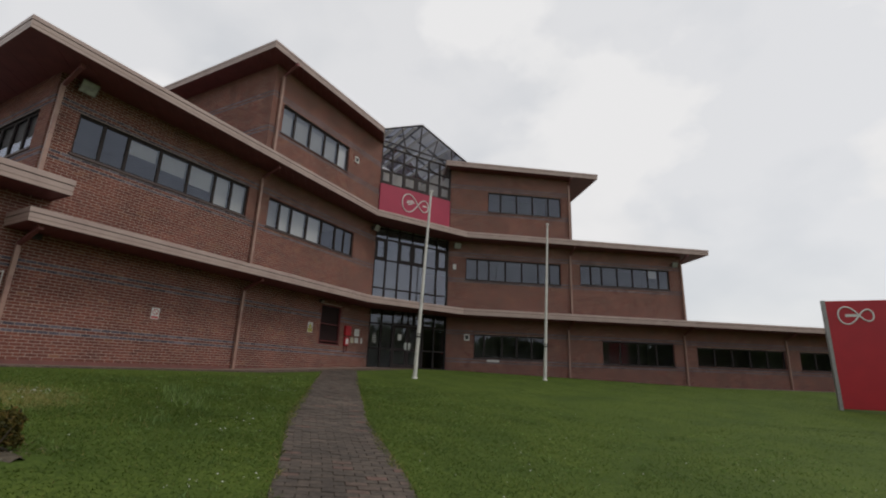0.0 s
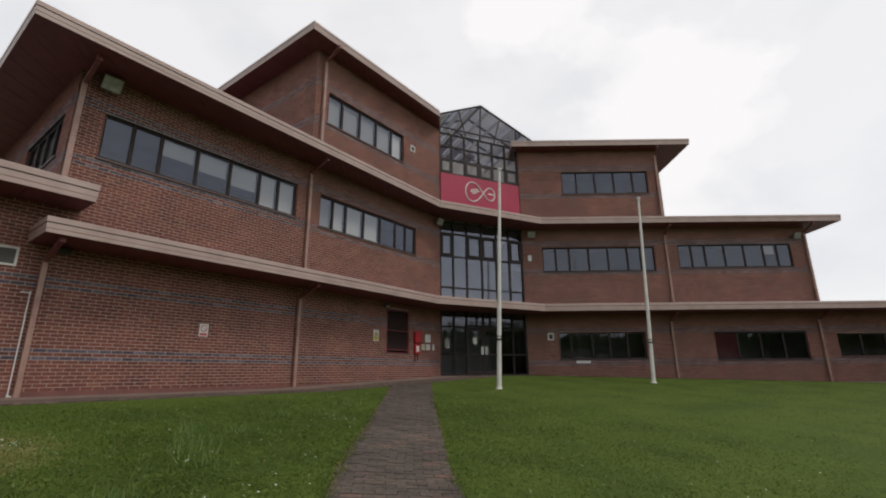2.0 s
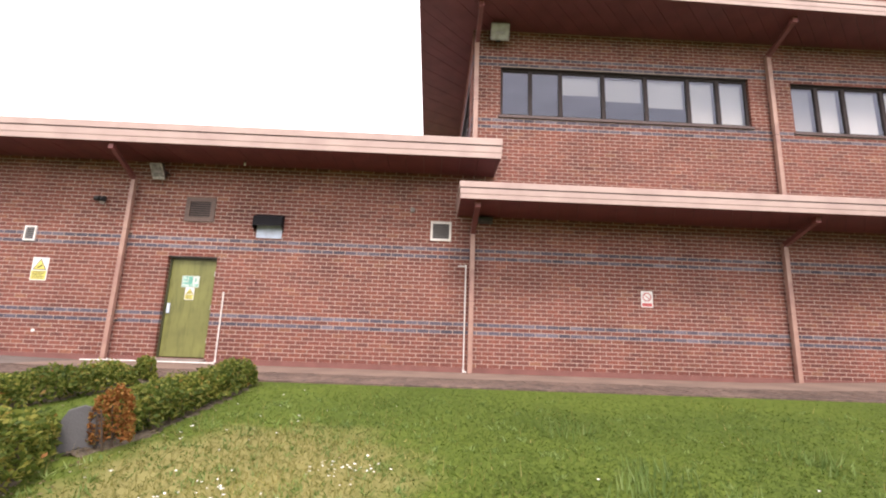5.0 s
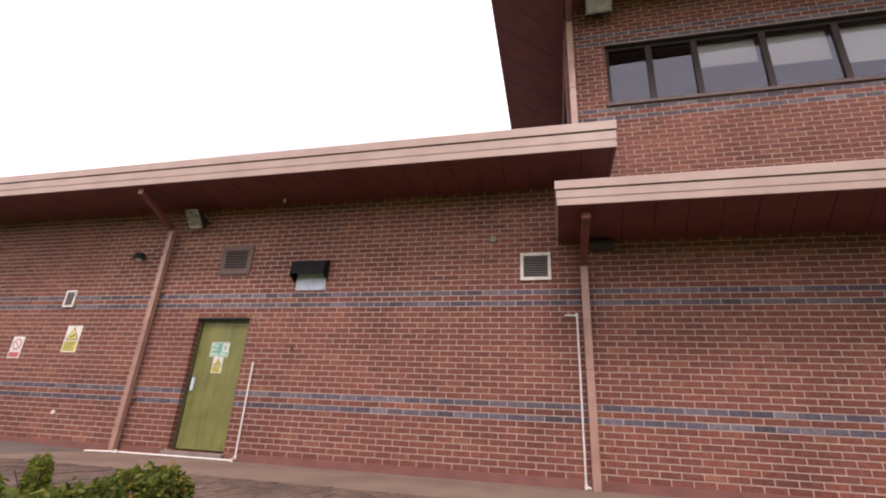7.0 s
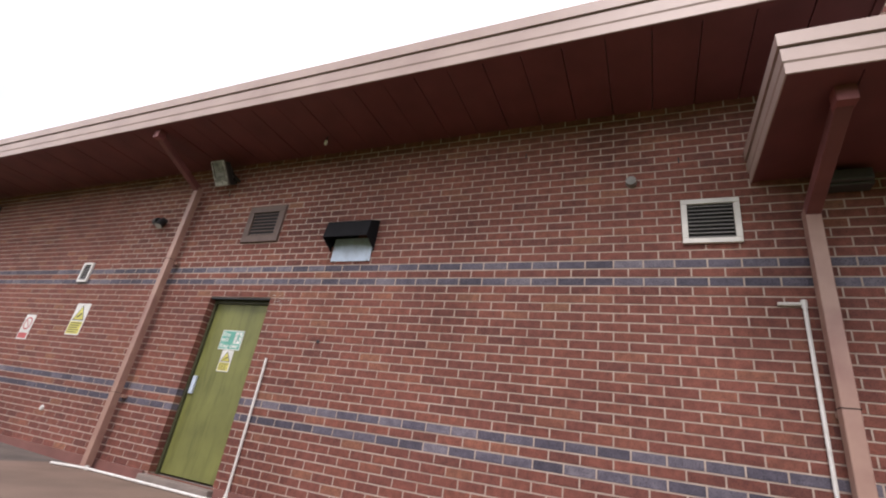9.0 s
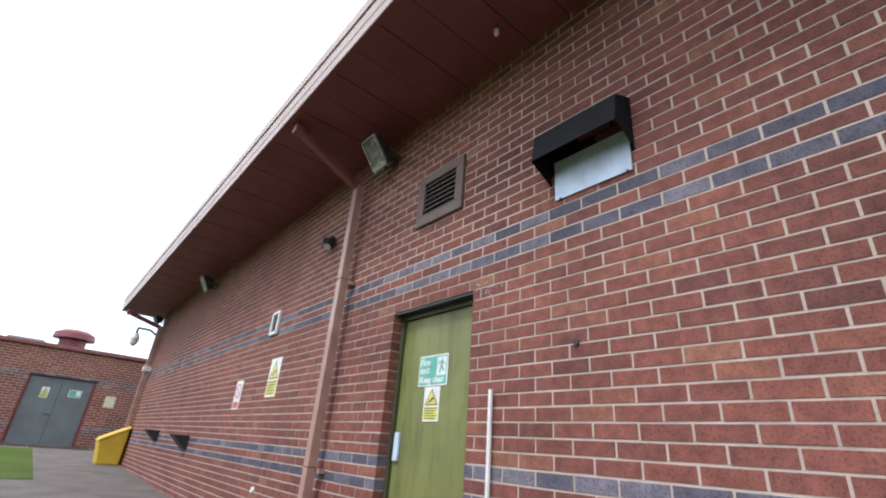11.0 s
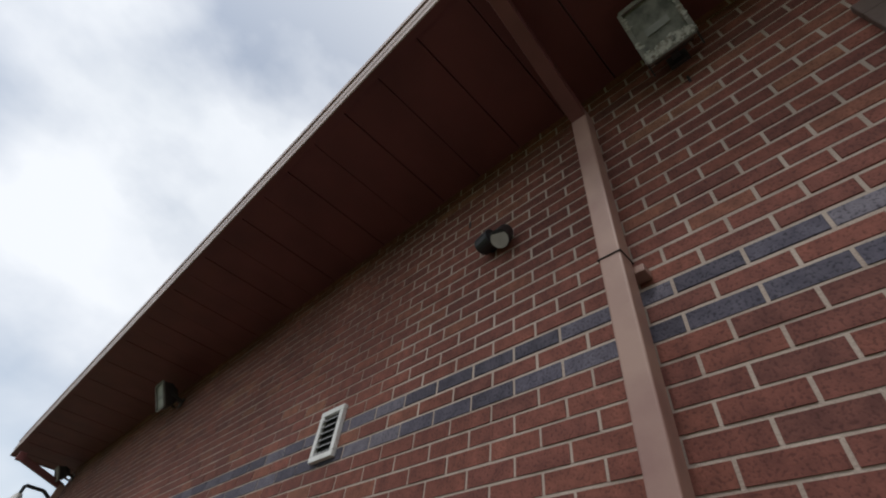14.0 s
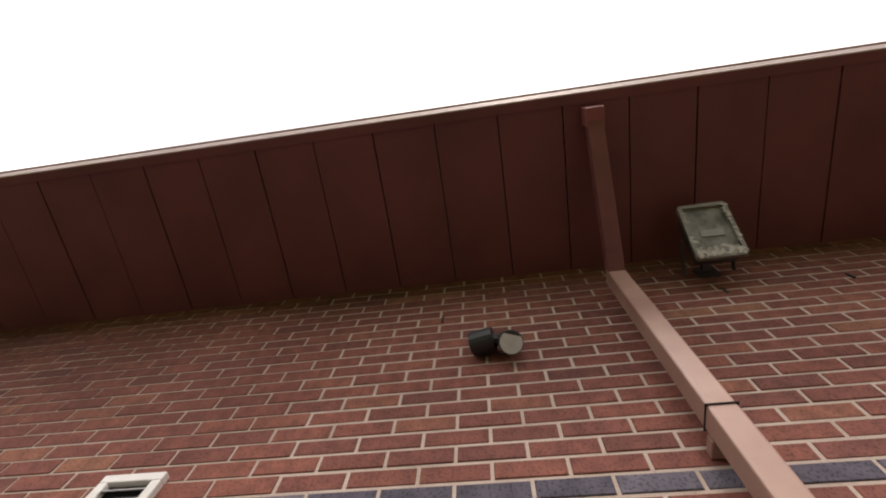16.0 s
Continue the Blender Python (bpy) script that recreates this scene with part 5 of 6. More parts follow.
def floodlight(fr, s, z, out, label, aim=-38, size=1.0, mat=None, wide=0.13, tall=0.11, flaking=False):
    """Weathered box floodlight on a bracket, its glass tilted down."""
    f = thing("floodlight", fr(s, 0, z), label, "floodlight")
    mat = mat or M_RUST
    c = fr(s, out, z)
    dn = (fr(0, 1, 0) - fr(0, 0, 0)).normalized()
    sd = (fr(1, 0, 0) - fr(0, 0, 0)).normalized()
    a = radians(aim)
    fw = dn * math.cos(a) + Vector((0, 0, math.sin(a)))
    up = sd.cross(fw) * -1
    if up.z < 0:
        up = -up
    w, h, d = wide * size, tall * size, 0.13 * size
    ring = ((-1, -1), (1, -1), (1, 1), (-1, 1))
    rear, back, front = ([c + fw * k + sd * i * w * q + up * j * h * q for i, j in ring] for k, q in ((-d, 0.5), (-d * 0.62, 0.84), (0.02, 1.0)))
    me = Mesh()
    me.hexa(rear + back, 0, (1,))
    me.hexa(back + front, 0, (0,))
    housing = part("housing", me, M_DGREY if size < 1.2 else mat, f, "", 0.006)
    fins = Mesh()
    for i in (-0.6, -0.2, 0.2, 0.6):
        fins.bar(c - fw * d * 0.95 + sd * i * w * 0.7 - up * h * 0.45, c - fw * d * 0.95 + sd * i * w * 0.7 + up * h * 0.45, 0.012, 0.05, sd)
    part("cooling_fins", fins, M_DGREY, housing)
    rim = Mesh()
    for i in range(4):
        j = (i + 1) % 4
        rim.bar(front[i] + fw * 0.012, front[j] + fw * 0.012, 0.022, 0.022, fw)
    part("rim", rim, mat, f)
    gl = Mesh()
    gl.face([q + fw * 0.008 for q in front])
    lens = part("lens", gl, M_DIRTYLENS if flaking else M_LENS, f, "cloudy grey lens")
    rf = Mesh()
    rf.bar(c + fw * 0.031 - sd * w * 0.5 - up * h * 0.1, c + fw * 0.031 + sd * w * 0.5 - up * h * 0.1, 0.04 * size, 0.004, up)
    part("reflector", rf, M_GREY, lens, "pale strip of the lamp behind the lens")
    if flaking:
        fk, r = Mesh(), random.Random(21)
        for _ in range(120):
            k = r.random()
            u, v = r.uniform(-0.97, 0.97), -1 + abs(r.gauss(0, 0.16))
            if k > 0.72:
                u, v = math.copysign(1 - abs(r.gauss(0, 0.05)), u), r.uniform(-0.9, 0.98)
            o = c + fw * r.uniform(0.044, 0.047) + sd * u * w + up * v * h
            n = r.randint(4, 6)
            fk.face([o + sd * r.uniform(0.4, 1) * 0.02 * math.cos(6.283 * q / n) + up * r.uniform(0.4, 1) * 0.013 * math.sin(6.283 * q / n) for q in range(n)])
        part("paint_flakes", fk, M_FLAKE, f, "pale flaking paint along the lower edge", kind="stuff")
    br = Mesh()
    br.bar(fr(s, 0.0, z + 0.02), c - fw * d * 0.6, 0.04, 0.03, sd)
    br.fbox(fr, s - 0.05, s + 0.05, 0.0, 0.02, z - 0.04, z + 0.06)
    for i in (-1, 1):
        arm = Mesh()
        arm.bar(c + sd * i * (w + 0.012) - fw * d * 0.35, fr(s, 0.02, z - 0.02) + sd * i * (w + 0.012), 0.008, 0.03, sd)
        part("bracket_arm", arm, M_DGREY, f)
    part("bracket", br, M_DGREY, f)
    return f


M_DIRTYLENS = node_material("dirty_lens", (0.24, 0.235, 0.215), 0.35, dark=(0.1, 0.098, 0.09), scale=16, amount=0.35, bump=0.1)
M_FLAKE = node_material("flaking_pale_paint", (0.55, 0.54, 0.5), 0.8, dark=(0.2, 0.17, 0.14), scale=45, amount=0.3, bump=0.4)
M_LENS = node_material("cloudy_lens", (0.36, 0.36, 0.32), 0.3, dark=(0.22, 0.22, 0.19), scale=7, amount=0.4, bump=0.02)
floodlight(FL, -2.04, 3.705, 0.235, "weathered grey box floodlight with flaking paint under the soffit", -37, wide=0.115, tall=0.16, flaking=True)
floodlight(FL, -8.35, 3.7, 0.24, "weathered grey box floodlight under the soffit", -30, wide=0.115, tall=0.15)
floodlight(FL, -13.2, 3.72, 0.24, "weathered grey box floodlight at the far corner", -30)
floodlight(FL, 4.9, 7.25, 0.3, "pale box floodlight under the first floor eaves", -28, 1.5)
floodlight(FL, 18.25, 7.2, 0.3, "pale box floodlight beside the entrance glazing", -28, 1.4)
floodlight(FR, 0.45, 7.15, 0.3, "pale box floodlight beside the entrance glazing", -28, 1.4)
floodlight(FR, 13.9, 6.95, 0.3, "pale box floodlight at the end of the angled wing", -28, 1.3)
floodlight(FL, 15.0, 2.9, 0.12, "small grey wall light over the hatch", -50, 0.6)


M_SPOTLENS = node_material("spot_lens", (0.52, 0.52, 0.5), 0.25, dark=(0.4, 0.4, 0.38), scale=20, bump=0.02)


def spot(fr, s, z):
    f = thing("spotlight", fr(s, 0, z), "small black cylinder spotlight with a grey lens on the brick wall", "spotlight")
    me = Mesh()
    me.tube(fr(s - 0.15, 0.05, z), fr(s - 0.045, 0.075, z - 0.005), 0.054, 0.054, 18)
    me.tube(fr(s - 0.1, 0.0, z), fr(s - 0.1, 0.05, z), 0.035, n=12)
    part("mount", me, M_BLACK, f, "", 0.005)
    b = Mesh()
    b.tube(fr(s + 0.01, 0.035, z + 0.03), fr(s + 0.025, 0.1, z - 0.095), 0.046, 0.054, 20)
    barrel = part("barrel", b, M_BLACK, f, "", 0.005)
    c = Mesh()
    c.tube(fr(s + 0.025, 0.1, z - 0.095), fr(s + 0.0255, 0.102, z - 0.098), 0.049, 0.049, 20)
    part("lens", c, M_SPOTLENS, barrel, "pale grey lens")
    k = Mesh()
    k.tube(fr(s - 0.06, 0.07, z - 0.005), fr(s + 0.02, 0.05, z + 0.005), 0.028, n=12)
    part("knuckle", k, M_BLACK, f)


spot(FL, -3.17, 3.12)


def vent(fr, s0, s1, z0, z1, frame_w, mats, label, slats=6, deep=0.03):
    v = thing("wall_vent", fr((s0 + s1) / 2, 0, z0), label, "vent")
    me = Mesh()
    for a, b, c, d in ((s0, s1, z0, z0 + frame_w), (s0, s1, z1 - frame_w, z1), (s0, s0 + frame_w, z0 + frame_w, z1 - frame_w), (s1 - frame_w, s1, z0 + frame_w, z1 - frame_w)):
        me.fbox(fr, a, b, 0.0, deep, c, d)
    part("frame", me, mats[0], v, "", 0.004)
    k = Mesh()
    k.fbox(fr, s0 + frame_w, s1 - frame_w, 0.001, 0.006, z0 + frame_w, z1 - frame_w)
    part("backing", k, M_BLACK, v)
    for i in range(slats):
        h = (z1 - z0 - 2 * frame_w) / slats
        zc = z0 + frame_w + (i + 0.5) * h
        sm = Mesh()
        sm.hexa([fr(s0 + frame_w, 0.01, zc - h * 0.05), fr(s1 - frame_w, 0.01, zc - h * 0.05), fr(s1 - frame_w, 0.028, zc - h * 0.42), fr(s0 + frame_w, 0.028, zc - h * 0.42),
                 fr(s0 + frame_w, 0.01, zc + h * 0.1), fr(s1 - frame_w, 0.01, zc + h * 0.1), fr(s1 - frame_w, 0.028, zc - h * 0.27), fr(s0 + frame_w, 0.028, zc - h * 0.27)])
        part("slat", sm, mats[1], v)
    return v


M_MESH = node_material("grey_vent_mesh", (0.2, 0.19, 0.175), 0.7, scale=9)
M_BROWN = node_material("brown_vent_paint", (0.15, 0.1, 0.082), 0.6, scale=7, bump=0.1)
vent(FL, -1.5, -0.9, 2.73, 3.24, 0.09, (M_BROWN, M_BROWN), "brown louvred metal vent in the brick wall", 7)
vent(FL, 3.55, 3.98, 2.53, 2.94, 0.045, (M_CREAM, M_MESH), "square white-framed vent with a dark mesh", 9)
vent(FL, -4.62, -4.385, 2.19, 2.5, 0.035, (M_WHITE, M_GREY), "small white louvred plastic vent", 6)
vent(FL, 16.4, 16.7, 10.2, 10.5, 0.05, (M_WHITE, M_DGREY), "small white vent on the top storey", 4)
vent(FR, 1.0, 1.3, 1.84, 2.18, 0.06, (M_WHITE, M_DGREY), "small white vent beside a dark window", 4)

hood = thing("extract_hood", FL(0.245, 0, 2.4), "black metal weather hood over a bright plate on the wall", "vent hood")
me = Mesh()
s0, s1 = -0.045, 0.535
me.hexa([FL(s0, 0.2, 2.66), FL(s1, 0.2, 2.66), FL(s1, 0.0, 2.56), FL(s0, 0.0, 2.56), FL(s0, 0.17, 2.86), FL(s1, 0.17, 2.86), FL(s1, 0.0, 2.94), FL(s0, 0.0, 2.94)], 0, (0,))
part("cover", me, node_material("matt_black_paint", (0.012, 0.012, 0.014), 0.85, scale=8, bump=0.05, spec=0.12), hood, "", 0.006)
me = Mesh()
me.fbox(FL, s0 + 0.04, s1 - 0.025, 0.004, 0.012, 2.44, 2.72)
back_plate = part("back_plate", me, M_PLATE, hood, "bright galvanised plate with blue sky reflection in its colour")
for sx, zx in ((s0 + 0.08, 2.44), (s1 - 0.05, 2.44)):
    b = Mesh()
    b.tube(FL(sx, 0.012, zx), FL(sx, 0.017, zx), 0.008, n=8)
    part("screw", b, M_DGREY, back_plate)

rnd = Mesh()
rnd.tube(FL(3.16, 0.0, 3.17), FL(3.16, 0.05, 3.17), 0.05, 0.045, 16)
solid("round_vent_cap", rnd, M_RUST, "small round grey cap on the brick wall", "vent cap", base=FL(3.16, 0, 3.12))
for sx, zx in ((-3.48, 3.48), (2.15, 3.6), (3.56, 3.37), (-2.05, 3.5), (-1.45, 3.52), (0.1, 1.53)):
    wp = Mesh()
    wp.fbox(FL, sx - 0.006, sx + 0.006, 0.0, 0.006, zx - 0.028, zx + 0.028) if zx > 2 else wp.tube(FL(sx, 0, zx), FL(sx, 0.012, zx), 0.018, n=10)
    solid("weep_hole" if zx > 2 else "wall_plug", wp, M_BLACK, "dark weep hole liner in a brick joint" if zx > 2 else "dark plug in the brick wall", "weep hole" if zx > 2 else "plug")


def conduit(pts, label):
    c = thing("conduit", pts[-1], label, "conduit")
    me = Mesh()
    for a, b in zip(pts, pts[1:]):
        me.tube(a, b, 0.014, n=8)
    part("tube", me, M_WHITE, c)
    for a in pts[1:-1]:
        e = Mesh()
        a = Vector(a)
        e.tube(a - Vector((0, 0, 0.03)), a + Vector((0, 0, 0.03)), 0.02, n=8)
        part("elbow", e, M_WHITE, c)
    return c


conduit([FL(-0.5, 0.03, 1.31), FL(-0.5, 0.03, -0.03), FL(-0.49, 0.11, -0.064), FL(-2.45, 0.17, -0.064), FL(-2.85, 0.32, -0.066)], "thin white plastic conduit running down beside the fire door")
conduit([FL(4.14, 0.02, 2.02), FL(4.3, 0.02, 2.02), FL(4.3, 0.03, -0.05), FL(4.36, 0.05, -0.07)], "thin white plastic conduit beside the downpipe")

sn = thing("soffit_sensor", FL(-0.28, 0.32, 3.88), "small white capsule hanging from the maroon soffit", "sensor")
me = Mesh()
me.tube(FL(-0.28, 0.32, 3.925), FL(-0.28, 0.32, 3.985), 0.008, n=8)
part("stem", me, M_DGREY, sn)
me = Mesh()
me.tube(FL(-0.28, 0.32, 3.93), FL(-0.28, 0.32, 3.915), 0.01, 0.02, 14)
me.tube(FL(-0.28, 0.32, 3.915), FL(-0.28, 0.32, 3.875), 0.02, 0.02, 14)
me.tube(FL(-0.28, 0.32, 3.875), FL(-0.28, 0.32, 3.86), 0.02, 0.012, 14)
part("body", me, M_WHITE, sn)

bl = thing("bulkhead_light", FL(4.68, 0, 2.93), "grey box light fixed under the lower roof", "wall light")
me = Mesh()
me.fbox(FL, 4.53, 4.83, 0.0, 0.12, 2.93, 3.06)
part("body", me, M_DGREY, bl, "", 0.015)
me = Mesh()
me.fbox(FL, 4.545, 4.815, 0.121, 0.17, 2.945, 3.045)
part("diffuser", me, M_DGREY, bl, "dull dark grey cover", 0.015)

pc = Mesh()
pc.tube(FL(-4.06, 0.0, 0.43), FL(-4.06, 0.02, 0.43), 0.035, 0.03, 14)
solid("pipe_cap", pc, M_WHITE, "small pale round cap low on the brick wall", "pipe cap", base=FL(-4.06, 0, 0.39))

# ---- the green fire door ----
fd = thing("door_1", FL((DOOR[0] + DOOR[1]) / 2, -0.1, 0.0), "closed olive-green steel fire exit door in a brick reveal", "door", kind="structure")
me = Mesh()
for a, b, c, d in ((DOOR[0], DOOR[0] + 0.035, 0.0, 1.945), (DOOR[1] - 0.035, DOOR[1], 0.0, 1.945), (DOOR[0], DOOR[1], 1.945, 1.994)):
    me.fbox(FL, a, b, -0.2, -0.085, c, d)
part("door_frame", me, M_DOORFRAME, fd, "green steel door frame with the reveal's shade in its colour", 0.004)
me = Mesh()
me.fbox(FL, DOOR[0] + 0.038, DOOR[1] - 0.038, -0.16, -0.115, 0.02, 1.942)
leaf = part("leaf", me, M_GREEN, fd, "", 0.004)
me = Mesh()
me.fbox(FL, DOOR[0] + 0.002, DOOR[1] - 0.002, -0.084, -0.012, 1.982, 1.996)
part("lintel", me, M_BLACK, fd, "black steel lintel edge")
me = Mesh()
me.fbox(FL, DOOR[0] + 0.062, DOOR[0] + 0.12, -0.114, -0.09, 0.86, 1.06)
part("lock_plate", me, M_PLATE, leaf, "bright steel lock plate", 0.004)
for zz in (0.35, 1.0, 1.68):
    me = Mesh()
    me.tube(FL(DOOR[1] - 0.05, -0.108, zz - 0.05), FL(DOOR[1] - 0.05, -0.108, zz + 0.05), 0.01, n=8)
    part("hinge", me, M_STEEL, leaf)
sm, rs = Mesh(), random.Random(44)
for _ in range(34):
    cs, cz, n = -0.7 + abs(rs.gauss(0, 0.13)), 2.0 - abs(rs.gauss(0, 0.1)) + rs.choice((0, 0.04)), rs.randint(5, 7)
    q = rs.uniform(0.003, 0.01)
    sm.face([FL(cs + q * rs.uniform(0.5, 1.3) * math.cos(6.283 * k / n), 0.0035, cz + 0.7 * q * rs.uniform(0.5, 1.3) * math.sin(6.283 * k / n)) for k in range(n)])
tagged(link_mesh("mortar_smears", sm, [M_FLAKE]), "pale mortar smears on the bricks beside the door", "smears", kind="stuff")
me = Mesh()
me.fbox(FL, DOOR[0] - 0.04, DOOR[1] + 0.04, -0.22, 0.09, -0.14, 0.0)
solid("door_step", me, M_STEP, "low concrete threshold under the fire door", "step", "structure", 0.01)


def text_on(parent, body, fr, s, z, out, size, mat):
    """Raised lettering from the built-in font, as mesh."""
    cu = bpy.data.curves.new("lettering", "FONT")
    cu.body, cu.size, cu.extrude, cu.offset = body, size, 0.0006, 0.0012
    tmp = new("lettering_tmp", cu)
    data = bpy.data.meshes.new_from_object(tmp.evaluated_get(bpy.context.evaluated_depsgraph_get()))
    bpy.data.objects.remove(tmp)
    o = fr(s, out, z)
    sd, up = (fr(1, 0, 0) - fr(0, 0, 0)), Vector((0, 0, 1))
    nn = fr(0, 1, 0) - fr(0, 0, 0)
    root = parent
    while root.parent:
        root = root.parent
    for v in data.vertices:
        v.co = o + sd * v.co.x + up * v.co.y + nn * v.co.z - root.location
    data.materials.clear()
    data.materials.append(mat)
    ob = new("lettering", data)
    ob.parent = parent
    return tagged(ob, kind="stuff")


def sign(fr, s0, s1, z0, z1, mat, label, out=0.0):
    g = thing("sign", fr((s0 + s1) / 2, out, z0), label, "sign")
    me = Mesh()
    me.fbox(fr, s0, s1, out, out + 0.005, z0, z1)
    part("plate", me, mat, g, "", 0.001)
    return g


def patch(g, fr, name, pts, out, mat, label=""):
    me = Mesh()
    me.face([fr(s, out, z) for s, z in pts])
    lo = [fr(s, out - 0.001, z) for s, z in pts]
    me.face(list(reversed(lo)))
    return part(name, me, mat, g, label)


def hazard(g, fr, s0, s1, z0, z1, out):
    """White top with a yellow triangle and a yellow block with lines of print."""
    w, h = s1 - s0, z1 - z0
    c = (s0 + s1) / 2
    patch(g, fr, "triangle_rim", [(c - 0.42 * w, z0 + 0.46 * h), (c + 0.42 * w, z0 + 0.46 * h), (c, z0 + 0.95 * h)], out, M_SIGNK)
    tri = patch(g, fr, "triangle", [(c - 0.35 * w, z0 + 0.49 * h), (c + 0.35 * w, z0 + 0.49 * h), (c, z0 + 0.89 * h)], out + 0.001, M_SIGNY)
    patch(tri, fr, "pictogram", [(c - 0.17 * w, z0 + 0.55 * h), (c - 0.10 * w, z0 + 0.52 * h), (c + 0.17 * w, z0 + 0.66 * h), (c + 0.1 * w, z0 + 0.7 * h)], out + 0.002, M_SIGNK)
    block = patch(g, fr, "print_block", [(s0 + 0.05 * w, z0 + 0.04 * h), (s1 - 0.05 * w, z0 + 0.04 * h), (s1 - 0.05 * w, z0 + 0.42 * h), (s0 + 0.05 * w, z0 + 0.42 * h)], out, M_SIGNY)
    for k in range(5):
        z = z0 + (0.36 - 0.07 * k) * h
        patch(block, fr, "print_line", [(s0 + 0.1 * w, z), (s1 - (0.1 + 0.08 * (k % 3)) * w, z), (s1 - (0.1 + 0.08 * (k % 3)) * w, z + 0.025 * h), (s0 + 0.1 * w, z + 0.025 * h)], out + 0.001, M_SIGNK)


DO = -0.114
fs = sign(FL, -1.42, -1.08, 1.39, 1.62, M_SIGNW, "green and white fire exit keep clear sign on the door", DO)
patch(fs, FL, "green_field", [(-1.41, 1.4), (-1.09, 1.4), (-1.09, 1.61), (-1.41, 1.61)], DO + 0.006, M_SIGNG)
patch(fs, FL, "white_field", [(-1.205, 1.465), (-1.1, 1.465), (-1.1, 1.6), (-1.205, 1.6)], DO + 0.0065, M_SIGNW)
for pts in ([(-1.175, 1.48), (-1.16, 1.475), (-1.145, 1.53), (-1.16, 1.535)], [(-1.15, 1.52), (-1.12, 1.485), (-1.112, 1.495), (-1.14, 1.535)], [(-1.165, 1.53), (-1.14, 1.53), (-1.13, 1.57), (-1.155, 1.575)], [(-1.19, 1.55), (-1.155, 1.56), (-1.155, 1.57), (-1.19, 1.56)], [(-1.135, 1.55), (-1.112, 1.54), (-1.112, 1.55), (-1.135, 1.565)], [(-1.15, 1.577), (-1.135, 1.577), (-1.135, 1.592), (-1.15, 1.592)]):
    patch(fs, FL, "pictogram", pts, DO + 0.008, M_SIGNG)
text_on(fs, "Fire", FL, -1.4, 1.545, DO + 0.007, 0.074, M_SIGNW)
text_on(fs, "exit", FL, -1.4, 1.487, DO + 0.007, 0.074, M_SIGNW)
text_on(fs, "Keep clear", FL, -1.4, 1.416, DO + 0.007, 0.066, M_SIGNW)
hs = sign(FL, -1.33, -1.15, 1.14, 1.385, M_SIGNW, "white and yellow hazard sign with a black triangle on the door", DO)
hazard(hs, FL, -1.33, -1.15, 1.14, 1.385, DO + 0.006)
hs = sign(FL, -4.34, -4.02, 1.40, 1.86, M_SIGNW, "white and yellow hazard sign with a black triangle on brick")
hazard(hs, FL, -4.34, -4.02, 1.40, 1.86, 0.006)


def prohibition(fr, s0, s1, z0, z1, label):
    g = sign(fr, s0, s1, z0, z1, M_SIGNW, label)
    c, zc, r = (s0 + s1) / 2, z0 + (z1 - z0) * 0.64, (s1 - s0) * 0.38
    me = Mesh()
    for i in range(24):
        a, b = 2 * math.pi * i / 24, 2 * math.pi * (i + 1) / 24
        me.face([fr(c + q * r * math.cos(t), 0.0065, zc + q * r * math.sin(t)) for q, t in ((1, a), (1, b), (0.78, b), (0.78, a))])
    part("ring", me, M_SIGNR, g)
    patch(g, fr, "bar", [(c - 0.6 * r, zc + 0.5 * r), (c - 0.5 * r, zc + 0.62 * r), (c + 0.6 * r, zc - 0.5 * r), (c + 0.5 * r, zc - 0.62 * r)], 0.0075, M_SIGNR)
    patch(g, fr, "print_block", [(s0 + 0.02, z0 + 0.02), (s1 - 0.02, z0 + 0.02), (s1 - 0.02, z0 + (z1 - z0) * 0.26), (s0 + 0.02, z0 + (z1 - z0) * 0.26)], 0.0065, M_SIGNR)
    return g


prohibition(FL, -5.5, -5.24, 1.28, 1.66, "white sign with a red prohibition ring on the brick wall")
prohibition(FL, 7.9, 8.14, 1.33, 1.66, "white sign with a red prohibition ring on the long wall")
hs = sign(FL, 14.4, 14.68, 1.53, 1.95, M_SIGNW, "white and yellow hazard sign beside the dark hatch")
hazard(hs, FL, 14.4, 14.68, 1.53, 1.95, 0.006)
sign(FL, 17.5, 17.86, 1.62, 1.95, M_SIGNW, "white notice on the brick wall near the entrance")
sign(FL, 17.25, 17.48, 1.28, 1.53, M_CREAMS, "small cream notice on the brick wall")
sign(FL, 17.56, 17.83, 1.3, 1.54, M_SIGNW, "small grey and white notice on the brick wall")
sign(FL, 18.0, 18.14, 1.3, 1.55, M_SIGNW, "narrow white notice at the corner")
sign(FR, 2.3, 3.0, 0.74, 0.87, M_SIGNW, "white name plate under a dark window")
fp = thing("fire_point_box", FL(16.9, 0, 1.1), "red fire point boxes fixed to the brick wall", "box")
me = Mesh()
me.fbox(FL, 16.72, 17.1, 0.0, 0.14, 1.58, 2.02)
part("upper_box", me, M_REDP, fp, "", 0.02)
me = Mesh()
me.fbox(FL, 16.74, 17.04, 0.0, 0.1, 1.12, 1.52)
part("lower_box", me, M_REDP, fp, "", 0.02)
me = Mesh()
me.fbox(FL, 16.8, 16.98, 0.101, 0.104, 1.2, 1.44)
part("label_plate", me, M_SIGNW, fp)
for sx, zl in ((16.8, 0.8), (16.98, 0.86)):
    me = Mesh()
    me.tube(FL(sx, 0.03, zl), FL(sx, 0.03, 1.13), 0.022, n=10)
    part("stub_pipe", me, M_MAROON, fp)
al = Mesh()
al.fbox(FR, 0.25, 0.42, 0.0, 0.12, 5.8, 6.1)
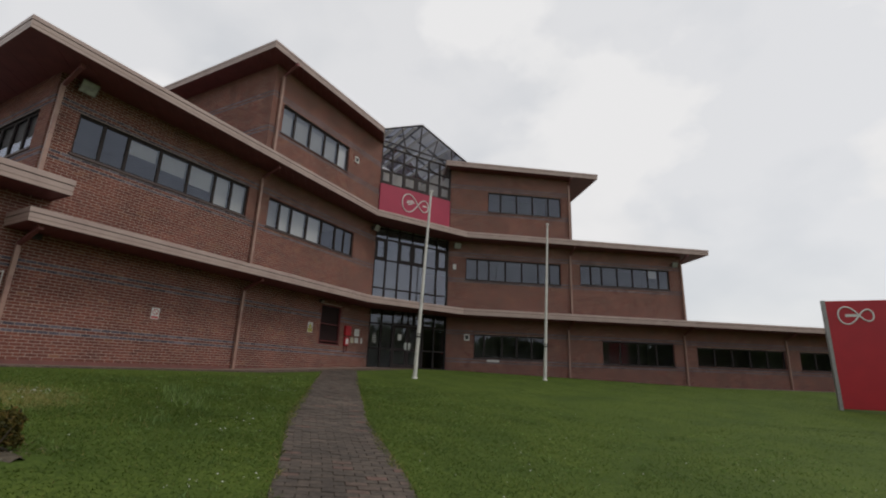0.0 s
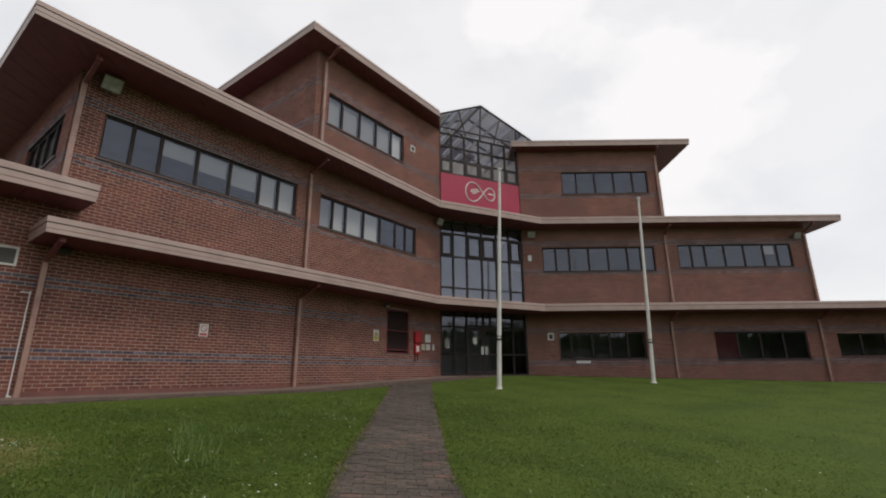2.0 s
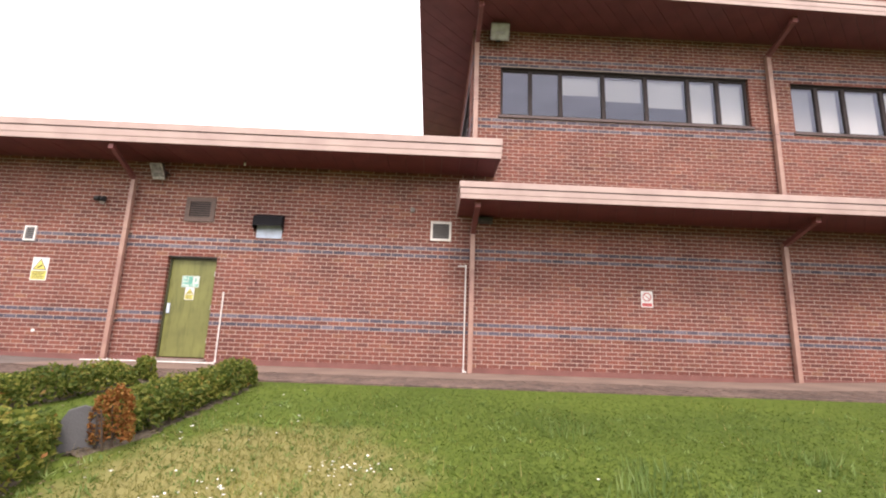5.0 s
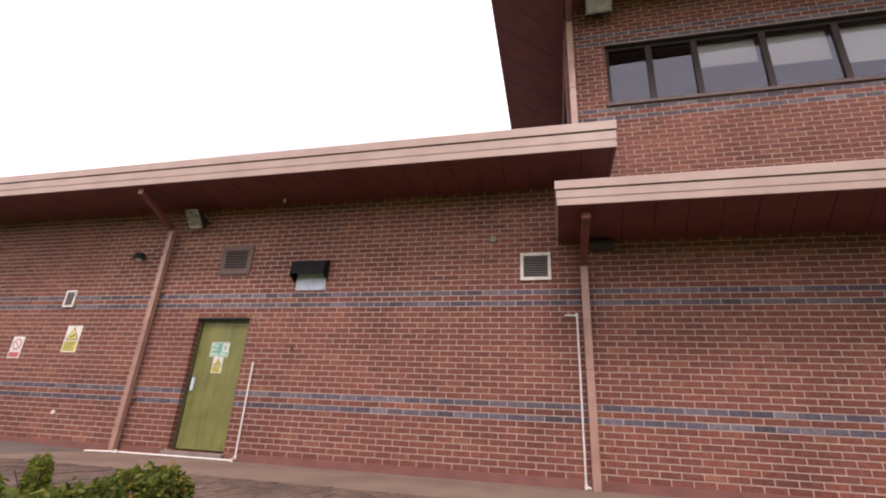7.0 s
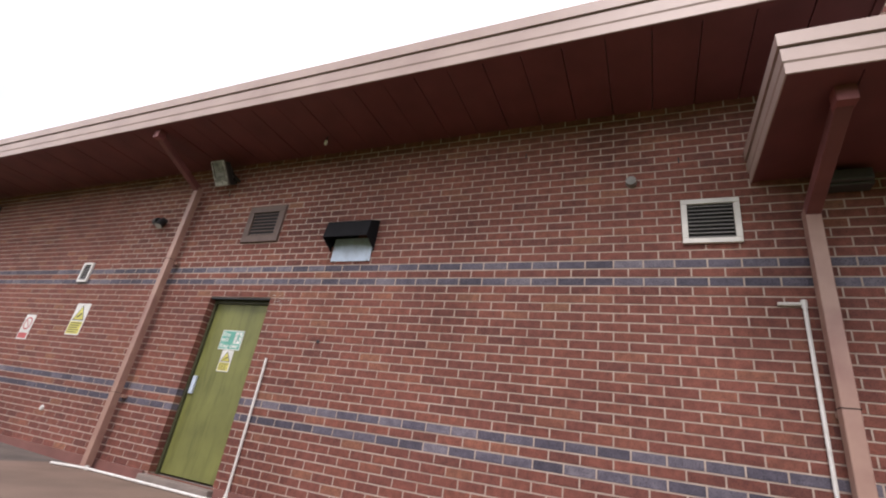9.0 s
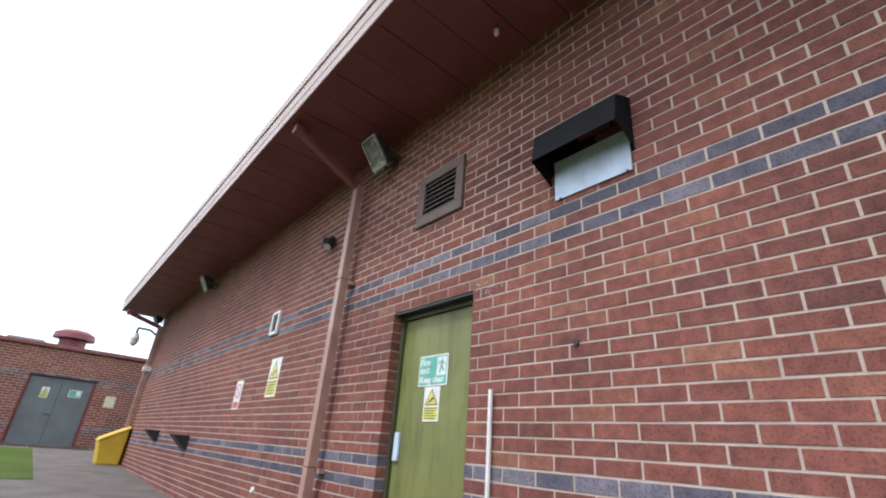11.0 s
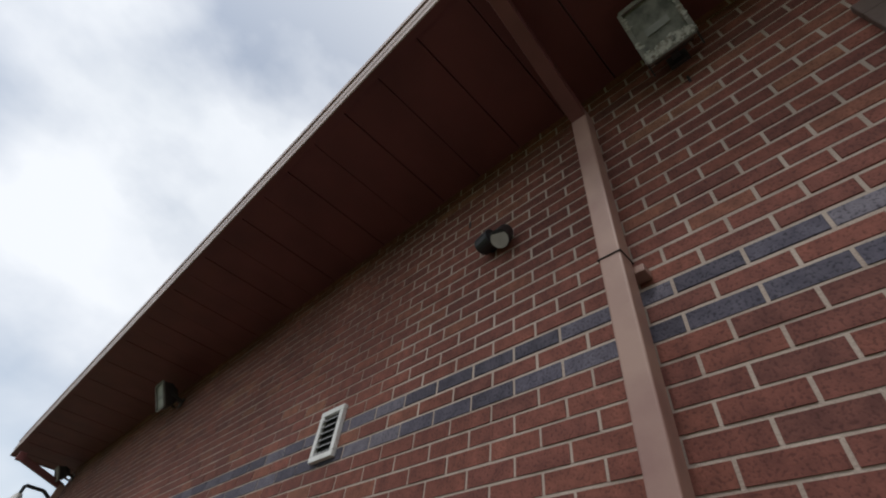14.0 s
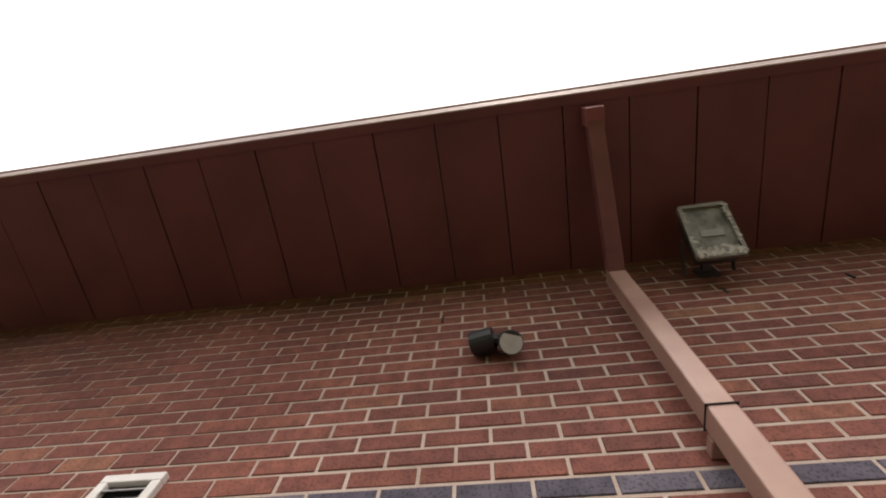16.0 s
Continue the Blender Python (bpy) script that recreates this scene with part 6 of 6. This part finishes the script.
solid("alarm_box", al, M_WHITE, "small white alarm box on the brick wall", "alarm", base=FR(0.33, 0, 5.8), bevel=0.01)

M_HATCH = node_material("dark_maroon_louvre", (0.05, 0.023, 0.023), 0.6, scale=8, bump=0.05)
hatch = thing("hatch_1", FL(15.78, -0.05, 1.07), "dark louvred service hatch with a maroon frame and bar", "hatch", kind="structure")
me = Mesh()
for a, b, c, d in ((HATCH[0], HATCH[0] + 0.06, 1.07, 2.84), (HATCH[1] - 0.06, HATCH[1], 1.07, 2.84), (HATCH[0] + 0.06, HATCH[1] - 0.06, 1.07, 1.13), (HATCH[0] + 0.06, HATCH[1] - 0.06, 2.78, 2.84)):
    me.fbox(FL, a, b, -0.14, -0.02, c, d)
me.fbox(FL, HATCH[0] + 0.06, HATCH[1] - 0.06, -0.03, 0.01, 1.96, 2.0)
me.fbox(FL, HATCH[0] + 0.06, HATCH[1] - 0.06, -0.03, 0.01, 1.22, 1.26)
part("frame", me, M_MAROON, hatch, "", 0.004)
me = Mesh()
me.fbox(FL, HATCH[0] + 0.05, HATCH[1] - 0.05, -0.16, -0.14, 1.1, 2.8)
part("backing", me, M_BLACK, hatch)
for k in range(20):
    me = Mesh()
    z = 1.15 + k * 0.082
    me.hexa([FL(HATCH[0] + 0.06, -0.06, z), FL(HATCH[1] - 0.06, -0.06, z), FL(HATCH[1] - 0.06, -0.12, z + 0.05), FL(HATCH[0] + 0.06, -0.12, z + 0.05), FL(HATCH[0] + 0.06, -0.06, z + 0.012), FL(HATCH[1] - 0.06, -0.06, z + 0.012), FL(HATCH[1] - 0.06, -0.12, z + 0.062), FL(HATCH[0] + 0.06, -0.12, z + 0.062)])
    part("slat", me, M_HATCH, hatch)
me = Mesh()
me.fbox(FL, HATCH[0] - 0.03, HATCH[1] + 0.03, -0.1, 0.03, 1.02, 1.066)
part("sill", me, M_STEP, hatch, "pale concrete sill")

for yy, zt in ((-7.45, 0.91), (-9.85, 0.96)):
    fl = Mesh()
    fl.hexa([FL(yy - 0.16, 0.03, zt - 0.21), FL(yy + 0.16, 0.03, zt - 0.21), FL(yy + 0.16, 0, zt - 0.21), FL(yy - 0.16, 0, zt - 0.21), FL(yy - 0.16, 0.25, zt), FL(yy + 0.16, 0.25, zt), FL(yy + 0.16, 0, zt), FL(yy - 0.16, 0, zt)])
    solid("vent_cowl", fl, M_BLACK, "black wedge-shaped vent cowl low on the wall", "vent cowl", bevel=0.006, base=FL(yy, 0, zt - 0.21))

# ---- flagpoles ----
def flagpole(x, y, top, dx, dy):
    z = ground_z(x, y)
    f = thing("flagpole", (x, y, z), "tapered white flagpole with a black cleat band on the lawn", "flagpole", "flagpoles")
    h = Vector((dx, dy, top - z))
    b = Vector((x, y, z))
    me = Mesh()
    me.tube(b - h * 0.01, b + h * 0.3, 0.075, 0.066, 20)
    me.tube(b + h * 0.3, b + h, 0.066, 0.04, 20)
    part("shaft", me, M_CREAM, f)
    me = Mesh()
    c = b + h * (1.45 / h.length)
    me.tube(c, c + h * 0.008, 0.077, 0.077, 20)
    me.tube(c + h * 0.016, c + h * 0.02, 0.073, 0.073, 20)
    band = part("band", me, M_BLACK, f, "black band with a cleat")
    me = Mesh()
    me.bar(c + Vector((0.09, 0, -0.02)), c + Vector((0.09, 0, 0.14)), 0.018, 0.018, (1, 0, 0))
    me.bar(c + Vector((0.06, 0, 0.06)), c + Vector((0.1, 0, 0.06)), 0.02, 0.02, (0, 1, 0))
    part("cleat", me, M_BLACK, band)
    me = Mesh()
    me.tube(b + h, b + h + Vector((0, 0, 0.05)), 0.085, 0.07, 16)
    part("cap", me, M_CREAM, f)
    me = Mesh()
    me.tube(b + Vector((0, 0, -0.02)), b + Vector((0, 0, 0.04)), 0.12, 0.1, 16)
    part("collar", me, M_CREAM, f)


flagpole(-8.75, 14.6, 7.0, 0.33, 0.02)
flagpole(-5.8, 21.0, 7.25, 0.25, 0.1)

# ---- red sign at the edge of the lawn ----
FT = facade((5.0, 23.6), 5)
zt = ground_z(6.2, 23.6)
tt = thing("totem_sign", (6.2, 23.6, zt), "tall red board sign with a pale edge post on the lawn", "sign")
me = Mesh()
me.fbox(FT, 0.12, 2.7, -0.14, 0.0, zt + 0.12, 3.45)
part("board", me, M_RED, tt, "", 0.02)
me = Mesh()
me.fbox(FT, 0.0, 0.12, -0.16, 0.02, zt - 0.05, 3.47)
part("post", me, M_GREY, tt, "pale grey edge post", 0.01)
me = Mesh()
me.fbox(FT, 2.7, 2.82, -0.16, 0.02, zt - 0.05, 3.47)
part("post", me, M_GREY, tt, "pale grey edge post", 0.01)
loop_curve(FT, 1.135, 2.85, 1.12, 0.02, 0.028, M_SIGNW, tt)
me = Mesh()
me.fbox(FT, 0.7, 1.1, 0.004, 0.02, 2.8, 2.9)
part("lettering", me, M_SIGNW, tt, "white bar of lettering")

# ---- the outbuilding across the yard ----
FCN = facade((-9.9, -18.6), 180)
GC = ground_z(-12.5, -18.6)
CD = (1.62, 3.45, GC, 2.36)
masonry("wall_outbuilding_front", FCN, 0.0, 9.0, GC - 0.4, 3.2, [CD], "red brick front of the low outbuilding")
masonry("wall_outbuilding_side", facade((-9.888, -26.0), 90), 0.0, 7.394, GC - 0.6, 3.2, [], "red brick side of the low outbuilding")
ro = Mesh()
ro.box(-19.0, -9.9, -26.0, -18.9, 3.05, 3.2)
tagged(link_mesh("roof_outbuilding", ro, [M_ROOF]), "flat felt roof of the outbuilding", "roof", kind="structure")
cp = Mesh()
cp.box(-19.0, -9.82, -18.85, -18.5, 3.2, 3.32)
cp.box(-10.1, -9.82, -26.0, -18.85, 3.2, 3.32)
solid("parapet_coping", cp, M_NECK, "dark maroon metal coping along the outbuilding parapet", "coping", "structure", 0.01)
gd = thing("door_2", FCN((CD[0] + CD[1]) / 2, -0.1, CD[2]), "closed pair of dark grey steel doors in the outbuilding", "door", kind="structure")
me = Mesh()
me.fbox(FCN, CD[0], CD[1], -0.2, -0.06, CD[3] - 0.06, CD[3])
me.fbox(FCN, CD[0], CD[0] + 0.06, -0.2, -0.06, CD[2], CD[3] - 0.06)
me.fbox(FCN, CD[1] - 0.06, CD[1], -0.2, -0.06, CD[2], CD[3] - 0.06)
part("door_frame", me, M_MAROON, gd, "maroon steel frame")
mid = (CD[0] + CD[1]) / 2
for a, b in ((CD[0] + 0.065, mid - 0.004), (mid + 0.004, CD[1] - 0.065)):
    me = Mesh()
    me.fbox(FCN, a, b, -0.15, -0.1, CD[2] + 0.02, CD[3] - 0.065)
    part("leaf", me, M_GDOOR, gd, "", 0.004)
me = Mesh()
me.fbox(FCN, mid - 0.2, mid - 0.04, -0.1, -0.06, CD[2] + 1.0, CD[2] + 1.03)
part("door_handle", me, M_STEEL, gd, "steel lever handle")
hs = sign(FCN, CD[0] + 0.45, CD[0] + 0.65, 1.65, 1.98, M_SIGNW, "white and yellow hazard sign on the grey door", -0.1)
hazard(hs, FCN, CD[0] + 0.45, CD[0] + 0.65, 1.65, 1.98, -0.093)
gs = sign(FCN, mid + 0.26, mid + 0.6, 1.75, 1.98, M_SIGNW, "green and white sign on the grey door", -0.1)
patch(gs, FCN, "green_field", [(mid + 0.275, 1.765), (mid + 0.585, 1.765), (mid + 0.585, 1.965), (mid + 0.275, 1.965)], -0.093, M_SIGNG)
patch(gs, FCN, "white_field", [(mid + 0.46, 1.8), (mid + 0.57, 1.8), (mid + 0.57, 1.95), (mid + 0.46, 1.95)], -0.092, M_SIGNW)
sign(FCN, CD[1] + 0.38, CD[1] + 0.68, 1.55, 1.9, M_CREAMS, "cream notice on the outbuilding wall")
me = Mesh()
me.fbox(FCN, CD[0] - 0.1, CD[1] + 0.1, -0.34, -0.3, CD[2] - 0.1, CD[3] + 0.1)
part("backing", me, M_BLACK, gd)
cw = thing("roof_cowl", (-12.3, -20.4, 3.2), "dark red round roof ventilator on the outbuilding", "ventilator")
me = Mesh()
me.tube((-12.3, -20.4, 3.2), (-12.3, -20.4, 3.75), 0.42, 0.42, 20)
part("stem", me, M_MAROON, cw)
me = Mesh()
me.tube((-12.3, -20.4, 3.78), (-12.3, -20.4, 3.98), 0.66, 0.62, 24)
me.tube((-12.3, -20.4, 3.98), (-12.3, -20.4, 4.1), 0.62, 0.4, 24)
part("cap", me, M_MAROON, cw)
bx = Mesh()
bx.box(-11.5, -10.4, -22.5, -21.5, 3.2, 3.75)
solid("rooftop_unit", bx, M_GREY, "low grey box unit on the outbuilding roof", "roof unit", bevel=0.02)

for k, (sx, ln, tilt) in enumerate(((1.55, 0.7, 8), (2.3, 0.9, -5), (3.05, 0.8, 3))):
    ft = facade(FCN(sx, 0.25 + 0.06 * (k % 2), 0)[:2], 180 + tilt)
    z = ground_z(*ft(0, 0, 0)[:2]) + 0.013
    sc = Mesh()
    sc.hexa([ft(0, 0.12, z), ft(ln, 0.1, z), ft(ln, 0, z), ft(0, 0, z), ft(0.02, 0.11, z + 0.07), ft(ln - 0.03, 0.09, z + 0.05), ft(ln - 0.02, 0.01, z + 0.05), ft(0.01, 0.01, z + 0.07)])
    solid("timber_offcut", sc, M_TWIG, "dark weathered timber lying before the grey doors", "timber", bevel=0.01)

gb = thing("grit_bin", (-13.7, -13.2, ground_z(-13.7, -13.2)), "yellow plastic grit bin with a sloping lid", "bin")
me = Mesh()
z = ground_z(-13.7, -13.2)
me.hexa([(-13.95, -13.5, z), (-13.46, -13.5, z), (-13.46, -12.95, z), (-13.95, -12.95, z), (-13.95, -13.55, z + 0.82), (-13.38, -13.55, z + 0.52), (-13.38, -12.9, z + 0.52), (-13.95, -12.9, z + 0.82)])
part("tub", me, M_YELLOW, gb, "", 0.04)
me = Mesh()
me.hexa([(-13.97, -13.58, z + 0.83), (-13.35, -13.58, z + 0.51), (-13.35, -12.87, z + 0.51), (-13.97, -12.87, z + 0.83), (-13.97, -13.56, z + 0.9), (-13.4, -13.56, z + 0.6), (-13.4, -12.89, z + 0.6), (-13.97, -12.89, z + 0.9)])
part("lid", me, M_YELLOW, gb, "", 0.025)

dc = thing("dome_camera", FL(-13.55, 0.5, 3.2), "white dome security camera hanging from a bent arm", "camera")
me = Mesh()
me.tube(FL(-13.62, 0.0, 3.35), FL(-13.62, 0.25, 3.5), 0.03, n=8)
me.tube(FL(-13.62, 0.25, 3.5), FL(-13.62, 0.55, 3.5), 0.03, n=8)
me.tube(FL(-13.62, 0.55, 3.5), FL(-13.62, 0.55, 3.36), 0.03, n=8)
part("arm", me, M_BLACK, dc)
me = Mesh()
me.tube(FL(-13.62, 0.55, 3.36), FL(-13.62, 0.55, 3.22), 0.05, 0.12, 16)
me.tube(FL(-13.62, 0.55, 3.22), FL(-13.62, 0.55, 3.06), 0.12, 0.09, 16)
me.tube(FL(-13.62, 0.55, 3.06), FL(-13.62, 0.55, 3.0), 0.09, 0.03, 16)
part("dome", me, M_WHITE, dc)
bc = Mesh()
bc.fbox(FL, -13.2, -13.05, 0.0, 0.2, 2.36, 2.48)
solid("wall_camera", bc, M_WHITE, "small white camera on the brick wall", "camera", bevel=0.01, base=FL(-13.1, 0, 2.36))


# ---- distance ----
def bush_row(name, pts, n, size, label, seed, mat):
    """A row of broad bushes seen far off: clumps of leaf blades with gaps."""
    r = random.Random(seed)
    me = Mesh()
    for cx, cy, cz, rad, hgt in pts:
        for _ in range(n):
            d = Vector((r.gauss(0, 1), r.gauss(0, 1), r.gauss(0, 1))).normalized()
            q = r.uniform(0.75, 1.05) * (1 + 0.3 * noise.noise(d * 2.2 + Vector((cx, cy, 0))))
            c = Vector((cx + d.x * rad * q, cy + d.y * rad * q, cz + max(0.0, (d.z * 0.5 + 0.5) * hgt * q)))
            a = Vector((r.gauss(0, 1), r.gauss(0, 1), r.gauss(0, 1))).normalized()
            b = a.cross(d).normalized()
            s = size * r.uniform(0.6, 1.4)
            me.face([c - a * s, c + b * s * 0.6, c + a * s, c - b * s * 0.6])
    return tagged(link_mesh(name, me, [mat]), label, "bushes", kind="stuff")


M_FARLEAF = leafy_material("far_leaf", [(0.0, (0.042, 0.056, 0.02)), (0.5, (0.068, 0.09, 0.03)), (1.0, (0.105, 0.12, 0.045))])
rr = random.Random(4)
bush_row("bushes_beyond_yard", [(-8.0 + 3.2 * i + rr.uniform(-1, 1), -33 + rr.uniform(-2, 2), -0.4, rr.uniform(1.8, 2.6), rr.uniform(2.6, 3.3)) for i in range(14)], 2500, 0.16, "dense dark green bushes beyond the outbuilding", 7, M_FARLEAF)
# out-of-view tree belt, added so the ground floor glass reflects something dark
bush_row("unseen_trees", [(70 * math.cos(a) * rr.uniform(0.92, 1.25) + 5, 70 * math.sin(a) * rr.uniform(0.92, 1.25) - 5, -1.2, rr.uniform(5, 7.5), rr.uniform(9, 13)) for a in np.linspace(-1.3, 0.75, 62)], 620, 0.75, "unseen belt of green trees added to darken the window reflections", 8, M_FARLEAF)


def far_building(x, y, w, d, h, mat, label):
    b = thing("far_building", (x, y, -1), label, "building")
    me = Mesh()
    me.box(x - w / 2, x + w / 2, y - d / 2, y + d / 2, -1, h)
    part("wall", me, mat, b)
    me = Mesh()
    me.box(x - w / 2 - 0.4, x + w / 2 + 0.4, y - d / 2 - 0.4, y + d / 2 + 0.4, h, h + 0.5)
    part("roof", me, M_GREY, b)
    for i in range(6):
        for z in (h - 2.2, h - 5.2):
            wn_ = Mesh()
            xa = x - w / 2 + w * (i + 0.2) / 6
            wn_.box(xa, xa + w * 0.1, y + d / 2 + 0.0, y + d / 2 + 0.06, z, z + 1.4)
            part("window", wn_, M_FRAME, b)


far_building(-4.0, -95, 12, 10, 8.0, M_GDOOR, "distant grey-blue clad building with windows")
far_building(9.0, -90, 16, 10, 8.6, M_WHITE, "distant pale building with windows")
